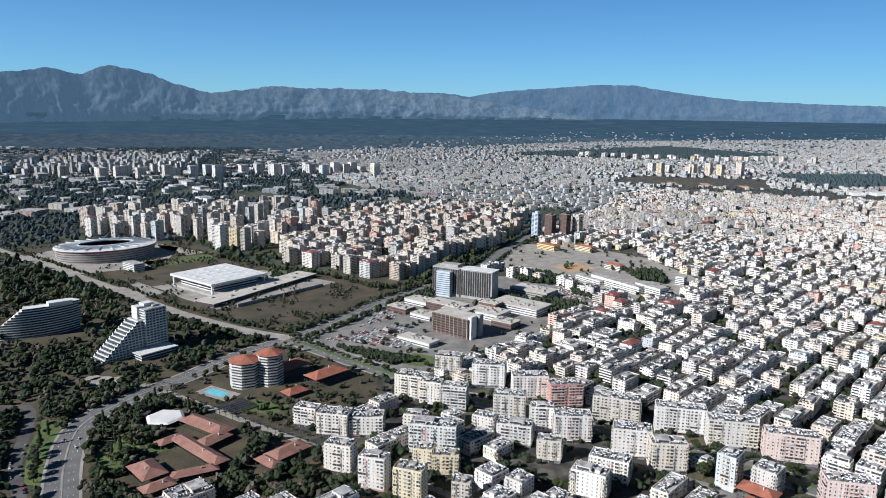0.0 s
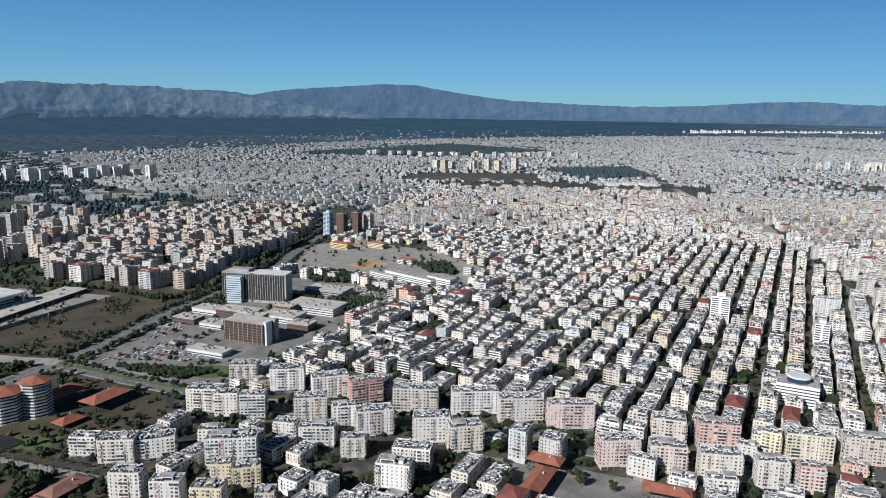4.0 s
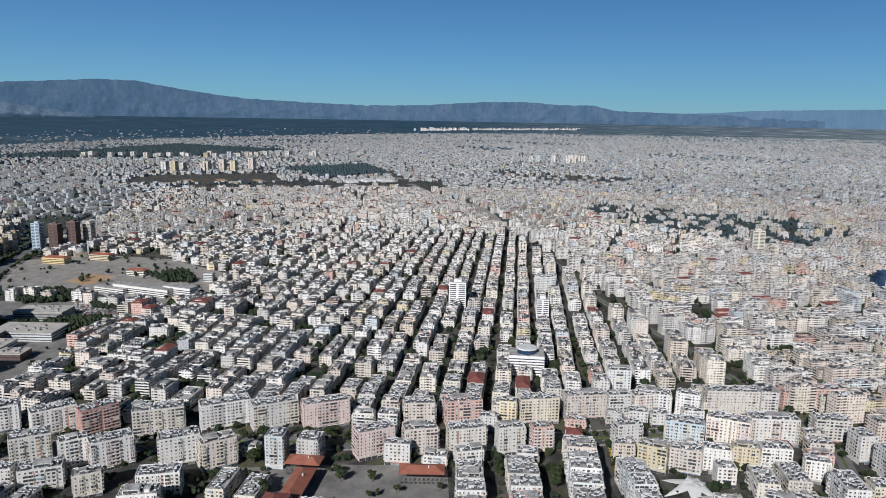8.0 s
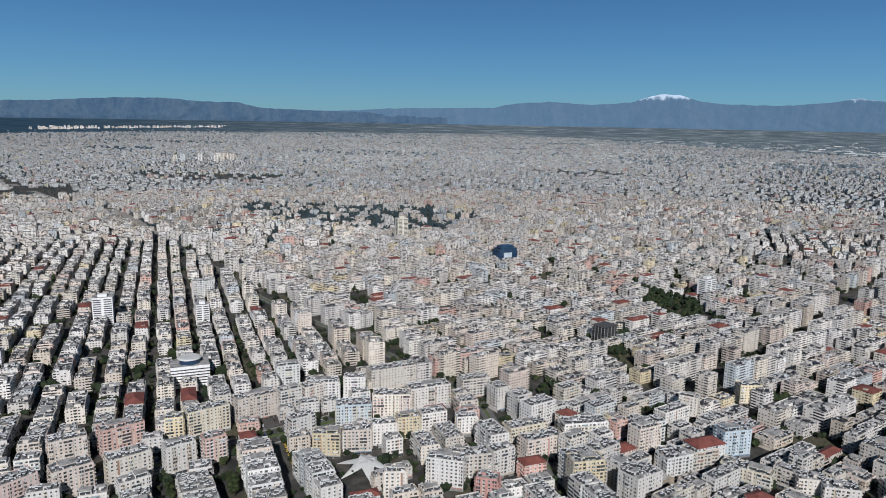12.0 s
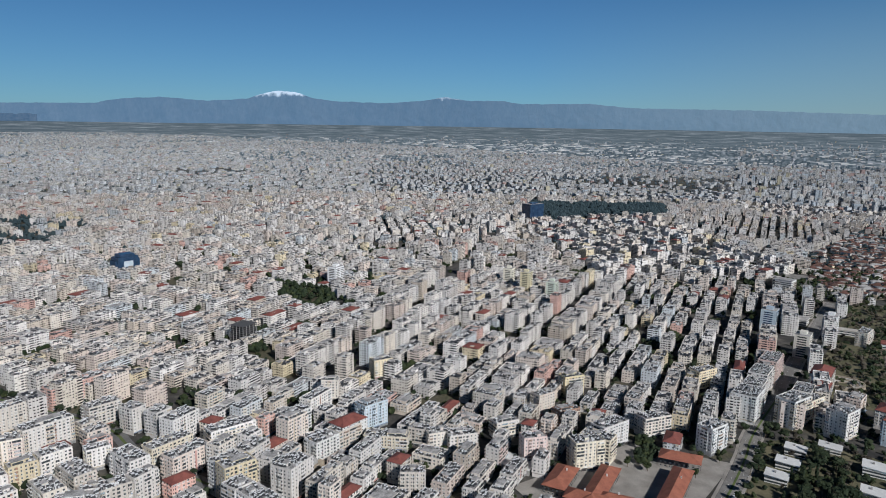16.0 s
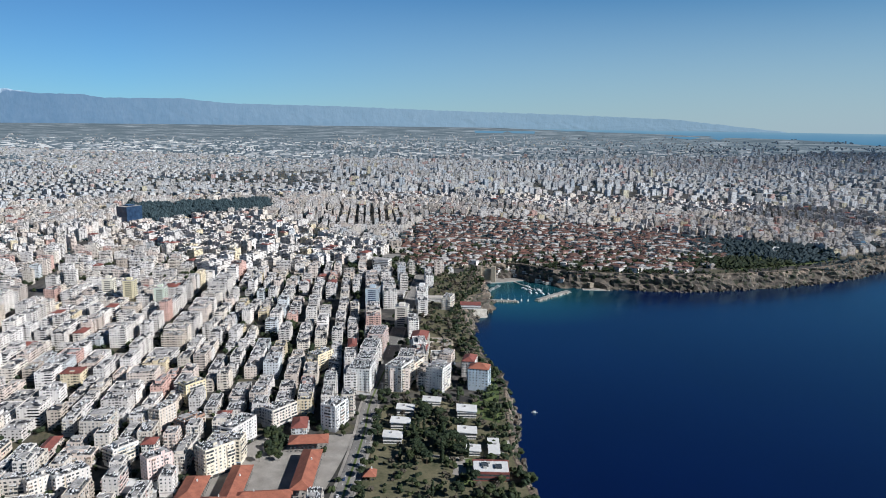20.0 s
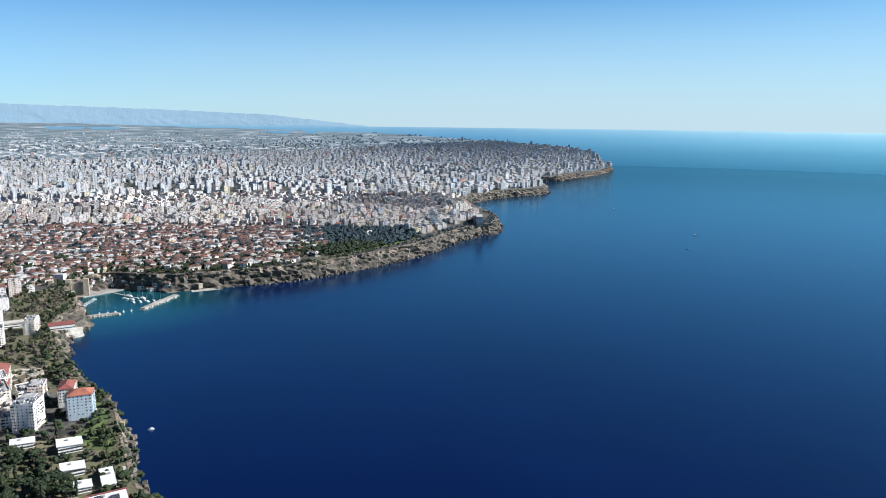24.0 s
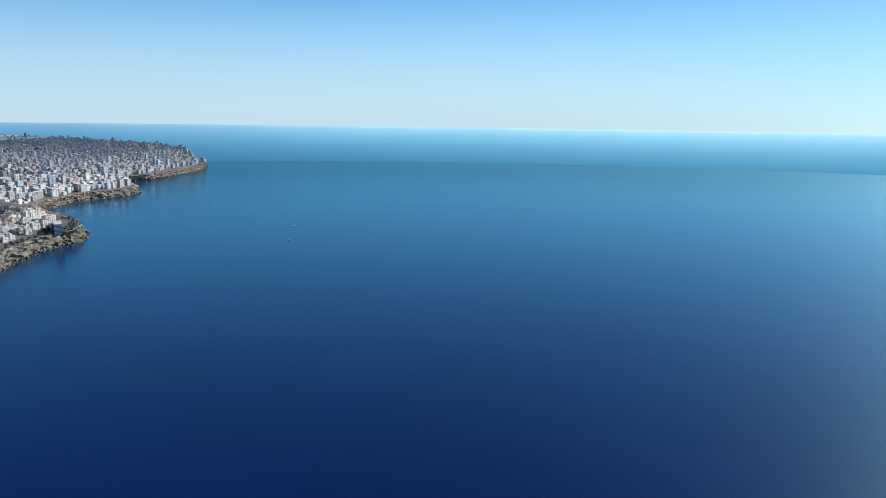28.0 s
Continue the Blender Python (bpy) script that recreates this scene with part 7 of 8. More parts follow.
for k in range(4):
    a, b = k / 4 * math.pi / 2, (k + 1) / 4 * math.pi / 2
    mpart("dome", mesh_of("dome", *prism(14, 6 * math.cos(a), 8 + 5 * math.sin(a), 8 + 5 * math.sin(b), 0, 0, 0, 6 * math.cos(b)), [M["grey"]]), ms)
box_part("minaret", ms, 9, 7, 0.8, 0.8, 0, 24, "stone")

# harbour: moles, quay, boats, towers of the old wall
for x0, y0, x1, y1, w, lab in ((958, -803, 912, -853, 9, "low grey concrete harbour mole"), (912, -990, 896, -893, 16, "pale boulder breakwater of the harbour")):
    rt = thing("harbour_mole", (x0 + x1) / 2, (y0 + y1) / 2, math.degrees(math.atan2(x1 - x0, y1 - y0)), lab, "breakwater", z=SEA)
    L = math.hypot(x1 - x0, y1 - y0) / 2
    box_part("core", rt, 0, 0, w * 0.3, L, -2, 3.0, "paving")
    s = Soup()
    k = 160
    s.boxes(rng.uniform(-w / 2, w / 2, k), rng.uniform(-L, L + 4, k), rng.uniform(0.8, 2.0, k), rng.uniform(0.8, 2.0, k), rng.uniform(0, 90, k), -1.5, rng.uniform(0.6, 2.6, k), 0, 0)
    part("boulder_rubble", s, [M["boulder"]], rt, kind="stuff")
quay = thing("harbour_quay", 1052, -931, 15, "pale stone harbour quay", "quay", z=SEA)
box_part("deck", quay, 12, 0, 18, 70, -2, 2.0, "paving")
jt = thing("jetty", 1000, -955, 100, "long narrow floating jetty", "jetty", z=SEA)
box_part("deck", jt, 0, 0, 1.5, 36, 0.2, 0.8, "paving")
cl = thing("rock_outcrop", 898, -720, 38, "pale white rock outcrop with bathing steps at the harbour mouth", "rocks", z=SEA)
V, F = [], []
for i in range(12):
    for j in range(12):
        u, v = i / 11 * 2 - 1, j / 11 * 2 - 1
        bump_ = noise.fractal(Vector((u * 3, v * 3, 4.4)), 0.8, 2.1, 4)
        V.append((u * 17 + 5 * bump_, v * 40 + 4 * bump_, max(-2, (1 - u * u) * (1 - v * v) * 9 + (1 + u) * 4 + 7 * bump_)))
F = [(i * 12 + j, i * 12 + 12 + j, i * 12 + 13 + j, i * 12 + j + 1) for i in range(11) for j in range(11)]
mpart("rock", mesh_of("rock", V, F, [M["boulder"]]), cl)
for k in range(4):
    box_part("bathing_step", cl, -14 + 5 * k, -6, 3, 9, 2, 4.5 + 3 * k, "cream")
# houses and walls on the slope above the harbour
hs = thing("harbour_wall", 1074, -884, 48, "old stone town wall above the harbour", "wall", z=-10)
box_part("wall", hs, 0, 0, 2.0, 46, -12, 11, "stone")
for k in range(4):
    box_part("turret", hs, -2, -42 + 28 * k, 4, 4.5, -14, 17, "stone")
q = spline(HARBOUR, 11.0)
s = Soup()
for (x_, y_) in q:
    for k in range(3):
        a_, b_ = x_ + rng.normal(0, 9), y_ + rng.normal(0, 9)
        away = np.array((a_ - 965, b_ + 925))
        away /= np.hypot(*away)
        a_, b_ = x_ + away[0] * (6 * k - 4) + rng.normal(0, 3), y_ + away[1] * (6 * k - 4) + rng.normal(0, 3)
        z_, w_, d_, t_ = SEA + 2 + 8 * k + rng.uniform(-2, 2), rng.uniform(3.5, 6), rng.uniform(4, 7), rng.uniform(0, 180)
        s.boxes([a_], [b_], w_, d_, t_, z_ - 16, z_ + 7, 0, 0, tuple(paints(1)[0] * 0.9), shift=3.3 * int(rng.integers(0, 400)))
        hip(s, w_ + 0.5, d_ + 0.5, z_ + 7, 2.2, 1 if rng.random() < 0.7 else 2, a_, b_, t_)
tagged(s.build("harbour_houses", [M["facade"], M["oldtile"], M["roof"]]), "small stone and tiled houses stepping down to the harbour", "houses", kind="stuff")
tw = thing("wall_tower", 915, -1050, 20, "old stone tower with an arch by the beach", "tower", z=-27)
box_part("wall", tw, 0, 0, 14, 4, 0, 9, "stone")
box_part("tower", tw, 15, 0, 4, 4.5, 0, 18, "stone")
beach = thing("beach_strip", 895, -1050, 40, "small pale sand beach", "beach", z=SEA)
box_part("sand", beach, 0, 0, 9, 26, -0.5, 0.5, "boulder")
for x, y, L in ((1096, -931, 42), (1101, -980, 24)):
    ow = thing("old_wall", x, y, 12, "old stone city wall above the harbour", "wall", z=SEA)
    box_part("wall", ow, 0, 0, 2.5, L, 0, 27, "stone")


def boat(x, y, head, L, mast=True):
    root = thing("boat", x, y, head, "white moored boat with a cabin", "boat", "boats in the harbour", z=SEA)
    V, F = [], []
    for i in range(7):
        t = i / 6
        w = L * 0.14 * math.sin(min(1.0, t * 2.2) * math.pi / 2) * (1 if t < 0.6 else 1 - ((t - 0.6) / 0.4) ** 2 * 0.96)
        w = max(w, 0.05) if i else L * 0.12
        y0 = (t - 0.5) * L
        V += [(-w, y0, 0.9 + 0.5 * t), (-w * 0.6, y0, -0.3), (w * 0.6, y0, -0.3), (w, y0, 0.9 + 0.5 * t)]
    F = [(4 * i + j, 4 * i + 4 + j, 4 * i + 5 + j, 4 * i + 1 + j) for i in range(6) for j in range(3)] + [(4 * i + 3, 4 * i + 7, 4 * i + 4, 4 * i) for i in range(6)] + [(0, 1, 2, 3)]
    mpart("hull", mesh_of("hull", V, F, [M["white"]]), root)
    box_part("cabin", root, 0, -L * 0.05, L * 0.09, L * 0.2, 0.9, 2.3, "white")
    box_part("windscreen", root, 0, L * 0.151, L * 0.08, 0.03, 1.4, 2.1, "glass")
    if mast:
        box_part("mast", root, 0, 0, 0.08, 0.08, 2.2, L * 0.9, "metal")
    return root


br = random.Random(5)
for k in range(10):                          # along the jetty and at anchor behind the breakwater
    boat(950 + 4.6 * k + br.uniform(-2, 2), -930 - br.uniform(2, 26), 100 + br.uniform(-12, 12), br.uniform(9, 16))
for k in range(12):                          # stern to the quay
    boat(1026 - 3.6 * k, -912 + 7.0 * k + br.uniform(-2, 2), 60 + br.uniform(-10, 10), br.uniform(8, 14))
for k in range(5):
    boat(938 - 8 * k, -842 - 9 * k, 130 + br.uniform(-8, 8), 11)
for k in range(5):
    boat(912 + 9 * k, -952 + 7 * k, 110 + br.uniform(-8, 8), br.uniform(12, 17))
boat(533, -532, 40, 7, False)
boat(58, -2166, 70, 14, True)
boat(67, -1909, 70, 8, False)
boat(369, -2699, 80, 12, False)

# hotels on the capes
fan = thing("fan_hotel", 756, -1871, 60, "white triangular hotel tower on the cape", "hotel")
for k in range(11):
    box_part("floor", fan, 0, k * 1.4, 22 - 1.2 * k, 12 - 0.4 * k, 3.4 * k, 3.4 * k + 2.2, "white")
    box_part("window_band", fan, 0, k * 1.4, 21 - 1.2 * k, 11 - 0.4 * k, 3.4 * k + 2.2, 3.4 * k + 3.4, "dark")
cape = thing("cape_hotel", 640, -1918, 70, "long grey-white hotel slab above the cape", "hotel")
box_part("wall", cape, 0, 0, 34, 9, 0, 24, "white", top="roof")
bands(cape, "window_band", 0, 0, 34, 9, 2, 7, 3.2, "dark")
amph = thing("open_theatre", 718, -532, 30, "small open-air theatre with stone seat rings", "theatre")
for k in range(5):
    oval([(3 * k, 0), (3 * k, 0.9 + 0.8 * k), (3 * k - 3, 0.9 + 0.8 * k), (3 * k - 3, 0)], 10, 10, M["cream"] if k % 2 else M["stone"], "seat_ring", amph, n=28)
for x, y, head, hx, hy, h, rf in ((842, -690, 38, 10, 16, 6, "maroon"), (970, -625, 41, 14, 20, 8, "roof"), (1162, -727, 50, 12, 14, 22, "roof"), (905, -668, 38, 7, 18, 7, "cream")):
    w_ = thing("harbour_block", x, y, head, "pale block with window bands near the harbour", "building")
    box_part("wall", w_, 0, 0, hx, hy, 0, h, "wall", (0.66, 0.65, 0.63))
    bands(w_, "window_band", 0, 0, hx, hy, 1.4, max(1, int(h / 3.3)), 3.2, "glass", h=1.3)
    box_part("roof", w_, 0, 0, hx + 0.5, hy + 0.5, h, h + 0.8, rf)
    taken_spots.append((x, y, max(hx, hy)))
tc = thing("terraced_block", 716, -1800, 62, "white stepped apartment terraces on the cliff", "building")
for k in range(5):
    box_part("floor", tc, 0, 4 * k, 26 - 2 * k, 14, 4.2 * k, 4.2 * k + 2.6, "white")
    box_part("window_band", tc, 0, 4 * k + 0.6, 25 - 2 * k, 13, 4.2 * k + 2.6, 4.2 * k + 4.2, "glass")
arena = thing("arched_pavilion", 830, -1600, 70, "white arched roof pavilion at the park", "pavilion")
V = [(x_, y_, 2 + 9 * math.sin((x_ + 40) / 80 * math.pi)) for x_ in range(-40, 41, 5) for y_ in (-6, 6)]
mpart("roof", mesh_of("roof", V, [(2 * i, 2 * i + 2, 2 * i + 3, 2 * i + 1) for i in range(16)], [M["white"]]), arena)
box_part("wall", arena, 0, 3, 34, 2, 0, 5, "grey")

# old town: small tiled houses on crooked lanes
P = scatter(1000, 2200, 105, 155, 18.5)
P = P[inside(OLD_TOWN, P[:, 0], P[:, 1]) & (gap_to(COAST, P[:, 0], P[:, 1]) > 12)]
P = P[rng.random(len(P)) < 0.84]
s = Soup()
n = len(P)
hx, hy, yaw, h = rng.uniform(3.5, 7, n), rng.uniform(4.5, 11, n), rng.choice([20, 31, 110, 121, 60], n) + rng.normal(0, 9, n), rng.uniform(4.5, 10, n)
coat, tiled, bays = paints(n), rng.random(n) < 0.72, 3.3 * rng.integers(0, 400, n)
lone = np.hypot(P[:, 0], P[:, 1]) < np.sort(np.hypot(P[:, 0], P[:, 1]))[230]     # those nearest the harbour stand singly
f = ~lone
s.boxes(P[f, 0], P[f, 1], hx[f], hy[f], yaw[f], 0, h[f], 0, 0, coat[f], shift=bays[f])
for i in range(n):
    if f[i]:
        hip(s, hx[i] + 0.5, hy[i] + 0.5, h[i], 2.4, 1 if tiled[i] else 2, P[i, 0], P[i, 1], yaw[i])
        continue
    house = thing("old_house", P[i, 0], P[i, 1], yaw[i], "small old house with a weathered red tiled roof" if tiled[i] else "small old house with a pale flat-pitched roof", "house", "houses of the old town")
    w_, r_ = Soup(), Soup()
    w_.boxes(0, 0, hx[i], hy[i], 0, 0, h[i] - 0.3, 0, 0, coat[i], shift=bays[i])
    hip(r_, hx[i] + 0.5, hy[i] + 0.5, h[i], 2.4, 0)
    part("wall", w_, [M["facade"]], house)
    part("roof", r_, [M["oldtile"] if tiled[i] else M["roof"]], house)
tagged(s.build("old_town_houses", [M["facade"], M["oldtile"], M["roof"]]), "old town of small houses with weathered red tiled roofs", "houses", kind="stuff")
# towers along the far coast and the white estates on far hills
far_spots = []
for x0, y0, x1, y1, k, h0, h1 in ((8018, 11089, 12867, 11240, 200, 30, 70), (1035, 3482, 1413, 3413, 9, 40, 70), (3300, 3300, 3600, 3100, 8, 45, 60), (900, 4700, 2300, 4450, 26, 30, 45), (-1500, 2900, -300, 3300, 26, 35, 60)):
    t = np.linspace(0, 1, k)
    far_spots.append(np.stack([x0 + (x1 - x0) * t + rng.normal(0, 25, k), y0 + (y1 - y0) * t + rng.normal(0, 60, k), rng.uniform(h0, h1, k)], 1))
far_spots = np.concatenate(far_spots)
s = Soup()
s.boxes(far_spots[:, 0], far_spots[:, 1], 13, 18, 44, 0, far_spots[:, 2], 0, 1, paints(len(far_spots)))
tagged(s.build("far_estates", [M["facade"], M["roof"]]), "white tower estates on the far hills", "buildings", kind="stuff")
shed = Soup()
P = scatter(5200, 13000, 78, 163, 175)                 # greenhouses on the eastern plain
P = P[inside(LAND, P[:, 0], P[:, 1]) & (np.array([noise.noise(Vector((a / 1500, b / 1500, 4.4))) for a, b in P]) > -0.12) & (rng.random(len(P)) < 0.8)]
n = len(P)
glass_s = Soup()
glass_s.boxes(P[:, 0], P[:, 1], rng.uniform(25, 75, n), rng.uniform(14, 34, n), 30 + rng.choice([0, 90], n), 0, rng.uniform(4, 6, n), 0, 0)
tagged(glass_s.build("greenhouses", [M["white"]]), "white plastic greenhouses on the far plain", "greenhouses", kind="stuff")
shed.boxes([1560, 1640, 1710], [2650, 2635, 2615], 34, 22, 100, 0, 12, 0, 0)
shed.boxes([990, 1120, 1250], [3030, 2990, 2900], 60, 18, 100, 0, 1.0, 1, 1)
tagged(shed.build("far_sheds", [M["white"], M["ochre"]]), "white storage sheds and earthworks at the city edge", "sheds", kind="stuff")

# ---------------------------------------------------------------- trees
bm = bmesh.new()
bmesh.ops.create_icosphere(bm, subdivisions=1, radius=1.0)
ICO_V = np.array([v.co[:] for v in bm.verts])
ICO_F = np.array([[v.index for v in f.verts] for f in bm.faces])
OCT_V = np.array([(1, 0, 0), (0, 1, 0), (-1, 0, 0), (0, -1, 0), (0, 0, 1), (0, 0, -1)]) * 1.12
OCT_F = np.array([(0, 1, 4), (1, 2, 4), (2, 3, 4), (3, 0, 4), (1, 0, 5), (2, 1, 5), (3, 2, 5), (0, 3, 5)])
bm.free()
bm = bmesh.new()
bmesh.ops.create_icosphere(bm, subdivisions=2, radius=1.0)
ICO2_V = np.array([v.co[:] for v in bm.verts])
ICO2_F = np.array([[v.index for v in f.verts] for f in bm.faces])
bm.free()


def crown_mesh(name, clumps, mat, r, loose=160):
    """Leaf clumps with ragged surfaces, and loose leaf sprays between them."""
    V, F, n = [], [], 0
    for c, rad in clumps:
        v = ICO2_V * rad * (1 + r.uniform(-0.30, 0.22, (len(ICO2_V), 1))) + c
        V.append(v)
        F.append(ICO2_F + n)
        n += len(v)
    for _ in range(loose):
        c, rad = clumps[r.integers(len(clumps))]
        d = r.normal(0, 1, 3)
        d /= np.linalg.norm(d)
        p = c + d * rad * r.uniform(0.9, 1.25)
        V.append(p + r.normal(0, 0.42, (3, 3)))
        F.append(np.array([[n, n + 1, n + 2]]))
        n += 3
    return mesh_of(name, np.concatenate(V), np.concatenate(F), [mat])


def trunk_mesh(h, r0, r1, limbs, r):
    """A tapered trunk with limbs, as six-sided tubes."""
    V, F = [], []

    def tube(a, b, ra, rb):
        a, b = np.array(a, float), np.array(b, float)
        d = (b - a) / np.linalg.norm(b - a)
        u = np.cross(d, (0.3, 0.9, 0.1))
        u /= np.linalg.norm(u)
        w = np.cross(d, u)
        n = len(V)
        for k in range(6):
            t = k * math.pi / 3
            o = u * math.cos(t) + w * math.sin(t)
            V.append(a + o * ra)
            V.append(b + o * rb)
        F.extend([(n + 2 * k, n + (2 * k + 2) % 12, n + (2 * k + 3) % 12, n + 2 * k + 1) for k in range(6)])

    tube((0, 0, -0.3), (0.1, 0, h), r0, r1)
    for k in range(limbs):
        t = r.uniform(0, 2 * math.pi)
        z = h * r.uniform(0.55, 0.95)
        tube((0.05, 0, z), (math.cos(t) * h * 0.3, math.sin(t) * h * 0.3, z + h * 0.35), r1 * 0.7, r1 * 0.25)
    return mesh_of("trunk", V, F, [M["bark"]])


TREES = {}
tr_rng = np.random.default_rng(21)
for kind, count in (("broadleaf_tree", 4), ("pine_tree", 4), ("cypress_tree", 2), ("bare_tree", 2)):
    for i in range(count):
        cl = []
        if kind == "broadleaf_tree":
            for _ in range(13):
                d = tr_rng.normal(0, 1, 3)
                d /= np.linalg.norm(d)
                cl.append((np.array((0, 0, 5.6)) + d * np.array((2.6, 2.6, 1.9)) * tr_rng.uniform(0.5, 1.0), np.array((1.5, 1.5, 1.2)) * tr_rng.uniform(0.7, 1.2)))
            TREES.setdefault(kind, []).append((trunk_mesh(4.0, 0.28, 0.16, 4, tr_rng), crown_mesh("crown", cl, M["leaf"], tr_rng)))
        elif kind == "pine_tree":
            for _ in range(14):
                t, q = tr_rng.uniform(0, 6.28), math.sqrt(tr_rng.uniform(0, 1)) * 3.6
                cl.append((np.array((q * math.cos(t), q * math.sin(t), 8.4 + tr_rng.uniform(-0.9, 0.9) - q * 0.25)), np.array((1.7, 1.7, 0.95)) * tr_rng.uniform(0.7, 1.2)))
            TREES.setdefault(kind, []).append((trunk_mesh(7.6, 0.3, 0.17, 5, tr_rng), crown_mesh("crown", cl, M["pine"], tr_rng)))
        elif kind == "cypress_tree":
            for k in range(9):
                cl.append((np.array((tr_rng.uniform(-0.3, 0.3), tr_rng.uniform(-0.3, 0.3), 2 + 1.25 * k)), np.array((1.25, 1.25, 1.4)) * (1.0 - 0.075 * abs(k - 2.5))))
            TREES.setdefault(kind, []).append((trunk_mesh(2.5, 0.22, 0.16, 0, tr_rng), crown_mesh("crown", cl, M["pine"], tr_rng, 90)))
        else:
            for _ in range(9):
                d = tr_rng.normal(0, 1, 3)
                d /= np.linalg.norm(d)
                cl.append((np.array((0, 0, 5.2)) + d * np.array((2.2, 2.2, 1.6)), np.array((0.7, 0.7, 0.6))))
            TREES.setdefault(kind, []).append((trunk_mesh(4.2, 0.22, 0.12, 7, tr_rng), crown_mesh("crown", cl, M["bare"], tr_rng, 420)))
# palms: a slim trunk and arching fronds
V, F = [], []
for k in range(13):
    t = k / 13 * 2 * math.pi
    n = len(V)
    for i in range(5):
        u = i / 4
        c = np.array((math.cos(t) * 2.6 * u, math.sin(t) * 2.6 * u, 7.0 + 1.3 * math.sin(u * 2.4) - 1.1 * u * u))
        side = np.array((-math.sin(t), math.cos(t), -0.2)) * (0.42 * (1 - u * 0.8))
        V += [c - side, c + side]
    F += [(n + 2 * i, n + 2 * i + 1, n + 2 * i + 3, n + 2 * i + 2) for i in range(4)]
TREES["palm_tree"] = [(trunk_mesh(7.0, 0.26, 0.18, 0, tr_rng), mesh_of("crown", V, F, [M["leaf"]]))]
TREE_LABELS = {"broadleaf_tree": "dark green leafy tree with a rounded uneven crown", "pine_tree": "dark umbrella pine with a flat spreading crown",
               "cypress_tree": "slim dark cypress tree", "bare_tree": "bare winter tree with pale brown twigs", "palm_tree": "tall palm with arching fronds by the road"}


def tree(kind, x, y, size, z=0.0):
    root = thing(kind, x, y, tr_rng.uniform(0, 360), TREE_LABELS[kind], "tree", z=z)
    root.scale = (size, size, size * tr_rng.uniform(0.85, 1.2))
    tm, cm = TREES[kind][tr_rng.integers(len(TREES[kind]))]
    for nm, me in (("trunk", tm), ("crown", cm)):
        ob = new(nm, me)
        ob.parent = root


def spread(poly, n, clear=2.0, roads=True):
    """Random free places in a polygon."""
    p = np.array(poly)
    q = tr_rng.uniform(p.min(0), p.max(0), (int(n * 7), 2))
    ok = inside(poly, q[:, 0], q[:, 1])
    sp = np.array(taken_spots)
    q = q[ok]
    d = np.hypot(q[:, None, 0] - sp[None, :, 0], q[:, None, 1] - sp[None, :, 1]) - sp[None, :, 2]
    ok = (d > clear).all(1)
    for line, w in ROADS:
        ok &= gap_to(line, q[:, 0], q[:, 1]) > w / 2 + 2.5
    ok &= gap_to(COAST, q[:, 0], q[:, 1]) > 8
    return q[ok][:n]


for x, y, rad in ((-370, 1146, 66), (-662, 1368, 96), (-368, 812, 40), (-343, 806, 24), (-512, 880, 46), (-208, 716, 30), (-230, 690, 22), (-200, 655, 18), (-258, 622, 20),
                  (40, 1098, 56), (22, 905, 36), (-365, 720, 18), (120, 1020, 44), (70, 985, 28), (150, 1105, 38), (300, 1165, 50)):
    taken_spots.append((x, y, rad))
woods = []        # (x, y, size, kind of green) for joined woods


def wood(pts, lo, hi, dark=0.5, bare=0.0):
    for p in pts:
        woods.append((p[0], p[1], tr_rng.uniform(lo, hi), 3 if tr_rng.random() < bare else tr_rng.random() < dark, p[2] if len(p) > 2 else 0.0))


PARK_FRONT = [(-440, 640), (-400, 520), (-330, 430), (-190, 480), (20, 480), (-60, 545), (-130, 586), (-235, 660), (-310, 710)]
for q in spread(PARK_FRONT, 150):
    tree(str(tr_rng.choice(["pine_tree", "pine_tree", "broadleaf_tree", "broadleaf_tree", "bare_tree", "cypress_tree"])), q[0], q[1], tr_rng.uniform(0.8, 1.35))
q = spread(PARK_FRONT, 620)
for poly in (ISLAND, LAWN_PARK):
    q = q[~inside(poly, q[:, 0], q[:, 1])]
wood(q, 1.6, 4.4, 0.6, 0.3)
q = spread(WEST_PARK, 5600)
for poly in (ISLAND, LAWN_PARK):
    q = q[~inside(poly, q[:, 0], q[:, 1])]
wood(q, 2.2, 5.0, 0.65, 0.14)
wood(spread(HOTEL_GROUND, 130), 1.4, 3.2, 0.6, 0.15)
for q in spread(HOTEL_GROUND, 26):
    tree("broadleaf_tree", q[0], q[1], tr_rng.uniform(0.7, 1.1))
PINES = [(564, -393), (511, -404), (481, -396), (445, -359), (444, -337), (472, -321), (509, -344), (530, -367)]
for q in spread(PINES, 60, -1.0):
    tree(str(tr_rng.choice(["pine_tree", "pine_tree", "pine_tree", "broadleaf_tree", "cypress_tree"])), q[0], q[1], tr_rng.uniform(0.9, 1.45))
for q in spread(VILLAS, 70, 0.5):
    tree(str(tr_rng.choice(["pine_tree", "broadleaf_tree", "cypress_tree", "bare_tree", "palm_tree"])), q[0], q[1], tr_rng.uniform(0.75, 1.3))
wood(spread(VILLAS, 330, 1.5), 1.0, 2.8, 0.45, 0.25)
for q in spread(SCHOOL_SOUTH, 14, 1.0):
    tree("broadleaf_tree", q[0], q[1], tr_rng.uniform(0.6, 1.0))
wood(spread([(575, -230), (620, -260), (600, -300), (560, -268), (545, -225)], 40, 0.0), 2.0, 4.0, 0.8)
for q in spread(RED_SCHOOL, 20, 0.0):
    tree("broadleaf_tree", q[0], q[1], tr_rng.uniform(0.6, 1.1))
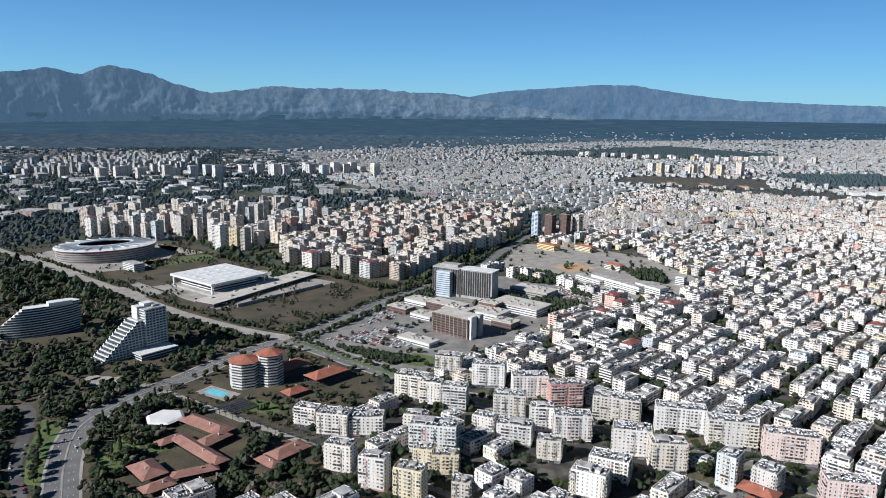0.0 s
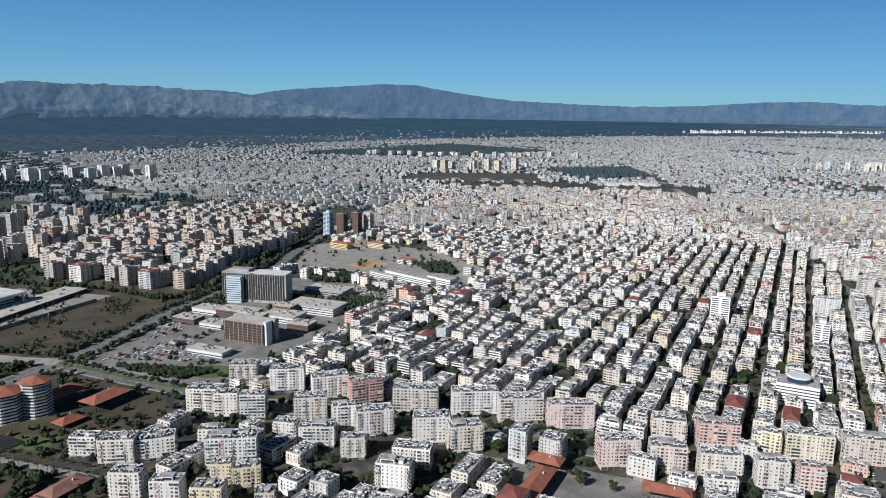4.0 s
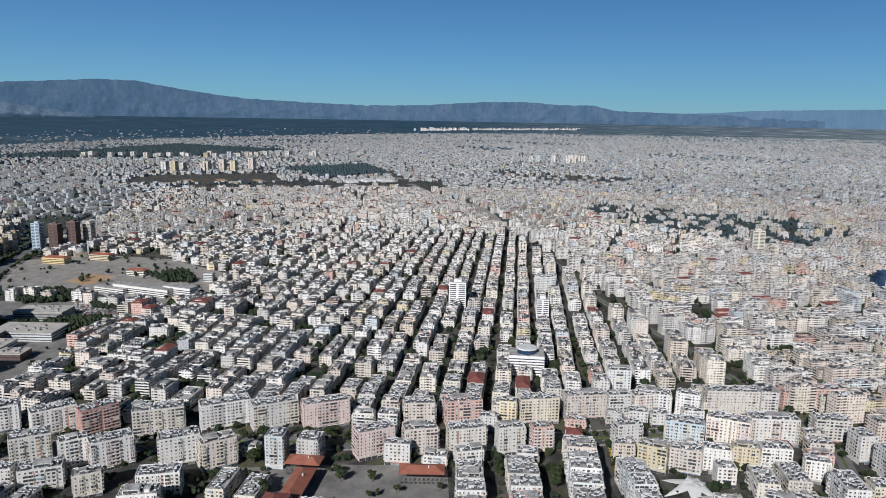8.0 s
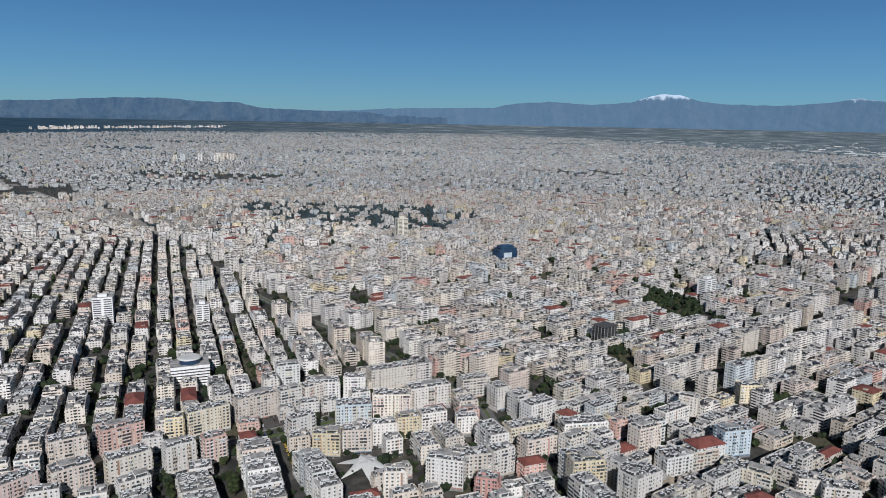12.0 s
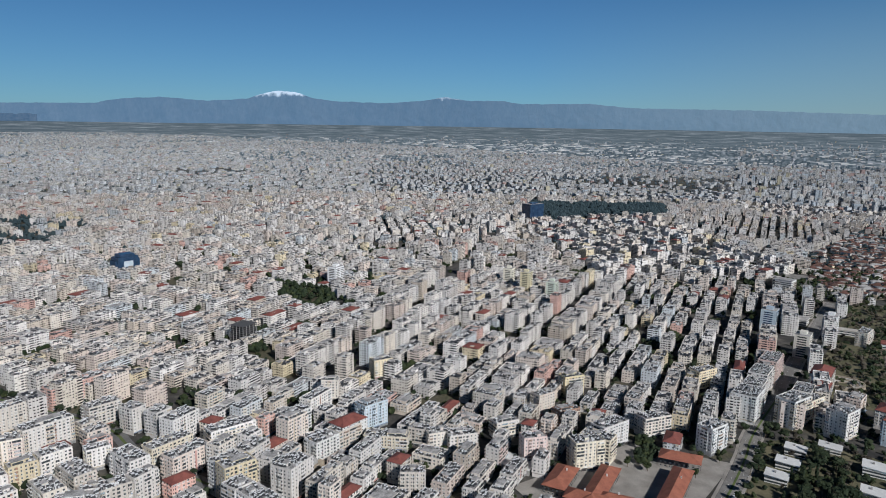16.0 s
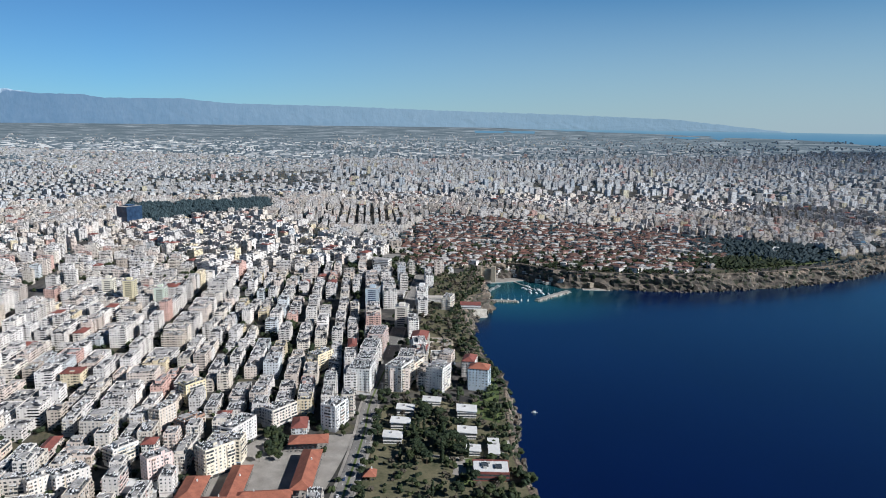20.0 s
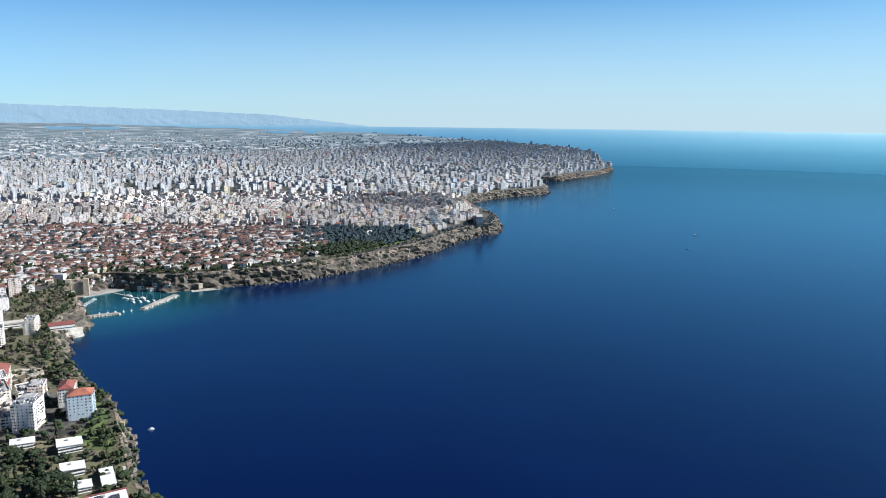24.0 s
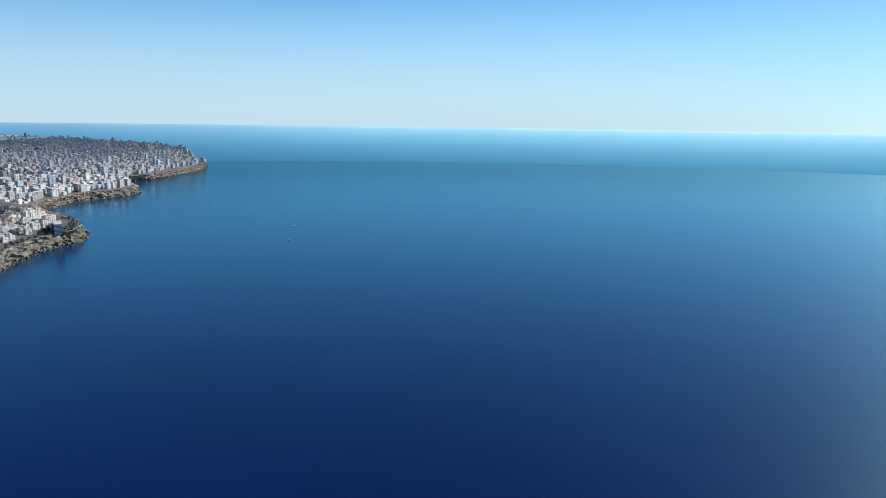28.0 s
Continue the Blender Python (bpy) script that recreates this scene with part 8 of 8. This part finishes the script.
for line, off, step, kinds in ((BOULEVARD, 0, 9, ("broadleaf_tree",)), (DIAGONAL, 0, 15, ("broadleaf_tree", "pine_tree")), (COAST_ROAD, 11, 15, ("broadleaf_tree", "pine_tree")), (AVENUE[2:9], 17, 13, ("broadleaf_tree", "bare_tree"))):
    p = spline(line, step)
    d = np.gradient(p, axis=0)
    d /= np.hypot(d[:, 0], d[:, 1])[:, None]
    for k, q in enumerate(p + np.stack([d[:, 1], -d[:, 0]], 1) * off + tr_rng.normal(0, 1.0, p.shape)):
        if np.hypot(*q) < 900 and tr_rng.random() < 0.8:
            tree(kinds[k % len(kinds)], q[0], q[1], tr_rng.uniform(0.7, 1.25), 0.3 if off == 0 else 0.0)
p = spline(PALM_ROAD, 9.0)
for k, q in enumerate(p[1:-1]):
    d = p[k + 2] - p[k]
    d /= np.hypot(*d)
    for e in (-6.0, 6.0):
        tree("palm_tree", q[0] + d[1] * e, q[1] - d[0] * e, tr_rng.uniform(0.8, 1.1))
HEDGE = [(-176, 862), (-165, 846), (-60, 778), (-20, 792), (-52, 808)]
wood(spread(HEDGE, 160, 0.0), 2.2, 3.6, 0.8)
wood(spread([(1000, -640), (1060, -690), (1110, -740), (1240, -860), (1150, -850), (1040, -770), (960, -690)], 90), 2.2, 4.2, 0.7, 0.3)
wood(spread(CLIFF_PARK, 300), 1.4, 3.6, 0.5, 0.6)
for q in spread(CLIFF_PARK, 40):
    tree(str(tr_rng.choice(["pine_tree", "broadleaf_tree", "bare_tree"])), q[0], q[1], tr_rng.uniform(0.8, 1.2))
q = spread(VACANT, 2600)
wood(q[np.array([noise.noise(Vector((a / 45, b / 45, 6.1))) for a, b in q]) > 0.02], 0.8, 2.8, 0.5, 0.3)
p = spline([(-440, 1380), (-330, 1290), (-200, 1225), (-100, 1140), (-45, 1190), (-5, 1290)], 4.0)
wood(p + tr_rng.normal(0, 5.0, p.shape), 2.5, 4.8, 0.9)      # the belt before the beige estate
wood(spread(HOSPITAL, 80), 1.6, 3.4, 0.6)
wood(spread(SCHOOL_GROUND, 50), 2.0, 4.5, 0.7)
for poly, k in (([(128, 1301), (232, 1233), (219, 1164), (134, 1200)], 240), ([(227, 1160), (311, 1053), (295, 1021), (212, 1123)], 170), ([(409, 1290), (400, 1190), (352, 1225), (340, 1300)], 140)):
    wood(spread(poly, k, 0.0), 2.6, 5.2, 0.9)
wood(spread(PARK_EAST, 190), 3.0, 6.0, 0.6)
wood(spread(PARK_MID, 1700), 3.0, 6.5, 0.7)
wood(spread(GROVE_DARK, 900), 6.0, 10.0, 1.0)
wood(spread(SEA_PARK, 950), 3.5, 7.0, 0.7)
wood(spread(OLD_TOWN, 2500), 2.4, 5.4, 0.6)
wood(spread([(830, -1260), (930, -1080), (1010, -1050), (960, -1200), (850, -1330), (720, -1600), (690, -1640), (760, -1330)], 260), 2.5, 5.0, 0.5)
wood(spread([(1100, -860), (1240, -880), (1260, -760), (1120, -700), (1010, -740)], 150), 2.5, 5.0, 0.5)
wood(spread([(2068, -2788), (2012, -3009), (1896, -3280), (1481, -3073), (1346, -2817), (1563, -2795), (1846, -2635)], 800), 5, 10, 1.0)
wood(spread(FOREST_A, 3000), 8, 14, 1.0)
wood(spread(FOREST_B, 1300), 6, 12, 1.0)
wood(spread([(1300, -4300), (1900, -3900), (1500, -3300), (1100, -3700)], 160), 10, 18, 1.0)
# single trees among the houses
BELT = [(-62, 1120), (20, 1160), (60, 1110), (200, 1060), (245, 1010), (150, 1000), (60, 1035), (-40, 1075)]
wood(spread(BELT, 420, 0.0), 3.0, 5.5, 0.9)
q = scatter(330, 1000, -12, 140, 13)
q = q[(tr_rng.random(len(q)) < 0.5) & inside(LAND, q[:, 0], q[:, 1])]
for poly in EMPTY:
    q = q[~inside(poly, q[:, 0], q[:, 1])]
wood(q, 1.5, 3.9, 0.7)
for x, y, size in ((226, 576, 1.2), (240, 566, 1.4), (254, 556, 1.3), (273, 542, 1.5), (287, 532, 1.5), (304, 520, 1.3), (215, 527, 1.7), (221, 533, 1.5), (204, 485, 1.4), (200, 474, 1.5),
                   (259, 459, 1.3), (262, 470, 1.2), (326, 455, 1.3), (338, 447, 1.3), (401, 359, 1.5), (394, 352, 1.4), (408, 366, 1.3), (367, 389, 1.2), (372, 396, 1.2), (390, 348, 1.3)):
    tree("broadleaf_tree", x, y, size)
q = scatter(440, 4200, -5, 140, 24)
q = q[tr_rng.random(len(q)) < np.interp(np.hypot(q[:, 0], q[:, 1]), [440, 1000, 3600], [0.6, 0.8, 0.6])]
q = q[inside(LAND, q[:, 0], q[:, 1])]
for poly in EMPTY:
    q = q[~inside(poly, q[:, 0], q[:, 1])]
clump = np.array([noise.noise(Vector((a / 120, b / 120, 7.7))) for a, b in q])
wood(q[clump < 0.05], 1.8, 4.0, 0.7)
wood(q[clump >= 0.05], 2.6, 6.0, 0.7)
q = scatter(1180, 5600, -40, 3, 24)      # woods round the western estates
q = q[np.array([noise.noise(Vector((a / 210, b / 210, 2.2))) for a, b in q]) > -0.22]
for poly in (ESTATE_A, ESTATE_B, VACANT, HOSPITAL, SCHOOL_GROUND, [(-480, 1130), (-330, 1000), (-180, 1180), (-330, 1290)], [(-830, 1330), (-640, 1215), (-430, 1340), (-470, 1430), (-640, 1530)]):
    q = q[~inside(poly, q[:, 0], q[:, 1])]
qa, qr = np.degrees(np.arctan2(q[:, 0], q[:, 1])), np.hypot(q[:, 0], q[:, 1])
q = q[qr < np.interp(qa, [-40, -15, -9, -3, 3], [5600, 5600, 2900, 2500, 2000])]
wood(q, 4.5, 9.0, 0.8)
q = scatter(1250, 2100, -40, 5, 26)
q = q[(inside(ESTATE_A, q[:, 0], q[:, 1]) | inside(ESTATE_B, q[:, 0], q[:, 1])) & (tr_rng.random(len(q)) < 0.8)]
wood(q, 2.5, 5.0, 0.8)
for line, off in ((WEST_ROAD, 17), (WEST_ROAD, -17), (AVENUE[8:], -17), (AVENUE[8:], 17)):
    p = spline(line, 5.0)
    d = np.gradient(p, axis=0)
    d /= np.hypot(d[:, 0], d[:, 1])[:, None]
    wood(p + np.stack([d[:, 1], -d[:, 0]], 1) * off + tr_rng.normal(0, 2.0, p.shape), 2.0, 4.2, 0.8)
for k in range(5):                       # gardens between the houses
    gx, gy = axes(GARDENS[:, 4])
    u, v = tr_rng.uniform(-0.85, 0.85, (2, len(GARDENS)))
    wood(GARDENS[:, :2] + (u * GARDENS[:, 2])[:, None] * gx + (v * GARDENS[:, 3])[:, None] * gy, 2.6, 5.2, 0.6)
q = scatter(3500, 8000, -5, 120, 110)
wood(q[tr_rng.random(len(q)) < 0.4], 5, 10, 0.8)
q = scatter(4600, 11000, 80, 163, 90)                  # tree lines between the fields
wood(q[np.array([noise.noise(Vector((a / 700, b / 700, 9.1))) for a, b in q]) > 0.08], 7, 13, 1.0)

# scrub on the ledges and the edge of the cliff
ids = tr_rng.integers(0, len(coast_line), 2600)
ids = ids[np.hypot(coast_line[ids, 0], coast_line[ids, 1]) < 2300]
z = tr_rng.uniform(-22, 0, len(ids)) * tr_rng.uniform(0.3, 1, len(ids))
o = np.interp(-z, [0, 8, 17, 26], [-1.5, 2.0, 5.0, 8.5])
wood(np.c_[coast_line[ids] + out_n[ids] * o[:, None] + tr_rng.normal(0, 2.0, (len(ids), 2)), z - 2.5], 1.2, 3.4, 0.6)
ids = tr_rng.integers(0, len(coast_line), 2600)
ids = ids[np.hypot(coast_line[ids, 0], coast_line[ids, 1]) < 2300]
wood(coast_line[ids] - out_n[ids] * tr_rng.uniform(2, 26, len(ids))[:, None], 1.4, 4.0, 0.5)
W = np.array(woods)
ok = inside(LAND, W[:, 0], W[:, 1]) | (W[:, 4] < 0)
for line, w in ROADS:
    ok &= gap_to(line, W[:, 0], W[:, 1]) > w / 2
W = W[ok]
# trees farther off take the foliage colours with haze mixed in
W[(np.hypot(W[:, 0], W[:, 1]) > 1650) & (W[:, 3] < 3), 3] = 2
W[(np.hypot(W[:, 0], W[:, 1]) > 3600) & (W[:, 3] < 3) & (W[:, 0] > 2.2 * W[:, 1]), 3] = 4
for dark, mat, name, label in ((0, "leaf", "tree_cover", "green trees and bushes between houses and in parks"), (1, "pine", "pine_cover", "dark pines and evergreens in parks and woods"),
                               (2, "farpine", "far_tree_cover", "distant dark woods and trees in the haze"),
                               (4, "hazepine", "plain_tree_cover", "tree lines on the far plain, tinted pale blue-grey for haze"),
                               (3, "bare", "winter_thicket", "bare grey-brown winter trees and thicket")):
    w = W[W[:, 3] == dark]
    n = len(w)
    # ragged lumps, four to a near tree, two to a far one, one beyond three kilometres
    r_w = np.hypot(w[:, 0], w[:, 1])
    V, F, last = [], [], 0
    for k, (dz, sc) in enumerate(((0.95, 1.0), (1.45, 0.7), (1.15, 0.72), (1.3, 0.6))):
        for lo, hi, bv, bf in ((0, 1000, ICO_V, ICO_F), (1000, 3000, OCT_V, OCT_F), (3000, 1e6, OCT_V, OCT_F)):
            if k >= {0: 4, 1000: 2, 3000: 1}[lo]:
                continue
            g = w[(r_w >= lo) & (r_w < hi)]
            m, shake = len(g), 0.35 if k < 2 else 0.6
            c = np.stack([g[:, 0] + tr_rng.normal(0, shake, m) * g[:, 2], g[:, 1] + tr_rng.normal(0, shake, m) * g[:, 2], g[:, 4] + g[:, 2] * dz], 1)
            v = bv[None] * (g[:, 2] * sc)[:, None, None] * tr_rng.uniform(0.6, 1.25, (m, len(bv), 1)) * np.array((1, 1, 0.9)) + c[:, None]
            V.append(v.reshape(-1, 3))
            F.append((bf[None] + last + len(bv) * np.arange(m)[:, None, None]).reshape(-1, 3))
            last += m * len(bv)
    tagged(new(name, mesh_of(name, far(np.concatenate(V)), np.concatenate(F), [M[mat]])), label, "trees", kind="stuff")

# ---------------------------------------------------------------- cars, lamps
CAR_PAINT = {"white": (0.75, 0.75, 0.75), "grey": (0.30, 0.31, 0.32), "black": (0.03, 0.03, 0.035), "red": (0.35, 0.03, 0.03), "blue": (0.04, 0.08, 0.2), "yellow": (0.75, 0.50, 0.03)}
CAR_MAT = {}
for word, col in CAR_PAINT.items():
    n = Nodes("car_paint_" + word)
    CAR_MAT[word] = n.done(n.ramp(n.noise(1.2), (0.3, tuple(0.85 * c for c in col)), (0.7, col)), 0.3)


def car_body():
    """A saloon car: lower body and bonnet in one, 4.3 m long, along y."""
    prof = [(-2.15, 0.45), (-2.1, 0.95), (-1.5, 1.0), (1.1, 0.95), (2.0, 0.8), (2.15, 0.5), (2.1, 0.3), (-2.1, 0.3)]
    V = [(-0.86, y, z) for y, z in prof] + [(0.86, y, z) for y, z in prof]
    k = len(prof)
    F = [(i, (i + 1) % k, k + (i + 1) % k, k + i) for i in range(k)]
    F += [(e, e + 1, e + 2, e + 7) for e in (0,)] + [(2, 3, 6, 7), (3, 4, 5, 6)] + [(k + 7, k + 2, k + 1, k), (k + 7, k + 6, k + 3, k + 2), (k + 6, k + 5, k + 4, k + 3)]
    return np.array(V), np.array(F)


def cabin(lo, hi, y0, y1, w0, w1, in0, in1):
    V = [(-w0, y0, lo), (w0, y0, lo), (w0, y1, lo), (-w0, y1, lo), (-w1, y0 + in0, hi), (w1, y0 + in0, hi), (w1, y1 - in1, hi), (-w1, y1 - in1, hi)]
    return np.array(V), BOX[:5]


body_data = {word: mesh_of("body", *car_body(), [mat]) for word, mat in CAR_MAT.items()}
glass_data = mesh_of("glazing", *cabin(0.97, 1.40, -1.75, 0.95, 0.80, 0.62, 0.45, 0.75), [M["glass"]])
roof_data = {word: mesh_of("car_roof", *cabin(1.40, 1.46, -1.32, 0.22, 0.63, 0.58, 0.05, 0.05), [mat]) for word, mat in CAR_MAT.items()}
wv, wf = prism(10, 0.32, -0.1, 0.1)
wv = [(z, x, y) for x, y, z in wv]
wheel_data = mesh_of("wheel", wv, wf, [M["dark"]])


def car(x, y, head, word, z=0.2):
    root = thing("car", x, y, head, "%s car on the road" % word if word != "yellow" else "yellow taxi waiting by the kerb", "car", "cars on the roads", z=z)
    for nm, me in (("body", body_data[word]), ("glazing", glass_data), ("car_roof", roof_data[word])):
        ob = new(nm, me)
        ob.parent = root
    for sx in (-0.8, 0.8):
        for sy in (-1.3, 1.35):
            ob = new("wheel", wheel_data)
            ob.parent, ob.location = root, (sx, sy, 0.32)


cr = random.Random(11)
WORDS = ["white", "white", "white", "grey", "grey", "black", "red", "blue"]


def along(line, off, gap, share, z=0.2, word=None, limit=680):
    p = spline(line, gap)
    d = np.gradient(p, axis=0)
    for q, e in zip(p, d):
        e = e / np.hypot(*e)
        if np.hypot(*q) < limit and cr.random() < share:
            o = off + cr.uniform(-0.4, 0.4)
            car(q[0] + e[1] * o, q[1] - e[0] * o, math.degrees(math.atan2(e[0], e[1])) + (180 if off < 0 else 0), word or cr.choice(WORDS), z)


along(AVENUE, 6, 19, 0.4)
along(AVENUE, -6.5, 19, 0.4)
along(BOULEVARD, 8.5, 17, 0.35, 0.24, limit=720)
along(BOULEVARD, -8.5, 17, 0.35, 0.24, limit=720)
along(COAST_ROAD, 4, 22, 0.5)
along(COAST_ROAD, -4, 22, 0.5)
along([(-319, 491), (-346, 531), (-366, 575), (-384, 618)], 3.6, 7, 0.8, 0.14)
along([(-319, 491), (-346, 531), (-366, 575), (-384, 618)], -3.6, 7, 0.7, 0.14)
along([(438, 331), (482, 376)], 4.5, 6.5, 1.0, 0.26, "yellow")
along(TAXI_STREET, -5, 8, 0.6, 0.26)

# cars standing in rows in the hospital's car parks
s = Soup()
for poly, head in (([(-150, 870), (-62, 935), (-10, 872), (-55, 838)], 38), ([(215, 985), (250, 960), (300, 1075), (200, 1165), (185, 1120)], 38), ([(-110, 925), (-75, 955), (-50, 1000), (-85, 1010)], 38)):
    P = []
    ax, ay = axes(np.array(float(head)))
    c0 = np.array(poly).mean(0)
    for i in range(-60, 61):
        for j in range(-16, 17):
            P.append(c0 + ax * (2.7 * i) + ay * (8.2 * j + (2.5 if j % 2 else 0)))
    P = np.array(P)
    P = P[inside(poly, P[:, 0], P[:, 1]) & (rng.random(len(P)) < 0.72)]
    k = len(P)
    mi = rng.choice([0, 0, 0, 1, 2, 3], k)
    for m in range(4):
        q = P[mi == m]
        s.boxes(q[:, 0], q[:, 1], 0.88, 2.15, head, 0.35, 0.95, m, m)
        s.boxes(q[:, 0], q[:, 1], 0.70, 1.15, head, 0.95, 1.45, 4, m)
tagged(s.build("parked_cars", [CAR_MAT["white"], CAR_MAT["grey"], CAR_MAT["black"], CAR_MAT["red"], M["glass"]]), "rows of parked cars by the hospital", "cars", kind="stuff")


def lamp(x, y, head):
    root = thing("street_lamp", x, y, head, "tall grey street lamp with two arms", "street lamp", "street lamps along the avenue")
    box_part("pole", root, 0, 0, 0.10, 0.10, 0, 9, "metal")
    for e in (-1, 1):
        box_part("arm", root, 0.9 * e, 0, 0.9, 0.06, 8.9, 9.05, "metal")
        box_part("lamp_head", root, 1.9 * e, 0, 0.35, 0.14, 8.85, 9.05, "tank")


p = spline(AVENUE[1:9], 32)
for a, b in zip(p, p[1:]):
    lamp(a[0], a[1], math.degrees(math.atan2(b[0] - a[0], b[1] - a[1])))
p = spline(COAST_ROAD[1:6], 30)
for a, b in zip(p, p[1:]):
    e = (b - a) / np.hypot(*(b - a))
    lamp(a[0] + e[1] * 8.2, a[1] - e[0] * 8.2, math.degrees(math.atan2(e[0], e[1])))
